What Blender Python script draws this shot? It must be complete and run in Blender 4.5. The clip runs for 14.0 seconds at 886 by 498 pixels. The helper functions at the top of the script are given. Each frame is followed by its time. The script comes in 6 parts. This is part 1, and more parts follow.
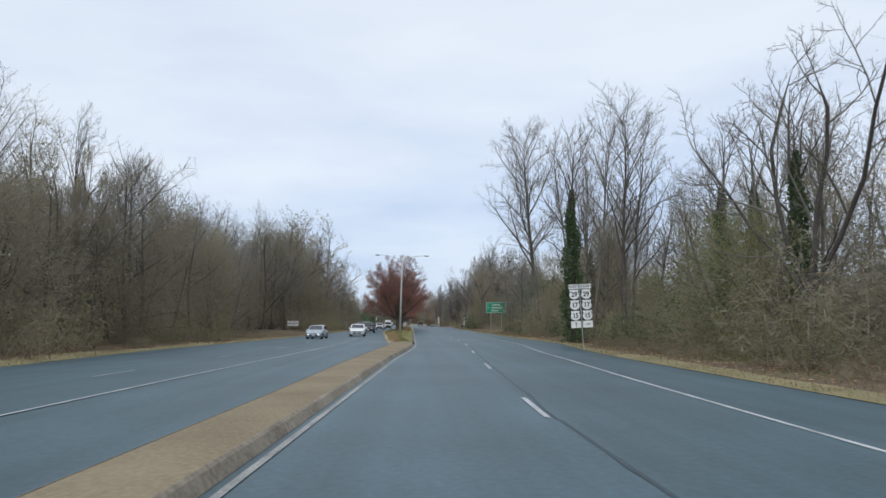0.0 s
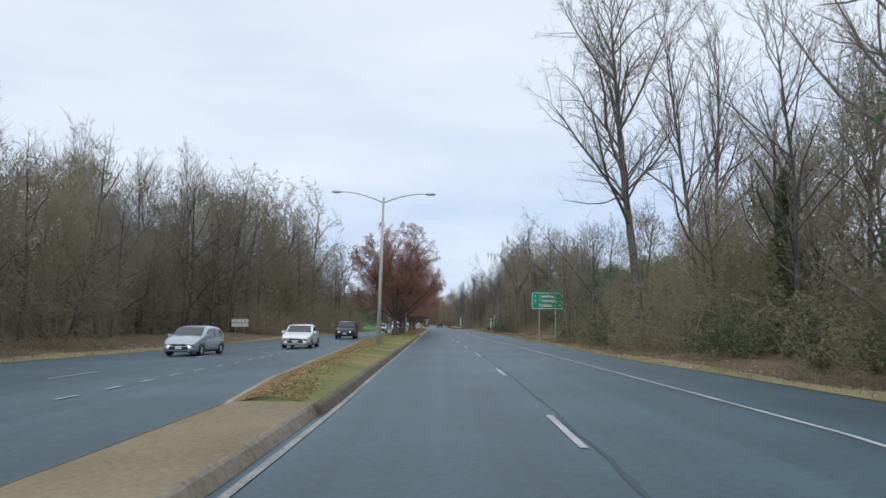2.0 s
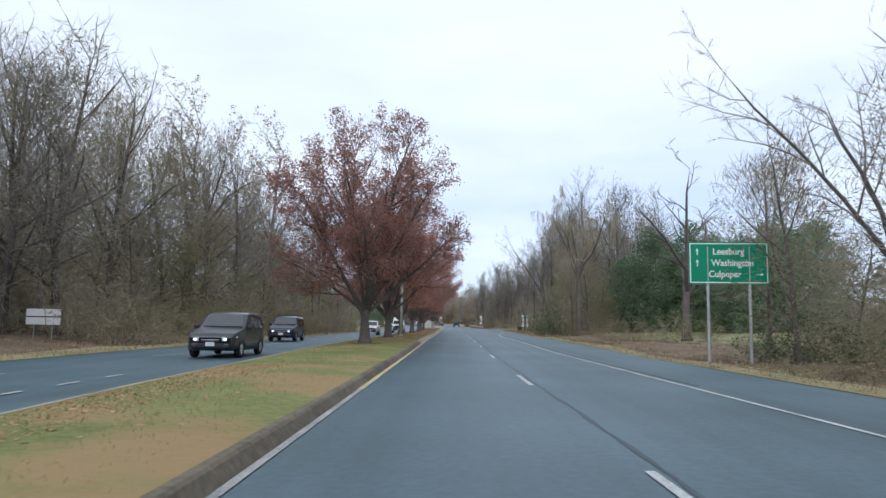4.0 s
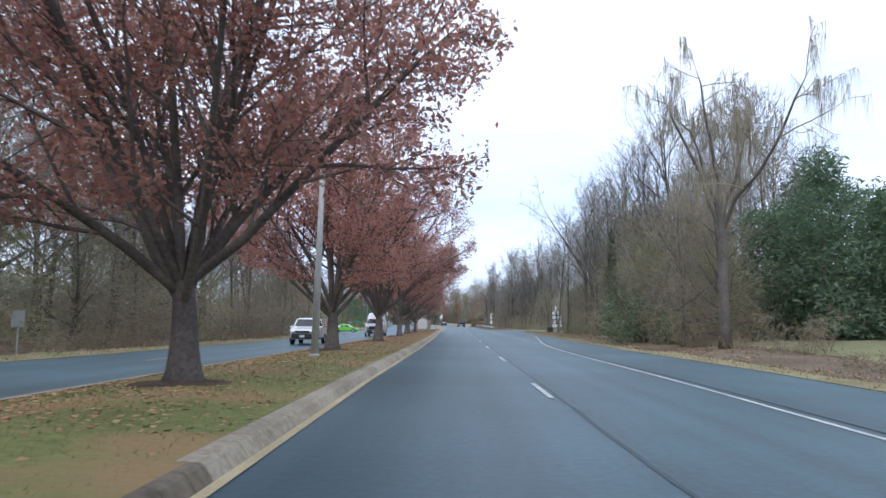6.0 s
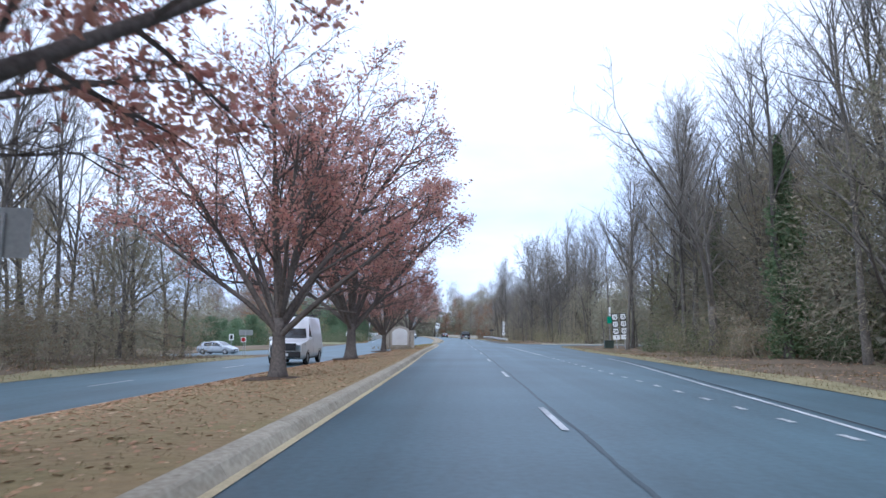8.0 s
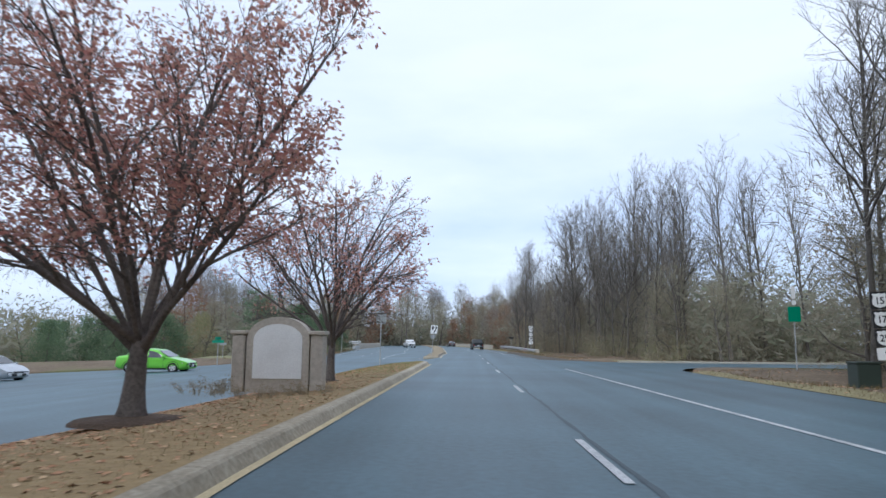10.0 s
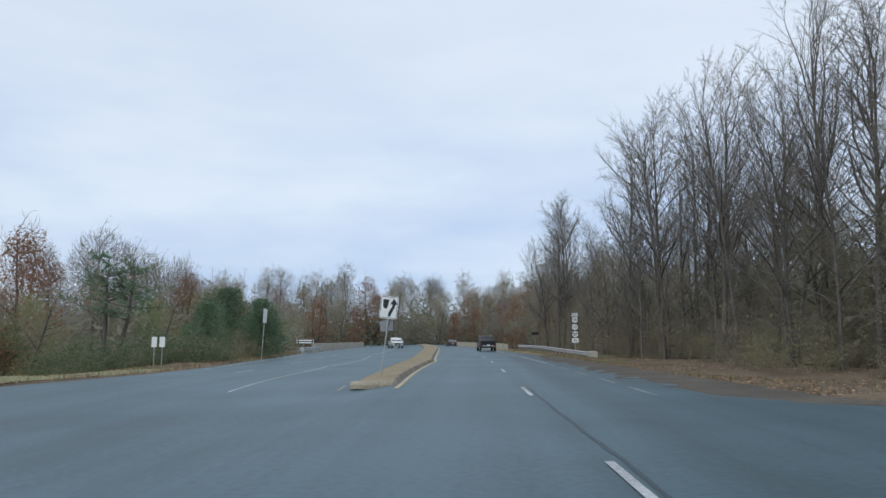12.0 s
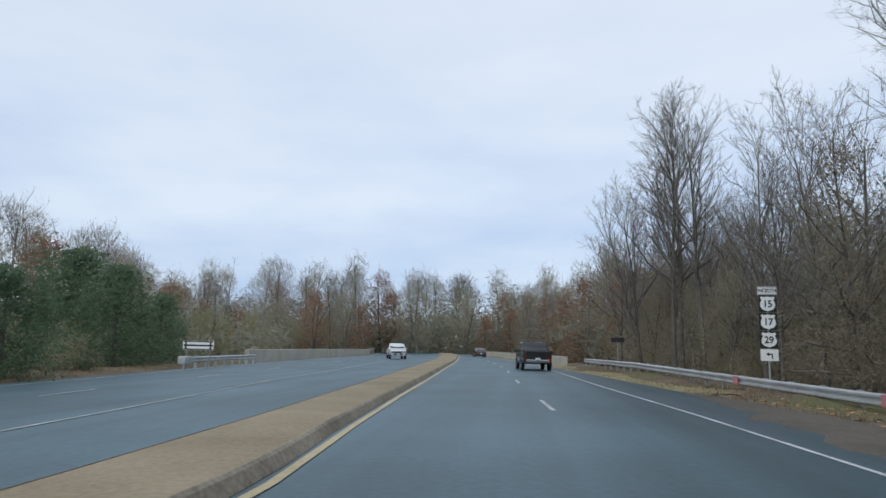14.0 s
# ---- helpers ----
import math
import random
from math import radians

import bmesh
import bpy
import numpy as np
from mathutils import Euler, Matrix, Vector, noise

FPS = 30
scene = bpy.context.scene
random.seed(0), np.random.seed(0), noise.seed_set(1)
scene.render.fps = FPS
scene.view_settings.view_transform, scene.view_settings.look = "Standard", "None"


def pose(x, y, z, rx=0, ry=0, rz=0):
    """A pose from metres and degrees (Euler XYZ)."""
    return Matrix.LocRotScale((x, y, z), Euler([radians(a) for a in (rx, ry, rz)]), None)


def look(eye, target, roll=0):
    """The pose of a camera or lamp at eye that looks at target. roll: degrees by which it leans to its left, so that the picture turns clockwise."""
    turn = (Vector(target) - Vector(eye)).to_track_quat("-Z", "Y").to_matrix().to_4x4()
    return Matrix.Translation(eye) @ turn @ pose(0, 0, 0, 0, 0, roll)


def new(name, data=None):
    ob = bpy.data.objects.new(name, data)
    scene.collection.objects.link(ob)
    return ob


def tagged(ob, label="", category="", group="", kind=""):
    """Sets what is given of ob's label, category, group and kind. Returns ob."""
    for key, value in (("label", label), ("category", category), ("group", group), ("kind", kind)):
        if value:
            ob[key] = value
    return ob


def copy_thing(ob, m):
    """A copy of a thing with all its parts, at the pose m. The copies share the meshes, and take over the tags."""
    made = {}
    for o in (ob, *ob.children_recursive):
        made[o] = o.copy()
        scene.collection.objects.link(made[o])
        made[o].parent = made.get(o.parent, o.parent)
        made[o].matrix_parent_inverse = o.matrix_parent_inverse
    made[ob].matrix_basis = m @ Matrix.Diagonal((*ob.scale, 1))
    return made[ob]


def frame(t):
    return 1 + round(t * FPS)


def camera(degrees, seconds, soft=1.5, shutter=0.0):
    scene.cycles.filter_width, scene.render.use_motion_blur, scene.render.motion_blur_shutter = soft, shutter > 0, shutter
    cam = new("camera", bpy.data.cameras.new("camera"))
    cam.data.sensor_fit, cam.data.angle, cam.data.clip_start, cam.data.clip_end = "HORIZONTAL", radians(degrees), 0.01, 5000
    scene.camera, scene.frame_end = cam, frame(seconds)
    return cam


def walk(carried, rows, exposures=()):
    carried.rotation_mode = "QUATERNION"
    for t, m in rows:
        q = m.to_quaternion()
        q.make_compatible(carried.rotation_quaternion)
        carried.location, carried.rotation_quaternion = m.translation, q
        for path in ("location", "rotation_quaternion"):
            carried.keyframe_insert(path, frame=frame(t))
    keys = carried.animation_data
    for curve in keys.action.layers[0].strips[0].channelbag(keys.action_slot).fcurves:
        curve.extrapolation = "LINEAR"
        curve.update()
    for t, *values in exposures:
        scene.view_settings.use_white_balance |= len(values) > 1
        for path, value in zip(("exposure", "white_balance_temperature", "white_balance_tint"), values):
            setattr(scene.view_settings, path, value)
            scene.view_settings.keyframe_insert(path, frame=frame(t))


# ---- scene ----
cam = camera(65.0, 14.0, 1.5, 0.08)
PATH = [
    (0, (-0.607, 0.490, 1.562), (-0.538, 2.478, 1.773), 0.19),
    (0.5, (-0.319, 10.158, 1.519), (-0.289, 12.141, 1.775), -0.02),
    (1, (0.041, 20.046, 1.492), (0.079, 22.035, 1.701), -0.01),
    (1.5, (0.364, 29.814, 1.489), (0.389, 31.802, 1.708), 0.39),
    (2, (1.033, 39.950, 1.501), (1.034, 41.938, 1.716), 0.69),
    (2.5, (1.038, 50.041, 1.487), (1.003, 52.029, 1.700), 0.79),
    (2.7, (1.120, 54.224, 1.510), (1.078, 56.213, 1.715), 0.69),
    (4.8, (0.572, 97.600, 1.346), (0.526, 99.586, 1.576), 0.99),
    (5, (0.569, 101.553, 1.357), (0.517, 103.538, 1.597), 0.79),
    (5.5, (0.533, 111.359, 1.359), (0.463, 113.343, 1.600), 1.39),
    (6, (0.452, 121.103, 1.361), (0.395, 123.091, 1.570), 0.89),
    (6.5, (0.318, 130.962, 1.448), (0.258, 132.947, 1.685), 0.49),
    (7, (0.414, 140.917, 1.348), (0.357, 142.903, 1.575), -0.00),
    (7.5, (0.372, 150.540, 1.346), (0.310, 152.523, 1.595), 0.59),
    (8, (0.396, 160.443, 1.369), (0.330, 162.427, 1.610), 0.29),
    (8.5, (0.360, 170.407, 1.398), (0.273, 172.389, 1.655), 0.49),
    (9, (0.253, 180.341, 1.392), (0.172, 182.323, 1.650), 0.89),
    (9.2, (0.222, 184.216, 1.380), (0.137, 186.197, 1.639), 0.79),
    (11.3, (-0.559, 226.102, 1.334), (-0.662, 228.081, 1.604), 0.30),
    (11.5, (-0.609, 229.952, 1.316), (-0.724, 231.931, 1.580), 0.10),
    (12, (-0.632, 239.169, 1.329), (-0.734, 241.149, 1.589), 0.10),
    (12.5, (-0.758, 248.408, 1.299), (-0.937, 250.380, 1.582), -0.40),
    (13, (-0.953, 257.981, 1.349), (-1.099, 259.960, 1.600), -0.00),
    (13.5, (-1.041, 267.290, 1.355), (-1.219, 269.261, 1.644), 0.30),
    (14, (-1.074, 277.038, 1.320), (-1.278, 279.007, 1.602), 1.30),
]
walk(cam, [(t, look(eye, target, roll)) for t, eye, target, roll in PATH], [
    (0.0, -0.06, 6300, 5), (1.5, -0.05, 6300, 5), (2.7, 0.05, 6250, 6), (5.0, 0.34, 5980, 7), (6.0, 0.5, 5780, 8), (6.6, 0.68, 5580, 9), (7.5, 0.62, 5440, 10), (9.2, 0.44, 5620, 9), (11.4, -0.15, 6060, 4), (14.0, -0.15, 6060, 4)])

# ---- light: overcast sky with thin breaks, weak wide sun ----
SUN_EL, SUN_AZ = radians(38), radians(200)
world = bpy.data.worlds.new("overcast_sky")
scene.world = world
world.use_nodes = True
wn, wl = world.node_tree.nodes, world.node_tree.links
wn.clear()
sky = wn.new("ShaderNodeTexSky")
sky.sky_type, sky.sun_disc, sky.sun_elevation, sky.sun_rotation = "NISHITA", False, SUN_EL, SUN_AZ
dim = wn.new("ShaderNodeVectorMath")
dim.operation = "SCALE"
dim.inputs["Scale"].default_value = 0.14
wl.new(sky.outputs[0], dim.inputs[0])
coord = wn.new("ShaderNodeTexCoord")
flat = wn.new("ShaderNodeMapping")
flat.inputs["Scale"].default_value = (1.0, 1.0, 3.4)
flat.inputs["Location"].default_value = (0.35, 0.2, 0.1)
wl.new(coord.outputs["Generated"], flat.inputs[0])
clouds = wn.new("ShaderNodeTexNoise")
clouds.inputs["Scale"].default_value, clouds.inputs["Detail"].default_value = 2.1, 6.0
clouds.inputs["Roughness"].default_value = 0.5
wl.new(flat.outputs[0], clouds.inputs["Vector"])
ramp = wn.new("ShaderNodeValToRGB")
ramp.color_ramp.elements[0].position, ramp.color_ramp.elements[0].color = 0.36, (0.55, 0.655, 0.9, 1)
ramp.color_ramp.elements[1].position, ramp.color_ramp.elements[1].color = 0.64, (0.9, 0.93, 1.04, 1)
wl.new(clouds.outputs["Fac"], ramp.inputs[0])
# the cloud deck thickens and brightens with height above the horizon
updir = wn.new("ShaderNodeSeparateXYZ")
wl.new(coord.outputs["Generated"], updir.inputs[0])
lift = wn.new("ShaderNodeMapRange")
lift.inputs["From Min"].default_value, lift.inputs["From Max"].default_value = 0.08, 0.5
lift.inputs["To Min"].default_value, lift.inputs["To Max"].default_value = 0.0, 0.85
wl.new(updir.outputs["Z"], lift.inputs["Value"])
deck = wn.new("ShaderNodeMix")
deck.data_type = "RGBA"
deck.inputs["B"].default_value = (0.97, 0.98, 1.06, 1)
wl.new(lift.outputs[0], deck.inputs["Factor"])
wl.new(ramp.outputs[0], deck.inputs["A"])
veil = wn.new("ShaderNodeMix")
veil.data_type = "RGBA"
veil.inputs["Factor"].default_value = 0.88
wl.new(dim.outputs[0], veil.inputs["A"])
wl.new(deck.outputs["Result"], veil.inputs["B"])
back = wn.new("ShaderNodeBackground")
back.inputs["Strength"].default_value = 1.0
wl.new(veil.outputs["Result"], back.inputs["Color"])
wout = wn.new("ShaderNodeOutputWorld")
wl.new(back.outputs[0], wout.inputs[0])

sun = new("sun", bpy.data.lights.new("sun", "SUN"))
sun.data.energy, sun.data.angle, sun.data.color = 0.8, radians(25), (1.0, 0.97, 0.92)
sun.rotation_euler = (radians(90) - SUN_EL, 0, radians(180) - SUN_AZ)


# ---- materials ----
def mat(name, dark, light, rough=0.85, scale=(0.6, 18.0), bump=0.3, metal=0.0, spec=0.3, rand=0.0, dist=0.02, coat=0.0):
    """A surface of two colours mixed by coarse and fine noise, with fine relief; rand varies it from piece to piece."""
    m = bpy.data.materials.new(name)
    m.use_nodes = True
    n, l = m.node_tree.nodes, m.node_tree.links
    b = n["Principled BSDF"]
    tc = n.new("ShaderNodeTexCoord")
    big, fine = n.new("ShaderNodeTexNoise"), n.new("ShaderNodeTexNoise")
    for node, s, d in ((big, scale[0], 4.0), (fine, scale[1], 3.0)):
        node.inputs["Scale"].default_value, node.inputs["Detail"].default_value = s, d
        l.new(tc.outputs["Object"], node.inputs["Vector"])
    half = n.new("ShaderNodeMath")
    half.operation = "ADD"
    l.new(big.outputs["Fac"], half.inputs[0])
    l.new(fine.outputs["Fac"], half.inputs[1])
    span = n.new("ShaderNodeMapRange")
    span.inputs["From Min"].default_value, span.inputs["From Max"].default_value = 0.72, 1.28
    l.new(half.outputs[0], span.inputs["Value"])
    mix = n.new("ShaderNodeMix")
    mix.data_type = "RGBA"
    mix.inputs["A"].default_value, mix.inputs["B"].default_value = (*dark, 1), (*light, 1)
    l.new(span.outputs[0], mix.inputs["Factor"])
    colour = mix.outputs["Result"]
    if rand:
        info = n.new("ShaderNodeObjectInfo")
        vary = n.new("ShaderNodeMapRange")
        vary.inputs["To Min"].default_value, vary.inputs["To Max"].default_value = 1 - rand, 1 + rand
        l.new(info.outputs["Random"], vary.inputs["Value"])
        hsv = n.new("ShaderNodeHueSaturation")
        l.new(vary.outputs[0], hsv.inputs["Value"])
        l.new(colour, hsv.inputs["Color"])
        colour = hsv.outputs[0]
    l.new(colour, b.inputs["Base Color"])
    b.inputs["Roughness"].default_value, b.inputs["Metallic"].default_value = rough, metal
    b.inputs["Specular IOR Level"].default_value = spec
    b.inputs["Coat Weight"].default_value = coat
    if bump:
        bm = n.new("ShaderNodeBump")
        bm.inputs["Strength"].default_value, bm.inputs["Distance"].default_value = bump, dist
        l.new(fine.outputs["Fac"], bm.inputs["Height"])
        l.new(bm.outputs[0], b.inputs["Normal"])
    return m


def leafy(name, colours, rough=0.7, through_light=0.25):
    """Leaves: a colour of its own for every leaf, some light passing through."""
    m = bpy.data.materials.new(name)
    m.use_nodes = True
    n, l = m.node_tree.nodes, m.node_tree.links
    b, out = n["Principled BSDF"], n["Material Output"]
    geo = n.new("ShaderNodeNewGeometry")
    r = n.new("ShaderNodeValToRGB")
    e = r.color_ramp.elements
    while len(e) < len(colours):
        e.new(0.5)
    for i, c in enumerate(colours):
        e[i].position, e[i].color = i / (len(colours) - 1), (*c, 1)
    l.new(geo.outputs["Random Per Island"], r.inputs[0])
    info = n.new("ShaderNodeObjectInfo")
    vary = n.new("ShaderNodeMapRange")
    vary.inputs["To Min"].default_value, vary.inputs["To Max"].default_value = 0.8, 1.2
    l.new(info.outputs["Random"], vary.inputs["Value"])
    hsv = n.new("ShaderNodeHueSaturation")
    l.new(vary.outputs[0], hsv.inputs["Value"])
    l.new(r.outputs[0], hsv.inputs["Color"])
    l.new(hsv.outputs[0], b.inputs["Base Color"])
    b.inputs["Roughness"].default_value, b.inputs["Specular IOR Level"].default_value = rough, 0.2
    tr = n.new("ShaderNodeBsdfTranslucent")
    l.new(hsv.outputs[0], tr.inputs["Color"])
    mx = n.new("ShaderNodeMixShader")
    mx.inputs[0].default_value = through_light
    l.new(b.outputs[0], mx.inputs[1])
    l.new(tr.outputs[0], mx.inputs[2])
    l.new(mx.outputs[0], out.inputs["Surface"])
    return m


def plain(name, colour, rough=0.5, metal=0.0, spec=0.5, coat=0.0, bump=0.0):
    d = tuple(c * 0.9 for c in colour)
    g = tuple(min(1, c * 1.08) for c in colour)
    return mat(name, d, g, rough, (1.5, 30.0), bump, metal, spec, 0, 0.004, coat)


def shine(name, colour, power):
    m = bpy.data.materials.new(name)
    m.use_nodes = True
    b = m.node_tree.nodes["Principled BSDF"]
    b.inputs["Base Color"].default_value = (*colour, 1)
    b.inputs["Emission Color"].default_value = (*colour, 1)
    b.inputs["Emission Strength"].default_value = power
    return m


ASPHALT = mat("asphalt", (0.042, 0.08, 0.097), (0.07, 0.126, 0.152), 0.52, (0.12, 9.0), 0.25, 0, 0.48, 0, 0.01)
def wear_tracks(m):
    """Long darker and lighter streaks along the lanes, and broad patches."""
    n, l = m.node_tree.nodes, m.node_tree.links
    b = n["Principled BSDF"]
    src = b.inputs["Base Color"].links[0].from_socket
    tc, mp = n.new("ShaderNodeTexCoord"), n.new("ShaderNodeMapping")
    mp.inputs["Scale"].default_value = (1.15, 0.012, 1.0)
    l.new(tc.outputs["Object"], mp.inputs[0])
    streak, blot = n.new("ShaderNodeTexNoise"), n.new("ShaderNodeTexNoise")
    streak.inputs["Scale"].default_value, streak.inputs["Detail"].default_value = 1.0, 3.0
    blot.inputs["Scale"].default_value, blot.inputs["Detail"].default_value = 0.22, 6.0
    l.new(mp.outputs[0], streak.inputs["Vector"])
    l.new(tc.outputs["Object"], blot.inputs["Vector"])
    add = n.new("ShaderNodeMath")
    add.operation = "ADD"
    l.new(streak.outputs["Fac"], add.inputs[0])
    l.new(blot.outputs["Fac"], add.inputs[1])
    mr = n.new("ShaderNodeMapRange")
    mr.inputs["From Min"].default_value, mr.inputs["From Max"].default_value = 0.7, 1.3
    mr.inputs["To Min"].default_value, mr.inputs["To Max"].default_value = 0.7, 1.3
    l.new(add.outputs[0], mr.inputs["Value"])
    hsv = n.new("ShaderNodeHueSaturation")
    l.new(mr.outputs[0], hsv.inputs["Value"])
    l.new(src, hsv.inputs["Color"])
    l.new(hsv.outputs[0], b.inputs["Base Color"])


wear_tracks(ASPHALT)
TAR = mat("crack_seal", (0.034, 0.052, 0.062), (0.062, 0.092, 0.108), 0.55, (0.3, 20), 0.1)
JOINT = mat("open_joint", (0.025, 0.03, 0.034), (0.045, 0.05, 0.055), 0.7, (1, 20), 0.1)
WHITE_LINE = mat("road_paint_white", (0.28, 0.3, 0.31), (0.66, 0.67, 0.67), 0.7, (0.8, 25.0), 0.15)
YELLOW_LINE = mat("road_paint_yellow", (0.4, 0.33, 0.2), (0.61, 0.51, 0.31), 0.7, (0.8, 25.0), 0.15)
PALE_LINE = mat("road_paint_worn", (0.17, 0.185, 0.19), (0.46, 0.45, 0.42), 0.75, (0.8, 25.0), 0.15)
KERB = mat("kerb_concrete", (0.17, 0.145, 0.11), (0.36, 0.315, 0.25), 0.9, (0.7, 14.0), 0.35, rand=0.08)
PAVER = mat("median_concrete", (0.22, 0.175, 0.11), (0.34, 0.28, 0.185), 0.9, (0.5, 16.0), 0.35, rand=0.06)
CONCRETE = mat("parapet_concrete", (0.36, 0.33, 0.27), (0.52, 0.49, 0.42), 0.85, (0.5, 10.0), 0.3)
BARK = mat("bark_grey_brown", (0.08, 0.072, 0.063), (0.19, 0.17, 0.147), 0.95, (0.9, 12.0), 0.5, rand=0.25, dist=0.03)
BARK_RED = mat("bark_median_tree", (0.085, 0.075, 0.068), (0.18, 0.155, 0.14), 0.95, (1.2, 14.0), 0.5, rand=0.1, dist=0.02)
TWIG = leafy("twig_brown", [(0.256, 0.218, 0.165), (0.392, 0.345, 0.262), (0.317, 0.27, 0.196), (0.287, 0.278, 0.188)], 0.9, 0.35)
TWIG_GREY = leafy("twig_grey", [(0.19, 0.172, 0.148), (0.29, 0.267, 0.236), (0.235, 0.214, 0.185)], 0.9, 0.25)
RED_LEAF = leafy("red_brown_leaves", [(0.43, 0.205, 0.175), (0.5, 0.255, 0.205), (0.54, 0.335, 0.25), (0.43, 0.245, 0.22)], through_light=0.8)
TAN_LEAF = leafy("dry_brown_leaves", [(0.283, 0.227, 0.146), (0.398, 0.32, 0.207), (0.334, 0.248, 0.166), (0.269, 0.263, 0.146)], through_light=0.5)
VEIL_LEAF = leafy("vine_tangle", [(0.286, 0.254, 0.188), (0.388, 0.345, 0.25), (0.325, 0.275, 0.206), (0.272, 0.289, 0.18)], through_light=0.5)
RUST_LEAF = leafy("rust_leaves", [(0.28, 0.145, 0.092), (0.35, 0.18, 0.108), (0.25, 0.155, 0.105), (0.32, 0.22, 0.135)], through_light=0.5)
DEEP_LEAF = leafy("deep_woods", [(0.275, 0.262, 0.203), (0.388, 0.378, 0.288), (0.332, 0.304, 0.233), (0.293, 0.323, 0.224)], through_light=0.5)
OLIVE_LEAF = leafy("olive_leaves", [(0.202, 0.234, 0.111), (0.299, 0.305, 0.156), (0.39, 0.319, 0.189), (0.247, 0.273, 0.143)], through_light=0.5)
IVY_LEAF = leafy("ivy_leaves", [(0.084, 0.132, 0.068), (0.127, 0.177, 0.093), (0.177, 0.203, 0.109)], through_light=0.4)
FIR_LEAF = leafy("evergreen_needles", [(0.113, 0.169, 0.105), (0.161, 0.234, 0.137), (0.217, 0.281, 0.161)], through_light=0.5)
PINE_LEAF = leafy("pine_needles", [(0.174, 0.261, 0.174), (0.246, 0.348, 0.217), (0.29, 0.377, 0.246)], through_light=0.4)
GROUND_LEAF = leafy("fallen_leaves", [(0.324, 0.18, 0.102), (0.432, 0.264, 0.144), (0.372, 0.192, 0.108), (0.552, 0.396, 0.24)], through_light=0.0)
GRASS_BLADE = leafy("grass_blades", [(0.16, 0.2, 0.055), (0.22, 0.25, 0.08), (0.29, 0.28, 0.12), (0.19, 0.23, 0.07)], through_light=0.4)
DRY_BLADE = leafy("dry_grass_blades", [(0.19, 0.14, 0.07), (0.24, 0.18, 0.095), (0.16, 0.165, 0.065)])
STEEL = mat("galvanised_steel", (0.38, 0.39, 0.39), (0.55, 0.56, 0.56), 0.5, (1.5, 20), 0.05, 0.5, 0.5)
POLE_GREY = mat("painted_pole", (0.42, 0.42, 0.41), (0.56, 0.56, 0.55), 0.6, (0.8, 12), 0.05)
SIGN_BACK = mat("sign_back_aluminium", (0.3, 0.32, 0.32), (0.4, 0.42, 0.42), 0.5, (1, 12), 0.02, 0.3)
SIGN_WHITE = plain("sign_white", (0.86, 0.87, 0.86), 0.45)
SIGN_BLACK = plain("sign_black", (0.02, 0.02, 0.022), 0.45)
SIGN_GREEN = plain("sign_green", (0.0, 0.27, 0.15), 0.45)
SIGN_RED = plain("sign_red", (0.5, 0.03, 0.03), 0.45)

MULCH = mat("bark_mulch", (0.05, 0.035, 0.026), (0.13, 0.09, 0.062), 0.95, (1.5, 22), 1.0, dist=0.04)


def ground_material():
    """Verge soil under leaf litter, with patches of green and straw-coloured grass."""
    m = mat("verge_ground", (0.10, 0.075, 0.05), (0.22, 0.165, 0.11), 0.95, (0.35, 6.0), 0.8, dist=0.05)
    n, l = m.node_tree.nodes, m.node_tree.links
    b = n["Principled BSDF"]
    src = b.inputs["Base Color"].links[0].from_socket
    tc = n.new("ShaderNodeTexCoord")
    patch = n.new("ShaderNodeTexNoise")
    patch.inputs["Scale"].default_value, patch.inputs["Detail"].default_value = 0.11, 5.0
    l.new(tc.outputs["Object"], patch.inputs["Vector"])
    mr = n.new("ShaderNodeMapRange")
    mr.inputs["From Min"].default_value, mr.inputs["From Max"].default_value = 0.55, 0.68
    l.new(patch.outputs["Fac"], mr.inputs["Value"])
    mx = n.new("ShaderNodeMix")
    mx.data_type = "RGBA"
    mx.inputs["B"].default_value = (0.13, 0.14, 0.055, 1)
    l.new(mr.outputs[0], mx.inputs["Factor"])
    l.new(src, mx.inputs["A"])
    l.new(mx.outputs["Result"], b.inputs["Base Color"])
    return m


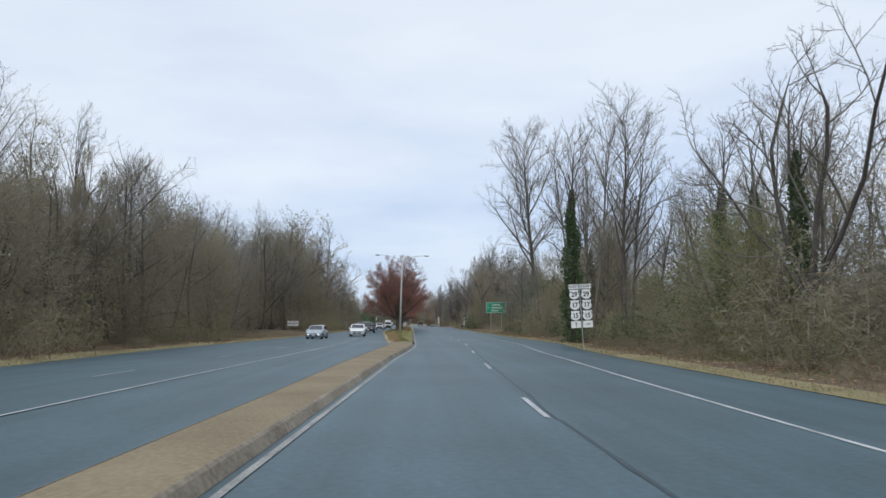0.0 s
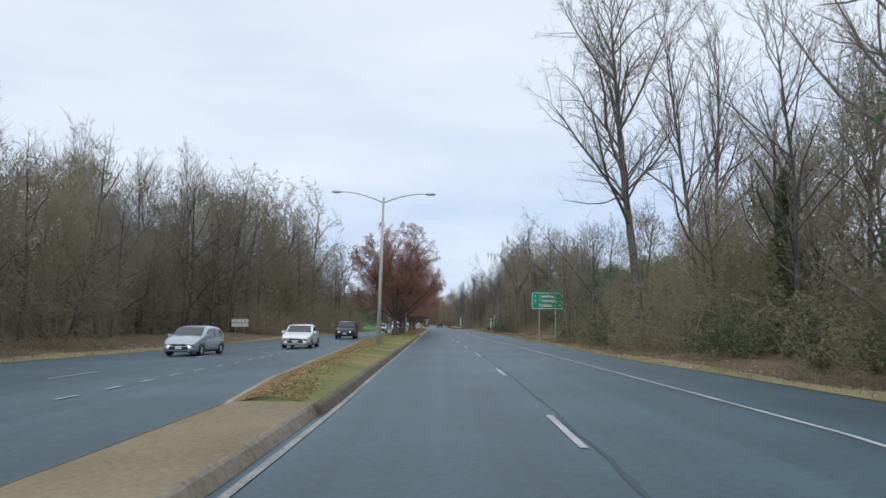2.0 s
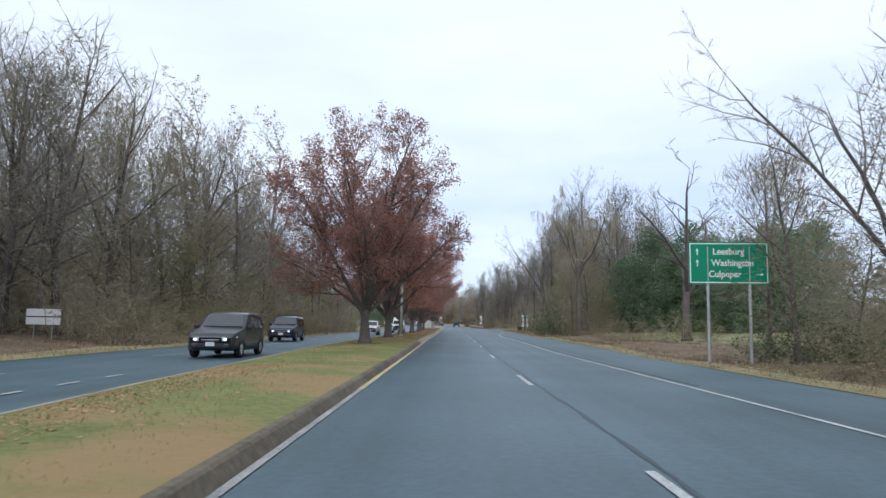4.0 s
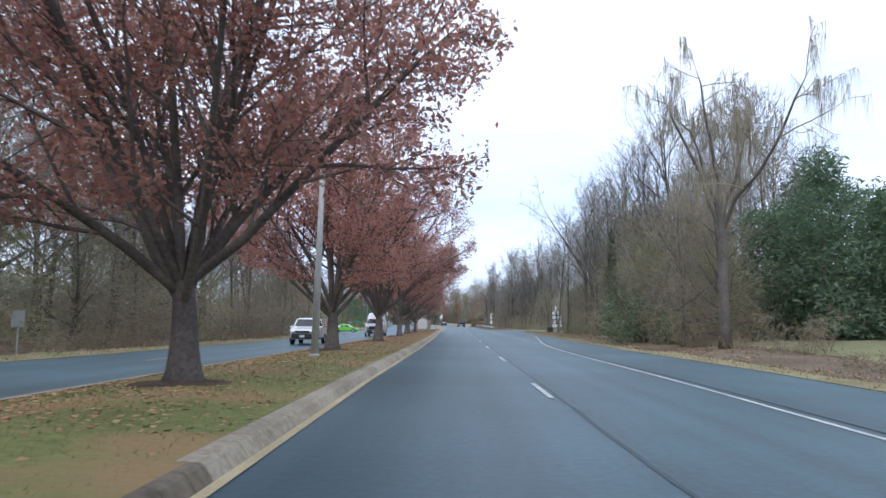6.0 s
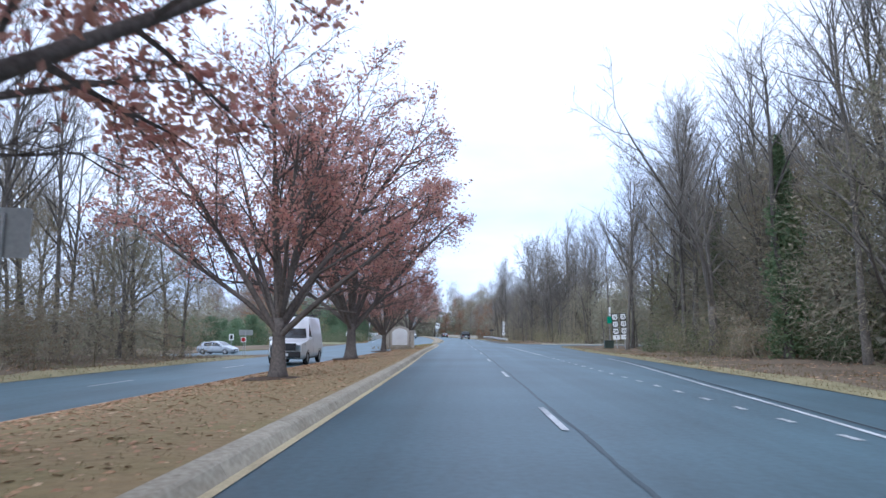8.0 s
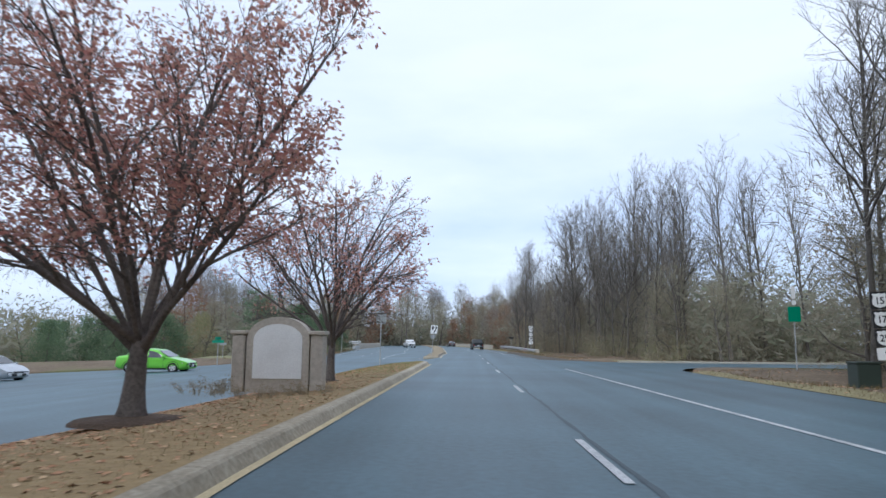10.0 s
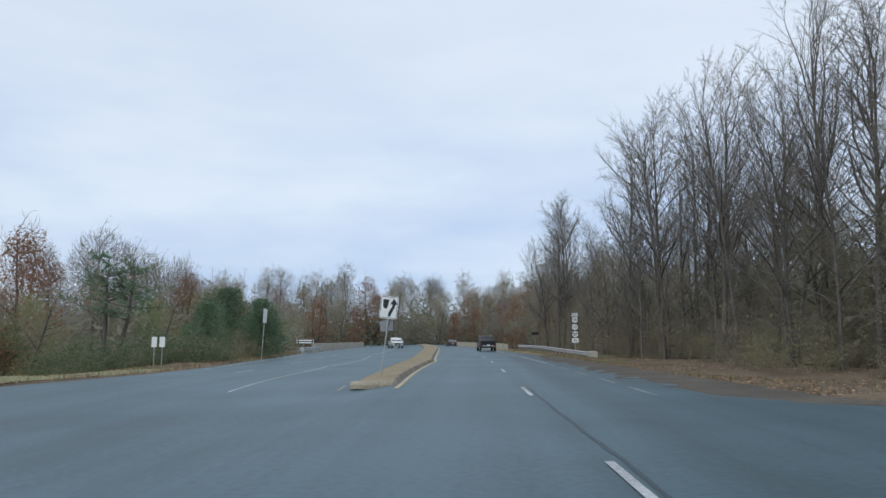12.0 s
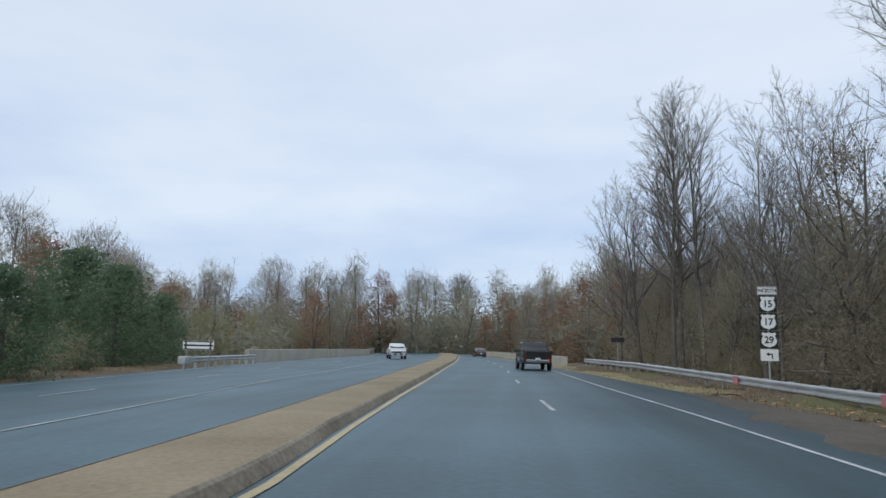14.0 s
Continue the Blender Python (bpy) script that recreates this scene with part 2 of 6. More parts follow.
def median_material():
    """Median turf: green at its southern end, straw and leaf litter farther on."""
    m = mat("median_turf", (0.13, 0.15, 0.045), (0.23, 0.235, 0.085), 0.95, (0.5, 7.0), 0.8, dist=0.04)
    n, l = m.node_tree.nodes, m.node_tree.links
    b = n["Principled BSDF"]
    src = b.inputs["Base Color"].links[0].from_socket
    tc, sep = n.new("ShaderNodeTexCoord"), n.new("ShaderNodeSeparateXYZ")
    l.new(tc.outputs["Object"], sep.inputs[0])
    patch = n.new("ShaderNodeTexNoise")
    patch.inputs["Scale"].default_value, patch.inputs["Detail"].default_value = 0.7, 6.0
    l.new(tc.outputs["Object"], patch.inputs["Vector"])
    wob = n.new("ShaderNodeMath")
    wob.operation = "MULTIPLY_ADD"
    wob.inputs[1].default_value = 60.0
    l.new(patch.outputs["Fac"], wob.inputs[0])
    l.new(sep.outputs["Y"], wob.inputs[2])
    dry = n.new("ShaderNodeTexNoise")
    dry.inputs["Scale"].default_value, dry.inputs["Detail"].default_value = 0.33, 5.0
    l.new(tc.outputs["Object"], dry.inputs["Vector"])
    dmr = n.new("ShaderNodeMapRange")
    dmr.inputs["From Min"].default_value, dmr.inputs["From Max"].default_value = 0.5, 0.62
    l.new(dry.outputs["Fac"], dmr.inputs["Value"])
    straw = n.new("ShaderNodeMix")
    straw.data_type = "RGBA"
    straw.inputs["B"].default_value = (0.3, 0.21, 0.1, 1)
    l.new(dmr.outputs[0], straw.inputs["Factor"])
    l.new(src, straw.inputs["A"])
    src = straw.outputs["Result"]
    mr = n.new("ShaderNodeMapRange")
    mr.inputs["From Min"].default_value, mr.inputs["From Max"].default_value = 163.0, 200.0
    l.new(wob.outputs[0], mr.inputs["Value"])
    litter = n.new("ShaderNodeMix")
    litter.data_type = "RGBA"
    litter.inputs["A"].default_value, litter.inputs["B"].default_value = (0.2, 0.145, 0.07, 1), (0.37, 0.27, 0.14, 1)
    fine = n.new("ShaderNodeTexNoise")
    fine.inputs["Scale"].default_value = 5.0
    l.new(tc.outputs["Object"], fine.inputs["Vector"])
    l.new(fine.outputs["Fac"], litter.inputs["Factor"])
    tip = n.new("ShaderNodeMapRange")
    tip.inputs["From Min"].default_value, tip.inputs["From Max"].default_value = 250.0, 275.0
    tip.inputs["To Min"].default_value, tip.inputs["To Max"].default_value = 1.0, 0.25
    l.new(wob.outputs[0], tip.inputs["Value"])
    both = n.new("ShaderNodeMath")
    both.operation = "MULTIPLY"
    l.new(mr.outputs[0], both.inputs[0])
    l.new(tip.outputs[0], both.inputs[1])
    mx = n.new("ShaderNodeMix")
    mx.data_type = "RGBA"
    l.new(both.outputs[0], mx.inputs["Factor"])
    l.new(src, mx.inputs["A"])
    l.new(litter.outputs["Result"], mx.inputs["B"])
    l.new(mx.outputs["Result"], b.inputs["Base Color"])
    return m


GROUND, TURF = ground_material(), median_material()


# ---- mesh helpers ----
class Shape:
    """Vertices and faces gathered for one mesh."""

    def __init__(self):
        self.v, self.f = [], []

    def add(self, verts, faces):
        k = len(self.v)
        self.v.extend(tuple(p) for p in verts)
        self.f.extend(tuple(i + k for i in q) for q in faces)
        return self

    def box(self, x0, x1, y0, y1, z0, z1, c=0.0, m=None):
        """A box with its upright and top edges cut by c."""
        if c <= 0:
            v = [(x, y, z) for z in (z0, z1) for x, y in ((x0, y0), (x1, y0), (x1, y1), (x0, y1))]
            q = [(3, 2, 1, 0), (4, 5, 6, 7)] + [(i, (i + 1) % 4, 4 + (i + 1) % 4, 4 + i) for i in range(4)]
        else:
            def ring(e, z):
                return [(x0 + c + e, y0 + e, z), (x1 - c - e, y0 + e, z), (x1 - e, y0 + c + e, z), (x1 - e, y1 - c - e, z),
                        (x1 - c - e, y1 - e, z), (x0 + c + e, y1 - e, z), (x0 + e, y1 - c - e, z), (x0 + e, y0 + c + e, z)]
            rings = [ring(c * 0.7, z0), ring(0, z0 + c), ring(0, z1 - c), ring(c * 0.7, z1)]
            v = [p for r in rings for p in r]
            q = [tuple(range(7, -1, -1)), tuple(range(24, 32))]
            q += [(8 * a + i, 8 * a + (i + 1) % 8, 8 * a + 8 + (i + 1) % 8, 8 * a + 8 + i) for a in range(3) for i in range(8)]
        if m is not None:
            v = [m @ Vector(p) for p in v]
        return self.add(v, q)

    def tube(self, pts, radii, k=6, tip=False):
        """A round tube along points; tip closes it in a point."""
        pts = [np.asarray(p, float) for p in pts]
        rings, ref = [], np.array((0.31, 0.87, 0.38))
        for i, p in enumerate(pts):
            d = pts[min(i + 1, len(pts) - 1)] - pts[max(i - 1, 0)]
            d = d / (np.linalg.norm(d) + 1e-9)
            a = np.cross(d, ref)
            a = a / (np.linalg.norm(a) + 1e-9)
            b = np.cross(d, a)
            if tip and i == len(pts) - 1:
                rings.append([tuple(p)])
            else:
                rings.append([tuple(p + radii[i] * (math.cos(2 * math.pi * j / k) * a + math.sin(2 * math.pi * j / k) * b)) for j in range(k)])
        base, faces, at = [], [], []
        for r in rings:
            at.append(len(base))
            base += r
        for i in range(len(rings) - 1):
            for j in range(k):
                a0, a1 = at[i] + j, at[i] + (j + 1) % k
                if len(rings[i + 1]) == 1:
                    faces.append((a0, a1, at[i + 1]))
                else:
                    faces.append((a0, a1, at[i + 1] + (j + 1) % k, at[i + 1] + j))
        if not tip:
            faces.append(tuple(at[-1] + j for j in range(k)))
            faces.append(tuple(at[0] + j for j in range(k - 1, -1, -1)))
        return self.add(base, faces)

    def sliver(self, p, q, w, side):
        """One thin twig as a single long face."""
        k = len(self.v)
        self.v += [(p[0] - w * side[0], p[1] - w * side[1], p[2] - w * side[2]), (p[0] + w * side[0], p[1] + w * side[1], p[2] + w * side[2]), (q[0], q[1], q[2])]
        self.f.append((k, k + 1, k + 2))

    def loft(self, rows, close=False):
        """A sheet through rows of points."""
        n = len(rows[0])
        v = [p for r in rows for p in r]
        q = [(i * n + j, i * n + (j + 1) % n, (i + 1) * n + (j + 1) % n, (i + 1) * n + j)
             for i in range(len(rows) - 1) for j in range(n if close else n - 1)]
        return self.add(v, q)

    def slab(self, outline, t, m=None):
        """A flat plate: an outline in x and z, t thick towards +y, facing -y."""
        n = len(outline)
        v = [(x, 0, z) for x, z in outline] + [(x, t, z) for x, z in outline]
        if m is not None:
            v = [m @ Vector(p) for p in v]
        return self.add(v, [tuple(range(n)), tuple(range(2 * n - 1, n - 1, -1))] + [(i, n + i, n + (i + 1) % n, (i + 1) % n) for i in range(n)])


def mesh_of(name, s, material, smooth=False):
    me = bpy.data.meshes.new(name)
    me.from_pydata(s.v, [], s.f)
    if material is not None:
        me.materials.append(material)
    if smooth:
        me.shade_smooth()
    me.update()
    return me


def part(name, s, material, parent=None, label="", smooth=False, kind=""):
    ob = new(name, s if isinstance(s, bpy.types.Mesh) else mesh_of(name, s, material, smooth))
    ob.parent = parent
    return tagged(ob, label, kind=kind)


def thing(name, at, label, category, group="", kind="", turn=0.0):
    ob = new(name)
    ob.matrix_basis = pose(at[0], at[1], at[2], 0, 0, turn)
    return tagged(ob, label, category, group, kind)


def structure(name, s, material, label="", smooth=False):
    return tagged(part(name, s, material, None, label, smooth), label, kind="structure")


# ---- plan of the road, by distance y along it ----
def line(*pairs):
    ys, xs = zip(*pairs)
    return lambda y: float(np.interp(y, ys, xs))


YEL = line((-60, -4.2), (0, -2.58), (6.6, -2.42), (16.8, -2.06), (28, -1.67), (32.3, -1.5), (38, -1.14), (46, -0.8), (53, -0.8), (62, -0.92), (75, -1.03), (107,
           -1.33), (117, -1.42), (126, -1.52), (137, -1.67), (156, -1.68), (166, -1.76), (176.5, -1.86), (187, -1.98), (197, -2.15), (208, -2.41), (232, -2.6), (243,
           -2.72), (260, -2.95), (265, -3.17), (270, -3.3), (276, -3.36), (284, -3.36), (288, -3.68), (296, -4.12), (306, -4.6), (325, -5.6), (350, -6.9), (400,
           -10.5), (460, -17), (620, -60))
DSH = line((-60, 0.49), (0, 1.52), (13, 1.52), (24, 1.83), (36, 2.22), (48, 2.78), (61, 2.93), (73, 2.87), (110, 2.24), (134, 2.09), (158, 1.89), (183, 1.72), (207,
           1.47), (256, 0.62), (268, 0.45), (281, 0.2), (293, -0.2), (305, -0.85), (325, -1.6), (350, -3.4), (400, -8.8), (460, -18), (620, -66))
RLN = line((-60, 4.3), (10.7, 5.12), (16, 5.26), (21, 5.4), (30, 5.77), (36.6, 5.92), (43, 6.27), (50, 6.8), (57, 6.75), (72, 6.6), (90, 6.35), (111, 5.72), (118,
           5.54), (124, 5.6), (131, 5.66), (139, 5.72), (150, 5.52), (161, 5.55), (170, 6), (174, 6.4), (180, 6.9), (190, 7.8), (195, 8.2), (205, 8.5), (238, 9.4))
EDG = line((-60, 7.8), (14, 8.43), (25, 8.52), (33, 8.6), (41, 9), (54, 10.2), (62, 10.05), (70, 9.5), (86, 9.3), (95, 9.5), (116, 9.06), (120, 9.3), (130, 9.45),
           (143, 9.7), (160, 9.2), (176, 9.26), (181, 9.57), (192, 9.73), (203, 9.85), (215, 9.7), (236, 10.4), (239.5, 11.2), (241.4, 13.2), (242.2, 17), (242.4,
           75), (251, 75), (251.2, 17), (251.9, 11), (253.2, 8.6), (255.5, 7.3), (262, 6.9), (271, 6.3), (290, 5.6), (305, 4.4), (326, 2.6), (350, 0.6), (400, -4.6),
           (460, -14), (620, -62))
MDL = line((-60, -5.9), (7, -3.92), (15, -3.66), (26, -3.42), (29, -3.27), (35, -3.06), (46, -2.62), (51.5, -2.66), (57, -3.27), (61, -3.46), (65, -3.72), (70,
           -3.95), (79, -4.4), (95, -5.5), (111, -6.15), (125, -6.4), (141, -6.8), (165, -7.25), (188, -7.6), (238, -7.1), (259, -4.5), (265, -4.68), (275, -4.98),
           (282.5, -5.12), (289, -5.42), (296, -5.85), (304, -6.35), (314, -7.0), (325, -7.7), (350, -9.4), (400, -13.6), (460, -21), (620, -66))
LLN = line((-60, -9.8), (10, -8.05), (21, -7.75), (33, -7.38), (43, -7), (50, -6.7), (55, -6.6), (62, -6.85), (67, -6.82), (80, -7.25), (110, -7.9), (258, -7.7),
           (266, -8.35), (271, -8.45), (277, -8.75), (286, -8.65), (290, -9), (296.6, -9.75), (304, -10.6), (314, -11.2), (350, -14.2), (400, -19.3), (460, -29),
           (620, -78))
LED = line((-60, -18.21), (18, -17.36), (47, -18.01), (68, -17.01), (119, -13.79), (150, -13.94), (190, -14.91), (205, -14.9), (216, -14.87), (222, -16.44), (226,
           -22.25), (227, -75), (249, -75), (249.6, -24), (252, -19), (255, -17), (262, -15.6), (271, -15.3), (287, -17.3), (309, -19.9), (326, -21.9), (350, -24),
           (400, -27), (460, -37), (620, -86))
DIP = line((-60, 0), (125, 0), (165, -0.25), (195, -0.35), (225, -0.5), (245, -0.4), (262, -0.1), (278, 0), (620, 0))


def left_z(x, y):
    """The southbound side lies lower; the side street falls away from it."""
    bank = (0.022 * min(1.0, max(0.0, (y - 258) / 20)) + 0.025 * min(1.0, max(0.0, (130 - y) / 40))) * min(12.0, max(0.0, MDL(y) - x))
    return DIP(y) - bank - 0.05 * max(0.0, -14.5 - x) * (1 if 200 < y < 262 else 0) * min(1, max(0, (262 - y) / 10)) * min(1, max(0, (y - 200) / 14))


def stations(y0, y1, step):
    extra = [241.4, 242.2, 242.4, 251.0, 251.2, 251.9, 253.2, 216, 222, 226, 227, 249, 249.6, 252, 255]
    ys = sorted(set(np.arange(y0, y1 + 0.01, step).round(2)) | {e for e in extra if y0 < e < y1})
    return [float(y) for y in ys]


def rough_z(x, y, size):
    return size * (noise.noise((x * 0.11, y * 0.11, 0.3)) + 0.4 * noise.noise((x * 0.4, y * 0.4, 1.7)))


def ground_z(x, y):
    """Height of the verge and the land beyond it."""
    l, r = LED(y), EDG(y)
    if x < l:
        d = l - x
        z = left_z(x, y) + rough_z(x, y, 0.25) * min(1, d / 3)
        z += 0.06 * min(1, d / 0.5)
        if 20 < y < 215:
            z += 0.05 * max(0, min(d, 12) - 3)
        if y > 255:
            z -= 0.12 * max(0, min(d - 4, 25)) * min(1, (y - 255) / 30)
        return z
    if x > r:
        d = x - r
        z = 0.05 * min(1, d / 0.5) + rough_z(x, y, 0.3) * min(1, d / 3)
        if y < 200:
            z += 0.04 * max(0, min(d, 20) - 3)
        if y > 285:
            z -= 0.1 * max(0, min(d - 4, 25)) * min(1, (y - 285) / 30)
        return z
    return -0.12 + min(0, left_z(x, y))


# ---- ground, road, median ----
s = Shape()
rows = []
for y in [-2500, -400, -120] + stations(-60, 620, 4) + [700, 900, 1500, 4500]:
    yy = min(620, max(-60, y))
    l, r = LED(yy), EDG(yy)
    xs = [l - d for d in (2500, 600, 200, 100, 60, 40, 28, 20, 14, 10, 7, 5, 3.2, 2, 1.2, 0.5, 0.0)] + [l + 0.25, (l + r) / 2, r - 0.25]
    xs += [r + d for d in (0.0, 0.5, 1.2, 2, 3.2, 5, 7, 10, 14, 20, 28, 40, 60, 100, 200, 600, 2500)]
    far = 1 if -60 <= y <= 620 else 0
    rows.append([(x, y, ground_z(x, yy) if l - 65 < x < r + 65 else -1.5) for x in xs])
structure("ground", s.loft(rows), GROUND, "brown leaf-strewn verge with patches of grass", True)

s = Shape()
rows = []
for y in stations(-60, 620, 3):
    l, m, e, r = LED(y), MDL(y), YEL(y) - 0.2, EDG(y)
    zl = DIP(y)
    xs = [l, max(l, -30), max(l, -17), l * 0.5 + m * 0.5 if l > -25 else -12, m, m + 0.4]
    xs = sorted(xs)
    row = [(x, y, left_z(x, y) if x <= m else zl) for x in xs]
    row += [(e - 0.1, y, 0), (e + 0.3, y, 0), (DSH(y), y, 0.015), (min(r, 6), y, 0.01), (min(r, 11), y, 0.0), (r, y, 0.0)]
    row = sorted(row, key=lambda p: p[0])
    rows.append(row)
structure("road", s.loft(rows), ASPHALT, "worn blue-grey asphalt carriageways", True)


def paint(name, f, y0, y1, width, material, z=0.012, dash=0, gap=0, left=False, label="", first=0.0):
    """A painted stripe along f, whole or in dashes, each dash a piece of its own."""
    runs, y = [], y0 + first
    while y < y1 - 0.01:
        runs.append((y, min(y1, y + dash) if dash else y1))
        y = y + dash + gap if dash else y1
    owner = None
    if dash:
        owner = tagged(new(name), label, kind="structure")
    for a, b in runs:
        n = max(1, int((b - a) / 2.5))
        s = Shape()
        rows = []
        for i in range(n + 1):
            y = a + (b - a) * i / n
            x = f(y)
            zz = [left_z(x + o, y) + z if left else z for o in (-width / 2, width / 2)]
            rows.append([(x - width / 2, y, zz[0]), (x + width / 2, y, zz[1])])
        s.loft(rows)
        if dash:
            part("dash", s, material, owner)
        else:
            structure(name, s, material, label)


paint("edge_line_yellow", YEL, 96, 242.6, 0.12, YELLOW_LINE, label="worn yellow edge line beside the kerb")
paint("edge_line_pale", YEL, -60, 96, 0.1, PALE_LINE, label="faded edge line beside the kerb")
paint("edge_line_yellow_north", YEL, 258.6, 600, 0.12, YELLOW_LINE, label="yellow edge line beside the concrete median")
paint("lane_dashes_south", DSH, -12.33, 236, 0.11, WHITE_LINE, 0.027, 3.05, 9.14, label="white lane dashes")
paint("lane_dashes_north", DSH, 244.0, 480, 0.11, WHITE_LINE, 0.027, 3.05, 9.14, label="white lane dashes")
paint("edge_line_white", RLN, -60, 200, 0.105, WHITE_LINE, 0.02, label="solid white shoulder line")
paint("shoulder_joint", lambda y: RLN(y) + 0.3, 98, 200, 0.06, JOINT, 0.016, label="dark open joint along the shoulder")
paint("turn_lane_dots", lambda y: DSH(y) + 3.72, 168, 206, 0.12, WHITE_LINE, 0.02, 0.55, 1.3, label="short white dots of the turn lane")
paint("turn_lane_line", lambda y: DSH(y) + 3.72, 206, 237, 0.13, WHITE_LINE, 0.02, label="solid white turn lane line")
paint("edge_line_north", lambda y: DSH(y) + 3.05, 280, 600, 0.1, WHITE_LINE, 0.02, label="solid white shoulder line")
paint("edge_line_worn", lambda y: DSH(y) + 3.05, 256.6, 280, 0.09, PALE_LINE, 0.02, 3.0, 1.9, label="worn remains of a white shoulder line")
paint("left_line", LLN, -60, 52, 0.1, WHITE_LINE, 0.02, left=True, label="solid white lane line")
paint("left_dots", LLN, 54, 100, 0.12, WHITE_LINE, 0.02, 0.85, 1.25, True, label="dotted white lane line")
paint("left_lane_dashes", lambda y: LLN(y) - 3.2 if y < 110 else (MDL(y) + LED(y)) / 2, -50, 205, 0.11, WHITE_LINE, 0.02, 3.05, 9.14, True, label="white lane dashes")
paint("left_edge_line", lambda y: LLN(y) - 6.4, -50, 46, 0.1, WHITE_LINE, 0.02, left=True, label="solid white shoulder line")
paint("left_line_north", LLN, 259, 500, 0.075, WHITE_LINE, 0.013, left=True, label="solid white lane line")
paint("nose_line", lambda y: -4.75 - 0.06 * (y - 259.6), 259.6, 261.4, 0.08, PALE_LINE, 0.013, left=True, label="short worn line beside the median nose")
paint("left_edge_north", lambda y: LED(y) + 0.9, 275, 500, 0.12, WHITE_LINE, 0.02, left=True, label="solid white edge line")
paint("left_dashes_north", lambda y: (LLN(y) + LED(y) + 0.9) / 2, 270, 480, 0.11, WHITE_LINE, 0.02, 3.05, 9.14, True, label="white lane dashes")

# crack seal along the lane joint
s = Shape()
rows = []
for i in range(700):
    y = -20 + i * 0.4
    x = DSH(y) + 0.16 + 0.07 * noise.noise((y * 0.35, 4, 0)) + 0.03 * noise.noise((y * 1.7, 8, 0))
    w = 0.035 + 0.03 * noise.noise((y * 0.8, 12, 0))
    rows.append([(x - w, y, 0.02), (x + w, y, 0.02)])
structure("crack_seal", s.loft(rows), TAR, "dark wandering crack seal along the lane joint")


def median_sides(y, y0, y1, rounded, gap=0.06):
    """Left and right foot of the kerbs at y, drawn in to a rounded nose at both ends."""
    a, b = MDL(y), YEL(y) - 0.06 - gap
    for end, sign, on in ((y0, 1, rounded[0]), (y1, -1, rounded[1])):
        if not on:
            continue
        d = (y - end) * sign
        reach = (b - a) * 0.5 if sign < 0 else 0.55
        if d < reach:
            k = math.sqrt(max(0.0, 1 - (1 - d / reach) ** 2))
            k = k if sign < 0 else 0.88 + 0.12 * k
            c = b - reach * 0.45 if sign < 0 else (a + b) / 2
            a, b = c + (a - c) * k, c + (b - c) * k
    return a, b


def median_run(name, y0, y1, top, top_material, label, kerb_w=0.24, piece=3.05, rounded=(False, False), gap=0.0, stone=None, west=None, ramp=0.0):
    """A raised median: kerb stones along both sides and a top sheet; ramp is the length over which its nose rises."""
    full, stone = top, stone or KERB

    def rise(y):
        return full * (min(1.0, 0.6 + 0.4 * (y - y0) / ramp) if ramp else 1.0)

    ys = sorted(set(np.arange(y0, y1, 1.2).round(2)) | {y1} | {round(y1 - d, 2) for d in (0.05, 0.2, 0.45, 0.8)} | {round(y0 + d, 2) for d in (0.05, 0.2, 0.45, 0.8)})
    rows = []
    for y in ys:
        a, b = median_sides(y, y0, y1, rounded, gap)
        w = min(kerb_w, (b - a) * 0.45)
        zl, top = DIP(y), rise(y)
        n = 6
        row = []
        for i in range(n + 1):
            k = i / n
            x = a + w + (b - a - 2 * w) * k
            hump = 0.1 * math.sin(math.pi * k) * (min(1, max(0.0, (y - 51.5) / 5)) if top_material is TURF else 0.15)
            bump = 0.02 * noise.noise((x * 1.5, y * 1.5, 2.0)) if top_material is TURF and 0 < i < n else 0
            row.append((x, y, (zl * (1 - k)) * 0.9 + top + hump + bump))
        rows.append(row)
    structure(name, Shape().loft(rows), top_material, label, True)
    kerb = tagged(new(name + "_kerb"), "weathered tan concrete kerb", kind="structure")
    for side in (0, 1):
        y = y0
        while y < y1 - 0.02:
            step = piece if y + piece + 3.5 < y1 and y > y0 + 3 else 0.5
            e = min(y1, y + step)
            s, rows = Shape(), []
            for yy in np.linspace(y + 0.006, e - 0.006, 3):
                yy = float(yy)
                a, b = median_sides(yy, y0, y1, rounded, gap)
                w = min(kerb_w, (b - a) * 0.45)
                z, top = 0 if side else DIP(yy), rise(yy)
                foot, sg = (b, -1) if side else (a, 1)
                prof = [(0, -0.1), (0, 0.01), (0.05, 0.55 * top), (0.085, top - 0.02), (0.125, top + 0.006), (w + 0.01, top + 0.01), (w + 0.01, -0.1)]
                rows.append([(foot + sg * min(o, w + 0.01), yy, z + h) for o, h in prof])
            s.loft(rows)
            k = len(rows[0])
            s.f += [tuple(range(k)), tuple(range(2 * k, 3 * k))]
            part("kerb_stone", s, stone if side else west or stone, kerb)
            y = e
    if rounded[0]:
        # the stone across the blunt nose
        a, b = median_sides(y0, y0, y1, rounded, gap)
        s, h = Shape(), rise(y0)
        s.loft([[(a + (b - a) * k / 8, y0 + o - 0.1 * math.sin(math.pi * k / 8), z) for o, z in ((-0.03, -0.1), (-0.02, 0.02), (0.02, h - 0.02), (0.06, h + 0.008), (0.3, h + 0.012), (0.3, -0.1))] for k in range(9)])
        s.f += [tuple(range(6)), tuple(range(48, 54))]
        part("kerb_stone", s, PALE_KERB, kerb)


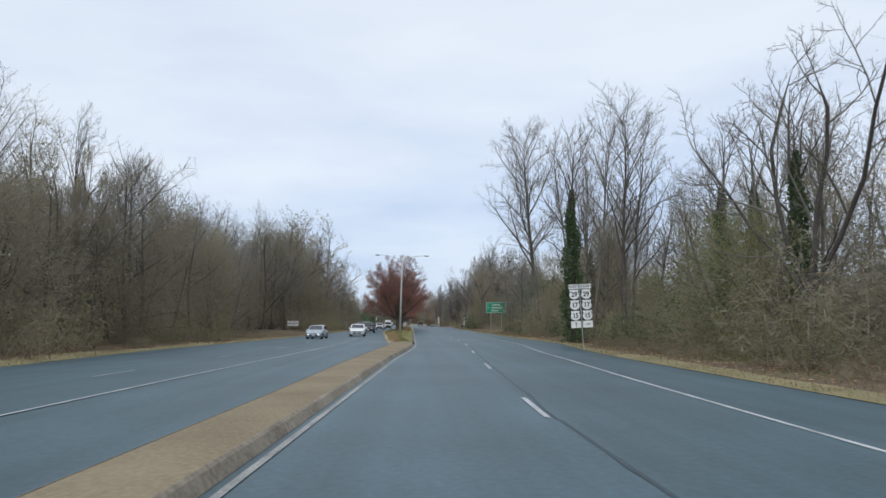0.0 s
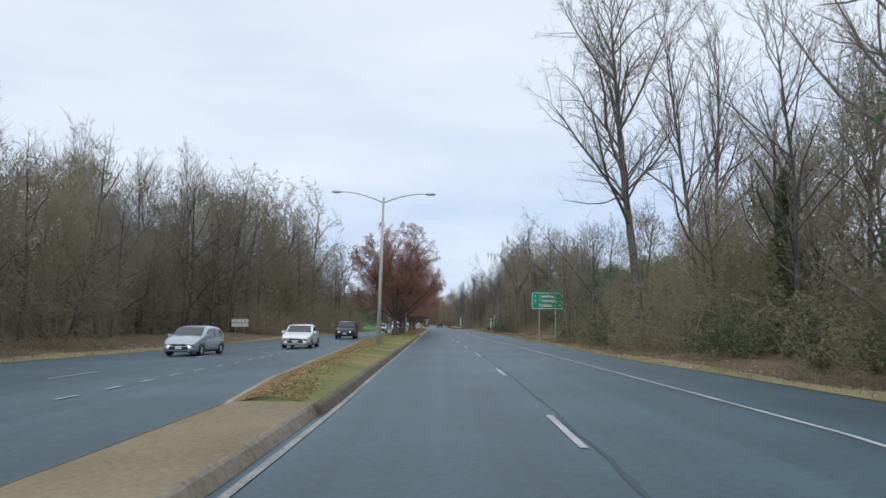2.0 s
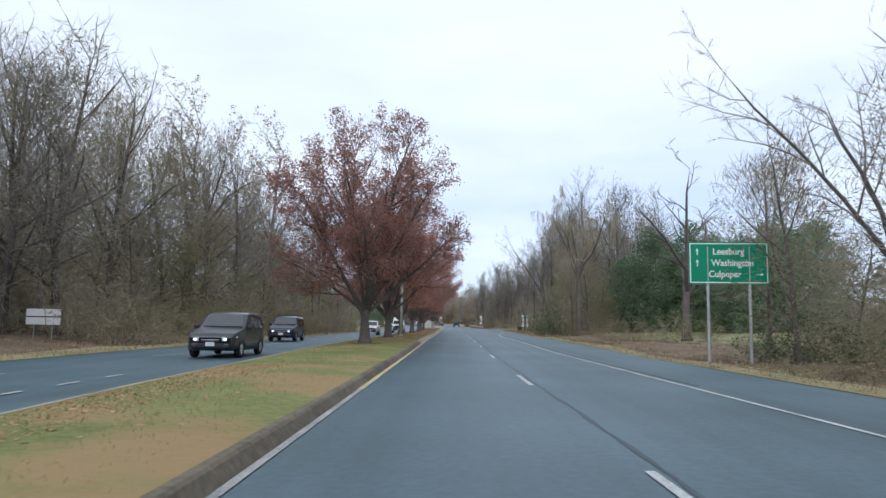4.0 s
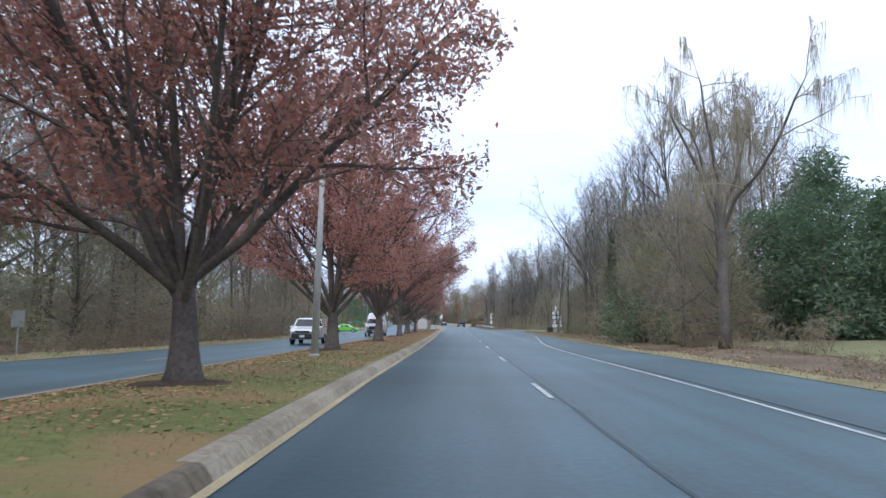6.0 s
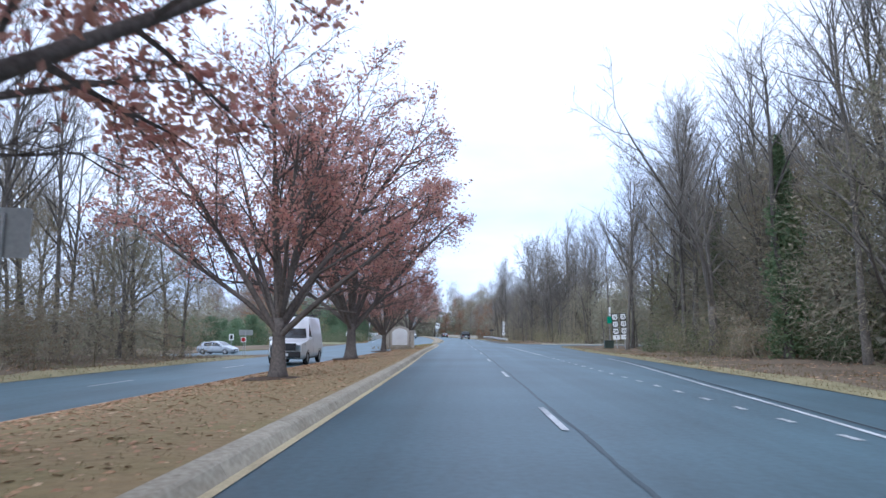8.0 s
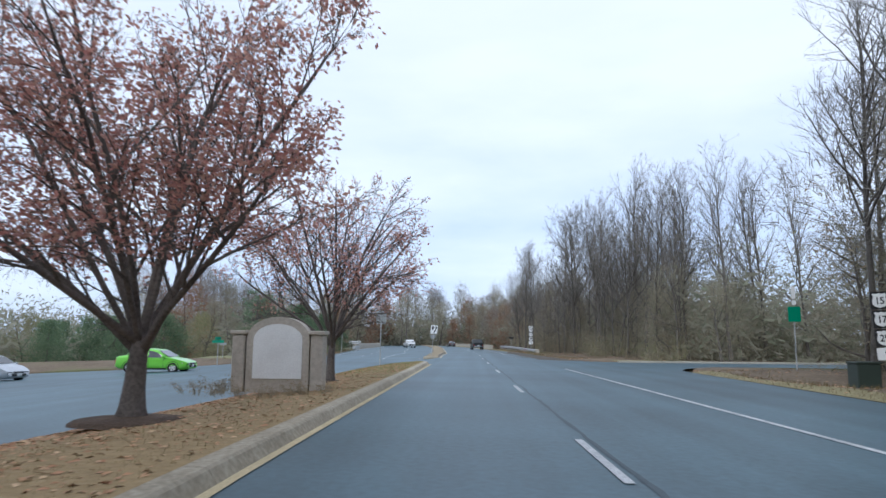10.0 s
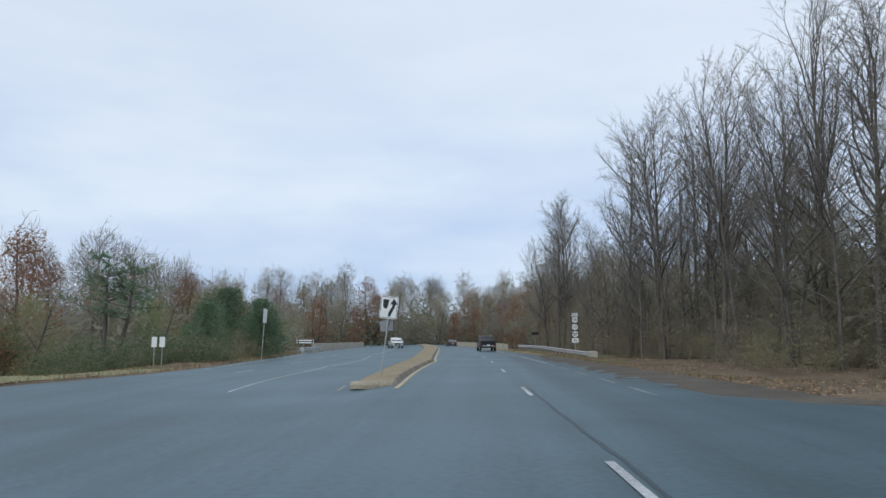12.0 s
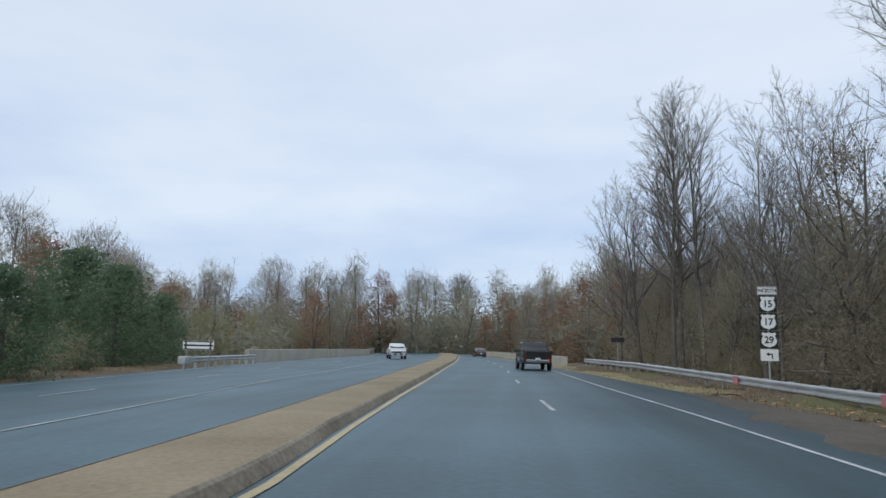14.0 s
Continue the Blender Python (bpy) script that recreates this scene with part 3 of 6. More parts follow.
OLD_KERB = mat("kerb_weathered", (0.1, 0.085, 0.062), (0.2, 0.17, 0.125), 0.9, (0.5, 11.0), 0.4, rand=0.12)
PALE_KERB = mat("kerb_pale", (0.26, 0.225, 0.165), (0.47, 0.42, 0.325), 0.9, (0.5, 13.0), 0.35, rand=0.08)
median_run("median_turf_south", 51.5, 127.0, 0.16, TURF, "green grass median with a brown leafy rim", kerb_w=0.21, stone=OLD_KERB, west=PALE_KERB)
median_run("median_turf", 127.0, 243.9, 0.16, TURF, "grass median turning to straw and fallen leaves", kerb_w=0.33, rounded=(False, True), stone=PALE_KERB)
median_run("median_south", -60, 51.9, 0.16, PAVER, "worn tan concrete median top", 0.13, gap=0.1)
median_run("median_north", 259.9, 600, 0.16, PAVER, "worn tan concrete median top", 0.13, rounded=(True, False), gap=0.08, ramp=2.5)

# bare gravelly shoulder beyond the side street
GRAVEL = mat("gravel_shoulder", (0.075, 0.066, 0.055), (0.15, 0.13, 0.105), 0.95, (0.5, 12.0), 0.8, dist=0.03)
rows = []
for i in range(60):
    y = 254.0 + i * 0.85
    k = min(1.0, (304.5 - y) / 14, (y - 253.6) / 3)
    a = DSH(y) + 3.3 + 0.3 * noise.noise((y * 0.16, 3.0, 0)) + 0.06 * noise.noise((y * 0.7, 6.0, 0))
    b = EDG(y) + 0.3
    a = b + (a - b) * max(0.05, k)
    rows.append([(a + (b - a) * j / 5, y, 0.006 + 0.05 * (j / 5) ** 2 + (0.015 * noise.noise((a * 2 + j, y * 2, 1)) if 0 < j < 5 else 0)) for j in range(6)])
structure("gravel_shoulder", Shape().loft(rows), GRAVEL, "bare brown gravel shoulder with litter", True)

# straw-coloured verge strips beside the road edges
STRAW = mat("straw_verge", (0.185, 0.16, 0.082), (0.33, 0.285, 0.155), 0.95, (0.4, 9.0), 0.8, dist=0.04)
for name, f, side, y0, y1, w in (("verge_strip_east", EDG, 1, -40, 236, 1.1), ("verge_strip_west", LED, -1, -40, 214, 1.9), ("verge_strip_east_far", EDG, 1, 300, 420, 1.2)):
    rows = []
    for i in range(int((y1 - y0) / 1.5)):
        y = y0 + i * 1.5
        wide = w * (1 + 0.35 * noise.noise((y * 0.21, 4.0, side)) + 0.25 * noise.noise((y * 0.9, 8.0, side)))
        xs = [f(y) + side * (0.04 + wide * j / 4) for j in range(5)]
        rows.append([(x, y, ground_z(x, y) + (0.03 if 0 < j < 4 else 0.006)) for j, x in enumerate(xs)])
    structure(name, Shape().loft(rows), STRAW, "strip of straw-coloured dry verge grass", True)

# grass and a pale kerb along the north side of the side street
rows = []
for i in range(40):
    x = 10.2 + i * 1.5
    y0 = 251.15 + 0.02 * i
    rows.append([(x, y0 + d, ground_z(x, y0 + d) + h) for d, h in ((0.25, 0.02), (0.9, 0.05), (1.8, 0.05), (2.8, 0.05), (3.6 + 0.5 * noise.noise((x * 0.3, 1, 4)), 0.0))])
structure("verge_strip_corner", Shape().loft(rows), STRAW, "strip of straw-coloured grass along the side street", True)
corner = tagged(new("corner_kerb"), "pale concrete kerb along the side street", kind="structure")
for i in range(20):
    x = 10.2 + i * 3.05
    part("kerb_stone", Shape().box(x, x + 3.03, 251.0, 251.3, -0.1, 0.13, 0.02), CONCRETE, corner)

# lawns beyond the verges
LAWN = mat("pale_lawn", (0.16, 0.165, 0.075), (0.28, 0.265, 0.15), 0.95, (0.3, 7.0), 0.7, dist=0.04)
for name, f, side, y0, y1, a, b in (("lawn_east", EDG, 1, 128, 164, 6.5, 24.0), ("lawn_west", LED, -1, 257, 276, 0.6, 10.0)):
    rows = []
    for i in range(int((y1 - y0) / 1.2) + 1):
        y = y0 + i * 1.2
        fade = min(1.0, (y - y0 + 0.4) / 5, (y1 - y + 0.4) / 8)
        a2 = a * (1 + 0.12 * noise.noise((y * 0.4, 2.0, side)))
        b2 = a2 + (b - a2) * fade * (0.9 + 0.2 * noise.noise((y * 0.2, 5.0, side)))
        xs = [f(y) + side * (a2 + (b2 - a2) * j / 14) for j in range(15)]
        rows.append([(x, y, ground_z(x, y) + (0.04 if 0 < j < 14 else 0.0)) for j, x in enumerate(xs)])
    structure(name, Shape().loft(rows), LAWN, "pale green winter lawn beside the road", True)


# ---- trees ----
def rot_about(v, axis, ang):
    axis = axis / (np.linalg.norm(axis) + 1e-9)
    return v * math.cos(ang) + np.cross(axis, v) * math.sin(ang) + axis * np.dot(axis, v) * (1 - math.cos(ang))


def limb(rng, start, d, length, r0, r1, steps, wobble, rise, bend=(0, 0, 0)):
    """Points and radii of one wandering limb that leans towards bend on its way."""
    pts, rad, p, d = [np.array(start, float)], [r0], np.array(start, float), np.array(d, float)
    for i in range(steps):
        d = d + rng.normal(0, wobble, 3) + np.array((0, 0, rise)) + np.array(bend)
        d = d / np.linalg.norm(d)
        p = p + d * length / steps
        pts.append(p.copy())
        rad.append(r0 + (r1 - r0) * (i + 1) / steps)
    return pts, rad, d


def tree_meshes(seed, height, trunk_r, plan, lean=0.03, clear=0.35, rise=0.04, leaf=None, tip_r=0.008, kink=0.1, spread=(35, 65), fork=None, spray=4, dome=None, stout=0.022, arch=0.0, weep=0):
    """Wood and leaf shapes of one tree. plan: children per limb and their length ratio, level by level. leaf: (per twig, size, jitter)."""
    rng = np.random.default_rng(seed)
    wood, twigs, leaves = Shape(), Shape(), []

    def grow(start, d, length, r, level, bend=(0, 0, 0)):
        last = level == len(plan)
        if dome and level > 1:
            # side limbs stop at the crown's outline
            for _ in range(7):
                e = start + np.array(d) * length
                if (e[0] ** 2 + e[1] ** 2) / dome[0] ** 2 + ((e[2] - dome[2]) / dome[1]) ** 2 < 1.08:
                    break
                length *= 0.78
            else:
                return
        steps = 7 if level == 0 else (5 if level == 1 else (4 if not last else 2))
        wob = kink * (0.35 if level == 0 else 1.0)
        pts, rad, _ = limb(rng, start, d, length, r, max(tip_r, r * (0.3 if level else 0.22)), steps, wob, rise * (0.5 if level == 0 else 1), bend)
        k = 8 if r > 0.12 else (6 if r > 0.06 else (4 if r > 0.03 else 3))
        if level == 0:
            rad[0] *= 1.45
            rad[1] *= 1.02
        if last and spray:
            for n in range(spray):
                a = pts[0] if n == 0 else pts[0] + (pts[-1] - pts[0]) * rng.uniform(0.15, 0.8)
                side = rng.normal(0, 1, 3)
                side /= np.linalg.norm(side)
                e = pts[-1] if n == 0 else a + ((pts[-1] - pts[0]) / length + side * 0.75) * length * rng.uniform(0.35, 0.6)
                if weep and n:
                    e = a + np.array((side[0] * 0.25, side[1] * 0.25, -1.0)) * weep * rng.uniform(0.4, 1.2)
                twigs.sliver(a, e, tip_r * 1.1 if n == 0 else tip_r * 0.8, np.cross(side, (e - a) / (np.linalg.norm(e - a) + 1e-9)))
        else:
            (wood if level < 2 else twigs).tube(pts, rad, k, tip=True)
        if last or level >= len(plan) - 1:
            if leaf:
                for _ in range(leaf[0]):
                    a = rng.integers(0, len(pts))
                    leaves.append(pts[a] + rng.normal(0, leaf[2], 3))
        if last:
            return
        count, ratio = plan[level]
        low = clear if level == 0 else 0.18
        for i in range(count):
            u = low + (1 - low) * ((i + rng.random()) / count)
            a = min(int(u * steps), steps - 1)
            w = u * steps - a
            p = pts[a] * (1 - w) + pts[a + 1] * w
            rr = rad[a] * (1 - w) + rad[a + 1] * w
            axis_d = pts[a + 1] - pts[a]
            axis_d = axis_d / np.linalg.norm(axis_d)
            side = np.cross(axis_d, rng.normal(0, 1, 3))
            ang = radians(rng.uniform(*spread))
            if level == 0:
                ang *= 1.15 - 0.55 * u
            nd = rot_about(axis_d, side, ang)
            ln = length * ratio * rng.uniform(0.7, 1.2) * (1.15 - 0.55 * (u - low) / (1 - low) if level == 0 else 1.1 - 0.5 * u)
            grow(p, nd, ln, max(tip_r, min(rr * 0.62, ln * stout)), level + 1)

    if fork:
        # a short bole that breaks into several steep limbs
        bole, n, tilt = fork
        pts, rad, d = limb(rng, (0, 0, -0.1), (0, 0, 1), bole, trunk_r, trunk_r * (0.78 if n < 8 else 0.6), 5, 0.02, 0)
        rad[0] *= 1.5
        rad[1] *= 1.12
        wood.tube(pts, rad, 10)
        for i in range(n):
            az = 2 * math.pi * (i + rng.uniform(-0.3, 0.3)) / n
            t = radians(tilt[0] + (tilt[1] - tilt[0]) * ((i * 0.618 + 0.1 * rng.random()) % 1.0))
            d = np.array((math.sin(t) * math.cos(az), math.sin(t) * math.sin(az), math.cos(t)))
            base = pts[-1] - np.array((0, 0, rng.uniform(0.04, bole * 0.3)))
            ln = (height - bole) / max(0.62, math.cos(t)) * rng.uniform(0.72, 0.92)
            if dome:
                # reach of this limb to the crown's outline
                q = np.array((d[0] / dome[0], d[1] / dome[0], d[2] / dome[1]))
                o = np.array((base[0] / dome[0], base[1] / dome[0], (base[2] - dome[2]) / dome[1]))
                bb = q @ o
                ln = (-bb + math.sqrt(max(0.0, bb * bb - (q @ q) * (o @ o - 1)))) / (q @ q) * rng.uniform(0.82, 0.98)
            grow(base, d, ln, trunk_r * (rng.uniform(0.4, 0.56) if n < 8 else rng.uniform(0.27, 0.4)), 1, (arch * math.cos(az), arch * math.sin(az), 0))
    else:
        grow((0, 0, -0.2), (rng.normal(0, lean), rng.normal(0, lean), 1), height, trunk_r, 0)
    return wood, twigs, leaves


def leaf_shape(points, size, seed, droop=0.0, tri=False):
    """Bent leaves at points, each an island of two faces."""
    rng = np.random.default_rng(seed)
    s = Shape()
    n = len(points)
    if not n:
        return s
    c = np.array(points)
    a = rng.normal(0, 1, (n, 3))
    a[:, 2] = a[:, 2] * 0.7 - droop
    a /= np.linalg.norm(a, axis=1)[:, None]
    b = np.cross(a, rng.normal(0, 1, (n, 3)))
    b /= np.linalg.norm(b, axis=1)[:, None]
    up = np.cross(a, b)
    k = size * rng.uniform(0.6, 1.3, (n, 1))
    v = np.stack([c - a * k, c + b * k * 0.5 + up * k * 0.18, c + a * k, c - b * k * 0.5 + up * k * 0.18], 1).reshape(-1, 3)
    s.v = [tuple(p) for p in v]
    s.f = [(4 * i, 4 * i + 1, 4 * i + 2, 4 * i + 3) for i in range(n)] if not tri else [(4 * i, 4 * i + 1, 4 * i + 2) for i in range(n)]
    return s


def tree_thing(name, label, group, wood, twigs, leaf_points, bark, twig_mat, leaf_mat=None, leaf_size=0.1, seed=1, droop=0.0, extra=None, tri=False):
    ob = thing(name, (0, 0, 0), label, "tree", group)
    part("trunk", wood, bark, ob, smooth=True)
    if twigs is not None and twigs.v:
        part("branchwork", twigs, twig_mat, ob, kind="stuff")
    if leaf_mat is not None and leaf_points:
        part("crown", leaf_shape(leaf_points, leaf_size, seed, droop, tri), leaf_mat, ob, kind="stuff")
    if extra:
        part(extra[0], extra[1], extra[2], ob, kind="stuff")
    return ob


def ivy_points(seed, height, r, n, top_r=None):
    """Places of ivy leaves wrapped about a trunk."""
    rng = np.random.default_rng(seed)
    z = rng.random(n) ** 0.85 * height
    a = rng.random(n) * 2 * math.pi
    rr = (r + np.abs(rng.normal(0, 0.22, n))) * (1.35 - 1.2 * (z / height) ** 2) * (1 + 0.3 * np.sin(z * 1.9 + a))
    return np.stack([rr * np.cos(a), rr * np.sin(a), z], 1).tolist()


KINDS, PLANTED = {}, set()


def kind(name, ob):
    KINDS[name] = ob


def plant(k, x, y, turn=0.0, size=1.0, stretch=1.0, z=None, tilt=(0, 0)):
    """Puts a tree of kind k at x, y; the first one is the original, the others are copies."""
    ob = KINDS[k]
    m = pose(x, y, (ground_z(x, y) if z is None else z) - 0.05, tilt[0], tilt[1], turn) @ Matrix.Diagonal((size, size, size * stretch, 1))
    if k in PLANTED:
        ob = copy_thing(ob, m)
    PLANTED.add(k)
    ob.matrix_basis = m
    return ob


# tall bare forest trees with ascending limbs and fine twigs
for i, (h, r, pl, cl, sp) in enumerate([
        (18, 0.16, [(21, 0.36), (9, 0.43), (6, 0.46)], 0.3, (24, 48)),
        (16, 0.14, [(20, 0.4), (9, 0.44), (6, 0.46)], 0.24, (26, 52)),
        (20, 0.19, [(22, 0.34), (9, 0.43), (6, 0.5)], 0.36, (22, 46)),
        (14.5, 0.125, [(20, 0.42), (9, 0.45), (5, 0.46)], 0.2, (28, 56))]):
    w, t, _ = tree_meshes(40 + i, h, r, pl, 0.05, cl, 0.05, None, 0.0105, 0.13, sp, spray=4, stout=0.0125)
    kind(f"bare{i}", tree_thing("bare_tree", "tall leafless woodland tree with grey-brown twigs", "roadside woods", w, t, None, BARK, TWIG_GREY))
# tall straight tree with a fan of fine rising branches
w, t, _ = tree_meshes(57, 22, 0.3, [(34, 0.32), (12, 0.45), (10, 0.45)], 0.02, 0.34, 0.055, None, 0.01, 0.12, (28, 60), spray=4, stout=0.0125)
kind("fan", tree_thing("bare_tree", "tall straight leafless tree with a fan of fine rising branches", "roadside woods", w, t, None, BARK, TWIG_GREY))
# spreading bare tree, forked low
w, t, _ = tree_meshes(51, 17, 0.3, [(0, 0), (8, 0.42), (7, 0.4), (6, 0.45)], 0.05, 0.3, 0.04, None, 0.011, 0.15, (28, 58), fork=(3.6, 4, (8, 40)), spray=4, stout=0.017)
kind("oak", tree_thing("bare_tree", "broad leafless tree with kinked dark limbs", "roadside woods", w, t, None, BARK, TWIG_GREY))
# sparse dark tree forked at mid height
w, t, _ = tree_meshes(63, 13.5, 0.24, [(0, 0), (6, 0.36), (4, 0.4), (4, 0.42)], 0.05, 0.3, 0.06, None, 0.013, 0.17, (30, 55), fork=(4.2, 4, (12, 40)), spray=3, stout=0.02)
kind("forked", tree_thing("bare_tree", "sparse dark leafless tree forked into three limbs", "roadside woods", w, t, None, BARK_RED, BARK_RED))
# tall tree with a high fork, hung with thin vines
w, t, _ = tree_meshes(59, 17.5, 0.25, [(0, 0), (8, 0.42), (7, 0.4), (5, 0.4)], 0.05, 0.3, 0.0, None, 0.012, 0.17, (30, 70), fork=(8.6, 5, (6, 36)), spray=5, stout=0.014, weep=1.5)
kind("draped", tree_thing("bare_tree", "tall forked leafless tree hung with drooping vines", "roadside woods", w, t, None, BARK, TWIG))
# bare tree with some brown leaves held
w, t, lv = tree_meshes(52, 15, 0.2, [(14, 0.4), (7, 0.42), (5, 0.45)], 0.05, 0.22, 0.04, (3, 0.1, 0.12), 0.011, 0.13, (35, 70))
kind("brown", tree_thing("brown_tree", "woodland tree holding dry brown leaves", "roadside woods", w, t, lv, BARK, TWIG, TAN_LEAF, 0.1, 5))
# ivy-clad trunk
w, t, _ = tree_meshes(54, 16, 0.2, [(11, 0.3), (7, 0.42), (6, 0.45)], 0.04, 0.5, 0.05, None, 0.011, 0.12, (30, 55))
kind("ivy", tree_thing("ivy_tree", "leafless tree with its trunk wrapped in dark green ivy", "roadside woods", w, t, None, BARK, TWIG_GREY,
     extra=("ivy", leaf_shape(ivy_points(9, 11.5, 0.35, 5200), 0.13, 9, 0.4), IVY_LEAF)))


# vine-hung thickets at the edge of the woods
def unit(r):
    v = r.normal(0, 1, 3)
    return v / np.linalg.norm(v)


def thicket(seed, height, width, stems, leaf_n, leaf_mat, twig_mat, label, leaf_size=0.07):
    r = np.random.default_rng(seed)
    tw, ends = Shape(), []
    for _ in range(stems):
        a, o = r.random() * 2 * math.pi, width * 0.5 * math.sqrt(r.random())
        h = height * r.uniform(0.45, 1.0) * (1 - 0.35 * (o / (width * 0.5)) ** 2)
        d = np.array((0.35 * math.cos(a), 0.35 * math.sin(a), 1.0)) + r.normal(0, 0.2, 3)
        pts, rad, _ = limb(r, (o * math.cos(a), o * math.sin(a), -0.1), d / np.linalg.norm(d), h, r.uniform(0.015, 0.035), 0.008, 4, 0.2, -0.02)
        tw.tube(pts, rad, 3, tip=True)
        for _ in range(9):
            p = pts[r.integers(1, 5)]
            d2 = unit(r) * np.array((1, 1, 0.6)) + np.array((0, 0, 0.15))
            ln = height * r.uniform(0.1, 0.3)
            q = p + d2 * ln
            tw.sliver(p, q, 0.014, unit(r))
            ends.append(q)
            for _ in range(4):
                p2 = p + d2 * ln * r.uniform(0.2, 1.0)
                q2 = p2 + unit(r) * ln * r.uniform(0.3, 0.7) - np.array((0, 0, 0.1 * ln))
                tw.sliver(p2, q2, 0.015, unit(r))
                ends.append(q2)
    ob = thing("thicket", (0, 0, 0), label, "bush", "undergrowth")
    part("tangle", tw, twig_mat, ob, kind="stuff")
    if leaf_n:
        lp = [ends[i] + r.normal(0, 0.14, 3) for i in r.integers(0, len(ends), leaf_n)]
        part("foliage", leaf_shape(lp, leaf_size * 1.25, seed, 0.2, True), leaf_mat, ob, kind="stuff")
    return ob


kind("thick0", thicket(71, 4.5, 5.0, 26, 1300, TAN_LEAF, TWIG, "tangled brown leafless roadside thicket", 0.09))
kind("thick1", thicket(72, 6.5, 5.0, 28, 1300, VEIL_LEAF, TWIG, "tall tangle of brown vines and saplings", 0.1))
kind("thick2", thicket(73, 4.0, 5.0, 25, 1500, OLIVE_LEAF, TWIG, "roadside thicket with dull olive leaves", 0.09))
kind("low", thicket(75, 1.6, 3.8, 24, 800, TAN_LEAF, TWIG, "low brown brush on the verge", 0.06))
kind("green", thicket(76, 3.2, 4.2, 30, 2600, IVY_LEAF, TWIG, "evergreen honeysuckle bush at the woods edge", 0.1))


def lumps(seed, height, width, blobs, n, low=0.02):
    """Places on the lumpy outside of a crown made of many rounded clumps."""
    r = np.random.default_rng(seed)
    out = []
    for i in range(blobs):
        u = (i + r.random()) / blobs
        z = height * (low + (0.93 - low) * u)
        reach = width * 0.5 * math.sin(math.pi * min(1.0, 0.28 + 0.72 * u)) ** 0.7
        a, o = r.random() * 2 * math.pi, reach * r.uniform(0.25, 0.8)
        k = width * r.uniform(0.15, 0.26) * (1.1 - 0.45 * u)
        d = r.normal(0, 1, (n // blobs, 3))
        d /= np.linalg.norm(d, axis=1)[:, None]
        p = np.array((o * math.cos(a), o * math.sin(a), z)) + d * k * r.uniform(0.55, 1.1, (n // blobs, 1)) * np.array((1, 1, 0.9))
        out += [q for q in p if 0 < q[2] < height]
    return out


def vine_tree(name, seed, height, width, leaf_mat, label, cards=1500, slivers=3300, size=0.125, twig_mat=None, blobs=26, low=0.0):
    """A tree lost under hanging vines and fine twigs down to the ground."""
    r = np.random.default_rng(seed)
    w, t, _ = tree_meshes(seed, height * 0.97, 0.16, [(13, 0.34), (5, 0.5)], 0.06, 0.1, 0.04, None, 0.016, 0.13, (40, 75), spray=4)
    pts = lumps(seed, height, width, blobs, cards + slivers, low)
    r.shuffle(pts)
    cut = int(len(pts) * cards / (cards + slivers))
    for p in pts[cut:]:
        out = np.array((p[0], p[1], (p[2] - height * 0.4) * 0.7))
        out = out / (np.linalg.norm(out) + 1e-6)
        e = p + (out * 0.5 + unit(r) * 0.6 + np.array((0, 0, 0.15))) * r.uniform(0.4, 1.1)
        t.sliver(p, e, 0.021, unit(r))
    return tree_thing(name, label, "roadside woods", w, t, [tuple(p) for p in pts[:cut]], BARK, twig_mat or leaf_mat, leaf_mat, size, seed, 0.3, tri=True)


kind("veil0", vine_tree("vine_tree", 61, 13.5, 8.5, VEIL_LEAF, "woodland tree veiled in brown vines and twigs", low=0.1))
kind("veil1", vine_tree("vine_tree", 62, 9.5, 8.5, VEIL_LEAF, "rounded woodland tree smothered in brown vines"))
kind("veil2", vine_tree("vine_tree", 63, 8.5, 8.0, OLIVE_LEAF, "rounded tree smothered in dull green vines"))
kind("veil3", vine_tree("vine_tree", 64, 12, 8.5, TAN_LEAF, "woodland tree with dry tan leaves and vines", twig_mat=TWIG, low=0.1))
kind("crown", vine_tree("bare_tree", 66, 13, 9.5, TWIG_GREY, "rounded leafless tree with a crown of fine grey twigs", 250, 3900, 0.12, TWIG_GREY, low=0.3))
kind("rust", vine_tree("rust_tree", 65, 12, 8.0, RUST_LEAF, "rounded autumn tree with rust-coloured leaves", 2600, 1400, 0.19, low=0.05))


# evergreens
def cedar(seed, height, width, label, n=7200, blobs=40):
    r = np.random.default_rng(seed)
    wood = Shape().tube([(0, 0, -0.2), (0.05, 0, height * 0.5), (0, 0.05, height * 0.96)], [0.2, 0.12, 0.02], 7, tip=True)
    pts = lumps(seed, height, width, blobs, n, 0.0)
    ob = thing("evergreen_tree", (0, 0, 0), label, "tree", "evergreens")
    part("trunk", wood, BARK, ob)
    part("crown", leaf_shape([tuple(p) for p in pts], 0.21, seed, 0.0, True), FIR_LEAF, ob, kind="stuff")
    return ob


kind("cedar0", cedar(81, 7.5, 9.0, "dense rounded dark green evergreen tree"))
kind("cedar1", cedar(82, 12, 8.0, "broad tall dark green evergreen tree"))


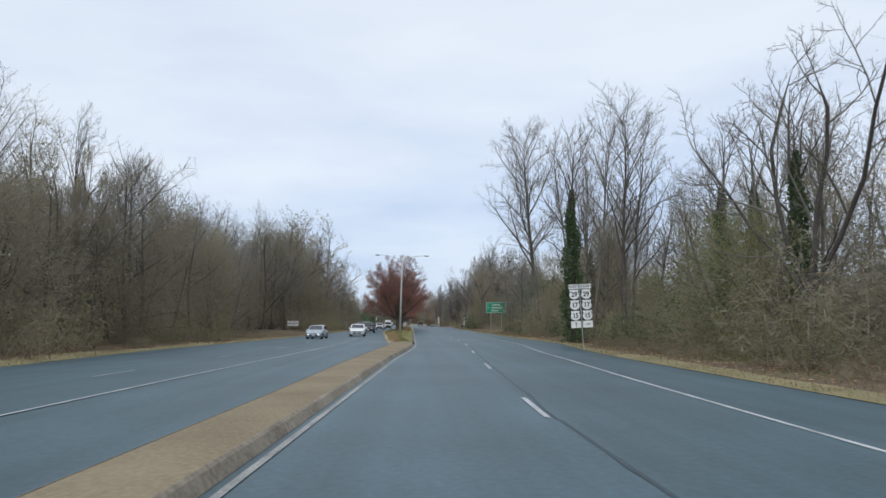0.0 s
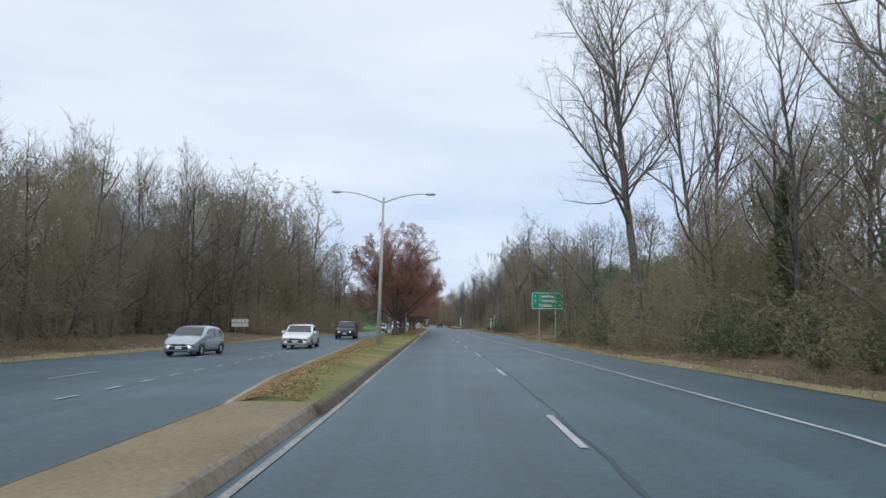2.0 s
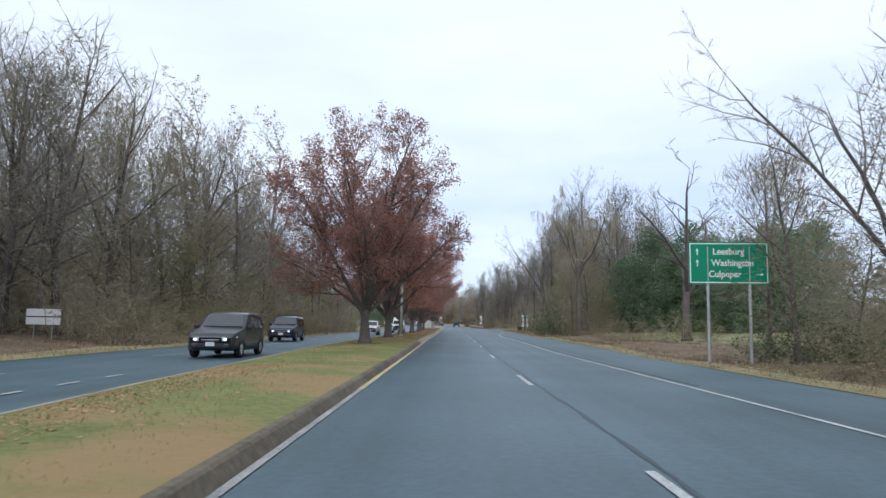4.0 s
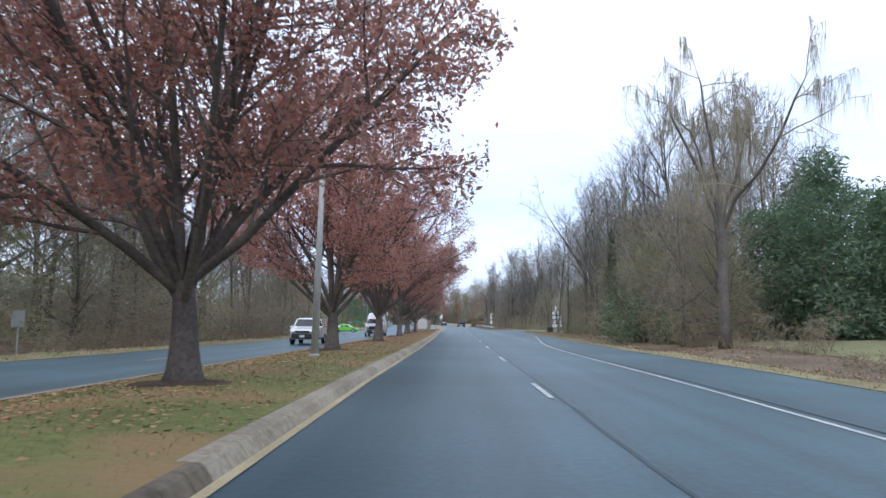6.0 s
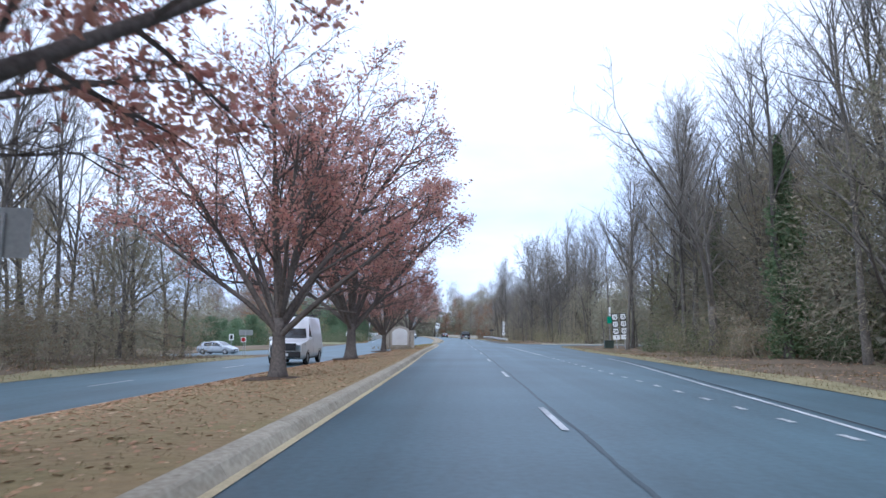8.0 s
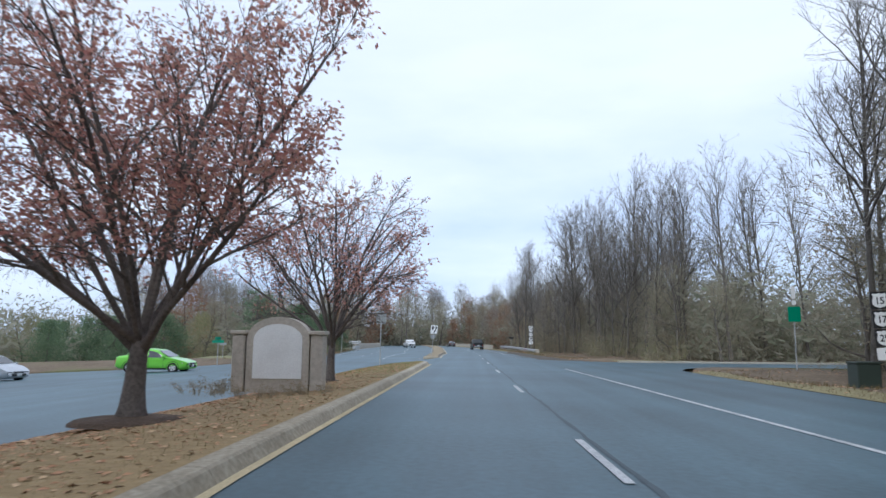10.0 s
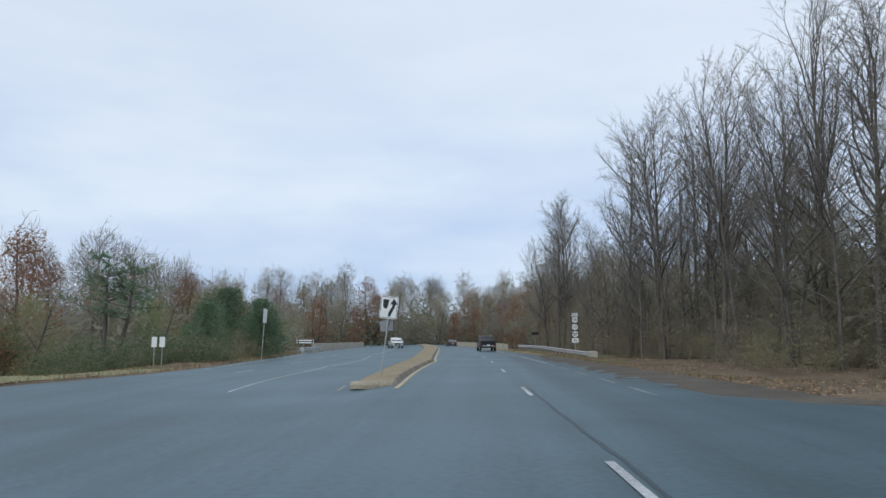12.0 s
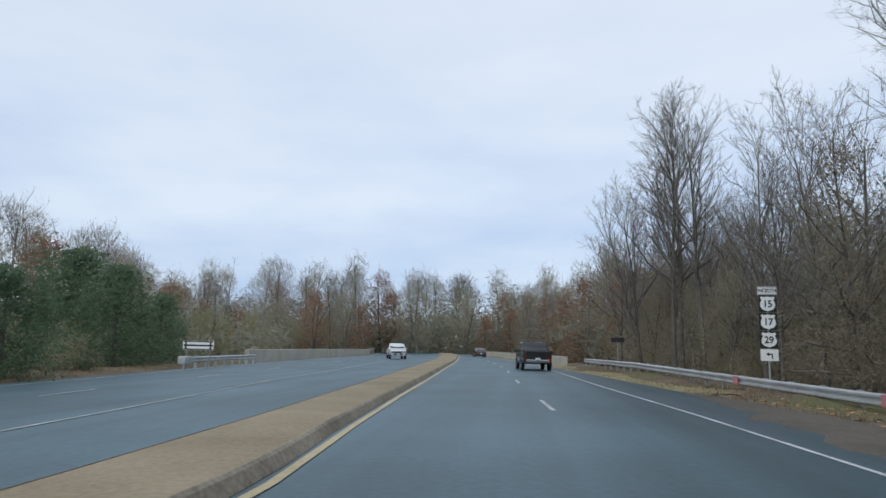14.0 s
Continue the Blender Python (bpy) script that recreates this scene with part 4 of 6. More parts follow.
def pine(seed, height, width, label):
    """Open-crowned pine: two stems, level limbs, tufts of needles."""
    r = np.random.default_rng(seed)
    wood, tufts = Shape(), Shape()
    for k, (dx, hh) in enumerate(((0.0, height), (1.5, height * 0.93))):
        stem = [np.array((dx * 0.3, 0, -0.2)), np.array((dx * 0.9, 0.1, hh * 0.45)), np.array((dx * 1.1, 0, hh * 0.97))]
        wood.tube(stem, [0.2, 0.13, 0.025], 7, tip=True)
        for _ in range(34):
            u = r.uniform(0.42, 0.98)
            base = stem[1] + (stem[2] - stem[1]) * (u - 0.45) / 0.52 if u > 0.45 else stem[1]
            az = r.random() * 2 * math.pi
            reach = width * 0.5 * (1.08 - u) ** 0.7 * r.uniform(0.7, 1.15) + 0.25
            d = np.array((math.cos(az), math.sin(az), r.uniform(0.05, 0.45)))
            pts, rad, _ = limb(r, base, d / np.linalg.norm(d), reach, 0.045, 0.012, 4, 0.1, 0.05)
            wood.tube(pts, rad, 3, tip=True)
            for _ in range(9):
                w = r.uniform(0.35, 1.0) * 4
                j = min(int(w), 3)
                c = pts[j] + (pts[j + 1] - pts[j]) * (w - j) + r.normal(0, 0.18, 3)
                for _ in range(11):
                    e = c + (unit(r) + np.array((0, 0, 0.35))) * r.uniform(0.2, 0.38)
                    tufts.sliver(c, e, 0.035, unit(r))
    ob = thing("evergreen_tree", (0, 0, 0), label, "tree", "evergreens")
    part("trunk", wood, BARK, ob, smooth=True)
    part("crown", tufts, PINE_LEAF, ob, kind="stuff")
    return ob


kind("pine", pine(83, 12, 9.0, "open-crowned pale green pine with two stems"))

# ---- median trees ----
MEDIAN_TREES = [(118.4, -4.15, 1.06, "full"), (133.3, -4.4, 1.03, "full"), (149.2, -4.75, 0.98, "full"), (163.8, -4.65, 0.97, "half"),
                (179.7, -4.78, 0.95, "thin"), (195.4, -5.35, 1.02, "half"), (211.4, -5.6, 0.8, "thin"), (222.6, -4.7, 0.76, "sparse")]
for i, (nm, per, seed, r, dome, bare) in enumerate([("full", 13, 31, 0.29, (5.2, 6.2, 5.9), 0.08), ("half", 12, 35, 0.31, (5.8, 5.3, 6.6), 0.07),
                                                    ("thin", 7, 32, 0.26, (5.4, 5.0, 5.9), 0.2), ("sparse", 2, 33, 0.22, (4.8, 4.6, 5.4), 0.26)]):
    w, t, lv = tree_meshes(seed, 10.4, r, [(0, 0), (10, 0.44), (8, 0.42), (6, 0.48)], 0.02, 0.16, 0.008, (per, 0.1, 0.14), 0.008, 0.05, (22, 56),
                           fork=(1.9, 14, (5, 60 if nm == "full" else 54)), spray=3, dome=dome, stout=0.016, arch=0.05)
    pick = np.random.default_rng(90 + i)
    keep, crowd = [], {}
    for p in lv:
        # no dense knots at the limb ends
        cell = (round(p[0] / 0.4), round(p[1] / 0.4), round(p[2] / 0.4))
        if crowd.get(cell, 0) >= 16:
            continue
        # leaves hang in clumps within the crown, fewer towards the bare top
        clump = noise.noise((p[0] * 0.9, p[1] * 0.9, p[2] * 1.5 + i * 9))
        out = math.hypot(p[0], p[1]) / (dome[0] * 1.06)
        if p[2] < (2.6 if nm == "full" else 3.1) + 0.5 * clump or out ** 2 + ((p[2] - dome[2]) / (dome[1] * 1.04)) ** 2 > 1 + 0.12 * clump:
            continue
        top = 1.0 if p[2] < 5.6 else max(0.12, 1 - (p[2] - 5.6) * bare)
        if pick.random() < top * min(1.0, (0.95 if nm == "full" else 0.75) + 1.4 * clump):
            keep.append(p)
            crowd[cell] = crowd.get(cell, 0) + 1
    kind(nm, tree_thing("median_tree", "vase-shaped street tree with red-brown autumn leaves" if per > 3 else "vase-shaped street tree, nearly bare, few red leaves",
                        "median trees", w, t, keep, BARK_RED, BARK_RED, RED_LEAF, 0.066, 20 + i))
for i, (y, x, sz, nm) in enumerate(MEDIAN_TREES):
    plant(nm, x, y, 67 * i, sz, 1.0, 0.24 + 0.4 * DIP(y))

for i, (y, x, sz, nm) in enumerate(MEDIAN_TREES):
    rows = []
    zb = 0.25 + 0.42 * DIP(y)
    for k, (rr, zz) in enumerate(((0.95, -0.06), (0.85, 0.0), (0.55, 0.03), (0.15, 0.06))):
        rows.append([(x + rr * (1 + 0.12 * noise.noise((j * 0.9, i * 7.0, 0))) * math.cos(2 * math.pi * j / 22), y + rr * (1 + 0.12 * noise.noise((j * 0.9, i * 7.0, 5))) * math.sin(2 * math.pi * j / 22), zb + zz) for j in range(22)])
    ring = part("mulch_ring", Shape().loft(rows, True), MULCH, smooth=True)
    tagged(ring, "ring of dark mulch round a median tree", "mulch", "mulch rings")

# ---- woods ----
rng = np.random.default_rng(5)


def row_of(kinds, side, y0, y1, step, off, jitter, size=(0.85, 1.15), weights=None):
    """Trees or bushes along one side of the road, off metres beyond its edge."""
    y = y0
    while y < y1:
        yy = y + rng.uniform(-0.4, 0.4) * step
        o = off + rng.uniform(0, jitter)
        base = min(12.0, EDG(yy)) if side > 0 else max(-18.5, LED(yy))
        if yy > 255:
            base = EDG(yy) if side > 0 else LED(yy)
        if not (side > 0 and 239 < yy < 254 and o < 60) and not (side < 0 and 214 < yy < 257) and not (side < 0 and 86 < yy < 119 and o < 11.5):
            k = kinds[rng.choice(len(kinds), p=weights)]
            plant(k, base + side * o, yy, rng.uniform(0, 360), rng.uniform(*size), rng.uniform(0.9, 1.1), tilt=(rng.uniform(-3, 3), rng.uniform(-3, 3)))
        y += step * rng.uniform(0.8, 1.2)


BARE = ["bare0", "bare1", "bare2", "bare3"]
VEIL = ["veil0", "veil1", "veil3"]
# east side, south stretch
row_of(["low"], 1, -4, 112, 5.0, 2.2, 1.2, (0.4, 0.65))
row_of(["thick2", "thick1", "thick2", "green"], 1, -4, 112, 4.2, 4.6, 1.4, (0.75, 1.0))
row_of(["thick1", "veil1", "veil2", "thick0"], 1, 0, 116, 4.6, 7.6, 2.5, (0.65, 0.85))
row_of(["veil1", "veil0", "thick1"], 1, 4, 120, 6.0, 14, 5.0, (0.75, 0.95))
row_of(BARE, 1, 8, 84, 9.0, 10.0, 4.0, (0.68, 0.85))
row_of(BARE + ["crown"], 1, 0, 118, 7.0, 16, 8.0, (0.75, 0.95))
plant("ivy", 11.3, 54.0, 20, 0.98, 1.06)
for x, y, sz in ((17, 64, 0.85), (21, 72, 1.0), (16.5, 79, 0.85), (22, 86, 1.05), (17.5, 97, 0.95), (23, 60, 0.95)):
    plant(["veil0", "veil3"][int(y) % 2], x, y, y * 9, sz)
plant("fan", 14.4, 86.4, 130, 1.1, 1.0)
plant("bare0", 19.4, 89.0, 10, 1.15, 1.1)
plant("bare2", 21.0, 90.5, 70, 1.05, 1.1)
plant("bare2", 14.5, 51.6, 10, 0.84, 1.0)
plant("bare0", 15.6, 53.0, 80, 0.86, 1.0)
plant("bare1", 16.5, 70.0, 80, 0.95)
plant("bare2", 14.6, 61.0, 200, 0.9, 1.1, tilt=(0, -9))
plant("oak", 14.6, 27.0, 30, 0.82, 1.0)
for x, y, k, sz in ((14.5, 101, "crown", 0.8), (13.6, 108, "veil3", 0.75), (16.5, 106, "oak", 0.72), (15, 114, "crown", 0.75),
                    (15.2, 75, "thick1", 1.0), (17.5, 79, "veil2", 0.75), (15.0, 83, "thick1", 1.05), (19.5, 84, "veil3", 0.85), (17, 91, "veil2", 0.8), (15.5, 95, "thick1", 1.05), (23.5, 87.5, "cedar1", 0.95),
                    (19.5, 74, "veil3", 0.9), (21, 79, "veil0", 0.95), (18.5, 88, "veil1", 0.9), (21.5, 95, "veil3", 0.95)):
    plant(k, x, y, y * 13, sz)
for x, y, k, sz in ((14.6, 33, "veil2", 0.85), (15.5, 39, "green", 1.2), (15.2, 36, "ivy", 0.75), (17.5, 42, "veil2", 1.0), (13.8, 29, "veil2", 0.7), (16.5, 31, "ivy", 0.8), (16.2, 47, "green", 1.0),
                    (17.5, 23, "veil3", 0.8), (19, 33, "veil0", 0.85)):
    plant(k, x, y, x * 47, sz)
plant("ivy", 19.0, 40.0, 200, 0.9, 0.9)
plant("ivy", 17.5, 73.0, 90, 0.85, 0.9)
# west side, south stretch
row_of(["veil0", "veil3", "veil1"], -1, 26, 100, 4.4, 6.5, 6.0, (1.0, 1.18))
row_of(["veil0", "veil3", "brown", "veil0", "crown"], -1, 108, 174, 4.2, 7, 8.0, (1.2, 1.5))
row_of(["thick0", "thick2", "low", "thick1"], -1, 10, 205, 5.0, 3.5, 2.0, (0.8, 1.1))
row_of(["veil1", "veil2", "veil3", "thick1"], -1, 14, 200, 6.0, 7.0, 3.0, (0.8, 1.0))
row_of(VEIL, -1, 8, 140, 6.0, 13, 6.0, (0.95, 1.2))
row_of(["veil0", "crown", "veil3"], -1, 30, 150, 7.0, 19, 8.0, (1.2, 1.42))
row_of(["bare1", "bare3", "brown"], -1, 22, 205, 8.0, 11.0, 7.0, (0.8, 1.02))
row_of(BARE, -1, 120, 210, 6.5, 10, 12.0, (0.85, 1.1))
row_of(["thick1", "veil1"], -1, 140, 212, 7.0, 22, 8.0, (0.8, 1.1))
for i in range(9):
    plant(["veil0", "veil3", "crown"][i % 3], -25.5 - 3.2 * (i % 2), 88 + 4.1 * i, 70 * i, [0.84, 0.9, 0.92][i % 3] if i < 5 else 1.3)
for x, y, k, sz in ((-27, 41, "bare0", 0.95), (-25.5, 36, "veil0", 1.2), (-24.5, 31, "veil3", 1.15), (-29, 46, "bare2", 0.8),
                    (-28, 56, "draped", 0.95), (-26.5, 52, "oak", 0.9), (-25.5, 61, "crown", 1.25), (-27.5, 66, "crown", 1.3), (-29.5, 60, "bare2", 0.85)):
    plant(k, x, y, y * 17, sz)
# east side, middle stretch: open verge, evergreens, then woods
row_of(["low", "low", "thick0"], 1, 136, 172, 4.5, 4.5, 2.0, (0.5, 0.8))
row_of(["thick2", "thick2", "thick0", "green"], 1, 172, 222, 4.6, 6.5, 2.5, (0.75, 1.0))
row_of(["veil2", "veil3", "veil0", "veil1"], 1, 180, 236, 4.6, 10, 3.0, (0.95, 1.2))
row_of(["veil3", "veil2", "veil0", "crown"], 1, 178, 238, 5.0, 13, 5.0, (1.15, 1.45))
row_of(["veil1", "thick1", "veil3"], 1, 124, 172, 6.0, 25, 10.0, (0.6, 0.8))
for x, y, k, sz in ((20.5, 196, "veil2", 1.25), (22.5, 203, "veil0", 1.15), (21, 210, "veil0", 1.2), (24.5, 189, "veil2", 1.25), (24, 217, "veil0", 1.3), (21.5, 225, "veil0", 1.15), (19.5, 192, "bare2", 0.95), (20, 206, "bare0", 1.0),
                    (17, 131, "thick2", 0.8), (16.5, 165, "thick0", 0.9), (18.5, 170, "veil2", 0.8)):
    plant(k, x, y, x * 31, sz)
row_of(["bare1", "bare0", "ivy", "bare2"], 1, 182, 238, 5.5, 9.5, 6.0, (1.0, 1.2))
row_of(BARE, 1, 178, 240, 8.0, 18, 8.0, (1.0, 1.2))
for x, y, k, sz in ((17, 190, "bare2", 0.85), (19, 187, "bare0", 0.95), (16.5, 196, "ivy", 1.0), (13.5, 171.5, "green", 1.15), (14.5, 175, "green", 1.3)):
    plant(k, x, y, x * 53, sz)
plant("draped", 13.9, 157.2, 75, 1.0, 1.0, tilt=(0, -3))
plant("forked", 17.2, 132.0, 10, 1.2, 0.84)
for x, y, k, sz in ((14.5, 166, "veil3", 0.85), (17.5, 172, "veil1", 1.05), (15.5, 177, "veil2", 0.95), (18.5, 181, "crown", 1.0), (16.5, 187, "veil0", 0.95), (16.8, 214, "bare2", 0.92), (17.0, 208, "oak", 1.05), (14.0, 220, "bare0", 0.9),
                    (18.5, 216, "fan", 0.85), (19.0, 224, "crown", 1.3), (17.0, 231, "bare2", 0.85), (20, 236, "crown", 1.2)):
    plant(k, x, y, x * 41, sz)
plant("veil3", 16.0, 163.0, 10, 0.8, 0.9)
for x, y, k, sz in [(27, 160, "cedar1", 1.05), (24.5, 168, "cedar1", 1.1), (29, 180, "cedar1", 1.15), (23.5, 174, "cedar0", 1.3), (31, 166, "cedar0", 1.5), (35, 158, "cedar1", 1.1), (29, 174, "cedar1", 1.0), (38, 168, "cedar0", 1.5), (33, 150, "cedar0", 1.4), (30.5, 155, "cedar1", 0.9), (37, 152, "cedar1", 1.0), (41, 160, "cedar1", 1.1), (33.5, 172, "cedar1", 1.1), (26, 163, "cedar0", 1.2)]:
    plant(k, x, y, rng.uniform(0, 360), sz)
# east side, beyond the side street
row_of(["thick0", "low", "thick1", "thick2"], 1, 256, 335, 4.6, 6.8, 1.5, (0.6, 0.85))
row_of(["thick1", "veil1", "thick0"], 1, 256, 340, 5.0, 10.0, 2.5, (0.65, 0.8))
row_of(["veil1", "veil0", "veil3"], 1, 262, 345, 3.6, 11, 6.0, (0.75, 0.95))
row_of(BARE + ["crown"], 1, 257, 266, 3.0, 9.5, 8.0, (0.62, 0.76))
row_of(BARE, 1, 264, 286, 2.8, 8.0, 5.0, (0.78, 0.92))
row_of(BARE, 1, 270, 298, 3.0, 8.0, 4.0, (0.72, 0.88))
row_of(BARE, 1, 298, 350, 4.2, 8.5, 4.0, (0.56, 0.7))
plant("fan", 9.5, 323.0, 40, 0.78)
plant("bare2", 12.6, 301.0, 10, 0.9)
plant("fan", 14.5, 297.0, 90, 0.82)
plant("bare0", 13.0, 291.5, 50, 0.95)
row_of(BARE, 1, 290, 338, 2.6, 5.5, 4.0, (0.6, 0.76))
row_of(["veil1", "thick1", "veil3"], 1, 290, 342, 3.2, 6.8, 3.0, (0.6, 0.78))
row_of(BARE + ["brown"], 1, 266, 296, 2.8, 13, 8.0, (0.76, 0.9))
row_of(BARE + ["brown"], 1, 292, 350, 4.2, 14, 8.0, (0.6, 0.75))
row_of(["veil3", "veil0", "crown", "rust"], 1, 340, 470, 5.0, 10, 8.0, (0.95, 1.25))
for i in range(9):
    plant(["veil1", "bare1", "veil3"][i % 3], 22 + i * 5, 258 + rng.uniform(0, 6), rng.uniform(0, 360), rng.uniform(0.75, 0.95))
    plant(["veil1", "bare2", "veil0"][i % 3], 18 + i * 5, 236 - rng.uniform(0, 6), rng.uniform(0, 360), rng.uniform(0.75, 0.95))
# west side, beyond the side street
for x, y, k, sz in [(-31, 322, "cedar0", 1.15), (-25.5, 318, "cedar0", 0.85), (-39, 318, "cedar1", 0.7), (-43, 300, "cedar0", 0.7), (-26, 300, "cedar0", 0.47), (-40, 283, "cedar1", 0.55),
                    (-45, 272, "cedar0", 0.7), (-36, 270, "cedar0", 0.62), (-42, 300, "rust", 1.2), (-55, 290, "cedar0", 0.94), (-23.5, 297, "cedar0", 0.66), (-37, 282, "cedar0", 0.86), (-45, 284, "cedar0", 0.98), (-20.5, 302, "cedar0", 0.58), (-47, 296, "cedar1", 0.62), (-60, 280, "cedar0", 0.85), (-38, 296, "veil2", 0.85), (-50, 276, "veil2", 0.8), (-30, 332, "cedar0", 0.8), (-50, 288, "cedar1", 0.64),
                    (-29, 274, "veil2", 0.6), (-25, 303, "green", 1), (-29, 300, "veil2", 0.7)]:
    plant(k, x, y, rng.uniform(0, 360), sz)
plant("pine", -28.5, 290, 25, 1.12, 0.66)
row_of(["green", "green", "thick2"], -1, 286, 311, 2.6, 2.4, 1.4, (0.6, 0.85))
row_of(["green", "thick2", "green"], -1, 276, 316, 3.4, 5.5, 2.5, (0.7, 1.0))
row_of(["veil1", "veil2", "veil3", "veil2", "veil1", "rust"], -1, 300, 440, 7.0, 16, 8, (0.85, 1.1))
row_of(["veil0", "crown", "veil3", "crown", "crown", "rust"], -1, 318, 450, 6.0, 28, 16, (1.2, 1.55))
for i in range(24):
    x = -80 + i * 5.6 + rng.uniform(-2, 2)
    plant(["crown", "veil0", "rust", "crown", "veil3", "crown"][i % 6], x, 475 + rng.uniform(-25, 25), rng.uniform(0, 360), rng.uniform(1.5, 1.85), z=1.5)
    plant(["veil0", "veil3", "veil1", "rust", "veil0"][i % 5], x + 2, 455 + rng.uniform(-25, 20), rng.uniform(0, 360), rng.uniform(1.3, 1.65), z=0.5)
for x, y, k, sz in ((-22, 207, "brown", 0.8), (-20.5, 202, "veil1", 0.95), (-24, 210, "veil0", 0.75), (-27, 204, "veil3", 0.9), (-21.5, 211, "veil1", 1.0), (-25, 213, "veil1", 0.95), (-30, 209, "veil0", 0.85), (-35, 206, "veil0", 0.9),
                    (-25, 178, "veil3", 1.05), (-24, 186, "brown", 0.8), (-28, 183, "veil0", 1.2), (-26, 193, "veil1", 1.1), (-30, 176, "crown", 1.2), (-23.5, 170, "veil1", 1.1),
                    (-21.5, 192, "bare2", 0.84), (-23, 197, "bare0", 0.92), (-24.5, 202, "bare2", 0.86), (-21, 186, "bare0", 0.88), (-26, 206, "bare0", 0.9), (-23.5, 207, "bare1", 0.95)):
    plant(k, x, y, x * 31, sz)
for i in range(12):
    plant(["veil3", "veil1", "rust", "green", "veil2", "cedar0"][i % 6], -19 - i * 3.2 + rng.uniform(-1, 1), 210 - rng.uniform(0, 10), rng.uniform(0, 360), rng.uniform(0.65, 0.85))


for (x, y), sz in zip([(-1.6, 440.0), (-7.5, 440.0), (-42.5, 420.0), (-32.7, 420.0)], (0.95, 0.85, 1.15, 0.9)):
    plant("rust", x, y, x * 13, sz, z=-0.5)


def woods_mass(y0, y1, x0, x1, height, n, seed, size=0.16, base=0.0, twig=0.0, edge=None):
    """The depth of the woods behind the first trees: fine leaves and twigs past counting, thinner towards the top."""
    r = np.random.default_rng(seed)
    s, pts, low = Shape(), [], []
    for _ in range(n):
        y = r.uniform(y0, y1)
        o = x0 + (x1 - x0) * r.random()
        o += (1 if x0 + x1 > 0 else -1) * 9 * abs(noise.noise((y * 0.05, seed * 1.7, 3.0))) * r.random()
        h = height * (0.78 + 0.42 * noise.noise((y * 0.09, o * 0.09, seed * 3.1)) + 0.22 * noise.noise((y * 0.4, o * 0.3, seed)))
        p = np.array((o + (edge(y) if edge else 0.0), y, base + h * r.random() ** 1.25))
        u = (p[2] - base) / h
        if u < 0.62:
            low.append(tuple(p))
        elif r.random() < twig:
            s.sliver(p, p + unit(r) * np.array((0.6, 0.6, 0.9)) * r.uniform(0.4, 1.0), 0.035, unit(r))
        else:
            pts.append(tuple(p))
    for g in (leaf_shape(low, size * 2.6, seed, 0.0, True), leaf_shape(pts, size * 1.3, seed, 0.0, True)):
        k = len(s.v)
        s.v += g.v
        s.f += [tuple(i + k for i in f) for f in g.f]
    ob = part("woods_depth", s, DEEP_LEAF)
    return tagged(ob, "brown depth of the leafless woods", "woods", kind="stuff")


woods_mass(-15, 122, 20, 36, 9.0, 38000, 1, 0.2, twig=0.5)
woods_mass(124, 172, 44, 58, 8.0, 7000, 9, 0.3)
woods_mass(172, 238, 19, 36, 10.5, 24000, 2, 0.2, twig=0.4)
woods_mass(256, 300, 11, 32, 11.5, 24000, 3, 0.2, twig=0.5, edge=EDG)
woods_mass(300, 360, 10, 28, 10.5, 22000, 12, 0.22, twig=0.3, edge=EDG)
woods_mass(0, 88, -50, -30, 13.5, 28000, 4, 0.22, twig=0.4)
woods_mass(86, 168, -48, -27, 15.5, 28000, 14, 0.22, twig=0.4)
woods_mass(150, 212, -50, -32, 10.0, 15000, 5, 0.22, twig=0.4)
woods_mass(258, 300, -85, -48, 10.0, 14000, 6, 0.26, -2.5)
woods_mass(300, 440, -55, -14, 12.0, 30000, 7, 0.32, -2.5, edge=LED)
woods_mass(445, 500, -125, 62, 18.5, 40000, 8, 0.45, -1.0)
woods_mass(360, 450, 9, 38, 11.0, 18000, 10, 0.34, edge=EDG)


# ---- street furniture ----
def glyphs(text, size, material, parent, x, z, y=-0.008, name="lettering"):
    """Flat raised letters facing -y, centred at x, z."""
    cu = bpy.data.curves.new("letters", "FONT")
    cu.body, cu.size, cu.align_x, cu.align_y, cu.extrude = text, size, "CENTER", "CENTER", 0.001
    cu.offset = size * 0.022
    tmp = bpy.data.objects.new("letters", cu)
    me = bpy.data.meshes.new_from_object(tmp)
    bpy.data.objects.remove(tmp)
    me.materials.clear()
    me.materials.append(material)
    ob = new(name, me)
    ob.parent = parent
    ob.matrix_basis = pose(x, y, z, 90, 0, 0) @ Matrix.Diagonal((0.92, 1, 1, 1))
    return ob


def rounded(w, h, r=0.03, n=4):
    pts = []
    for cx, cz, a0 in ((w / 2 - r, -h / 2 + r, -90), (w / 2 - r, h / 2 - r, 0), (-w / 2 + r, h / 2 - r, 90), (-w / 2 + r, -h / 2 + r, 180)):
        for i in range(n + 1):
            a = radians(a0 + 90 * i / n)
            pts.append((cx + r * math.cos(a), cz + r * math.sin(a)))
    return pts


def shield_outline(k=0.3):
    """The outline of a route shield: scooped top corners, bulging sides, pointed foot."""
    half = [(0.0, -0.98), (0.18, -0.9), (0.42, -0.84), (0.7, -0.68), (0.86, -0.44), (0.92, -0.15), (0.88, 0.1), (0.76, 0.35), (0.74, 0.55), (0.9, 0.72),
            (0.72, 0.93), (0.5, 0.84), (0.25, 0.84), (0.0, 0.93)]
    pts = half + [(-x, z) for x, z in half[-2:0:-1]]
    return [(x * k, z * k) for x, z in pts]


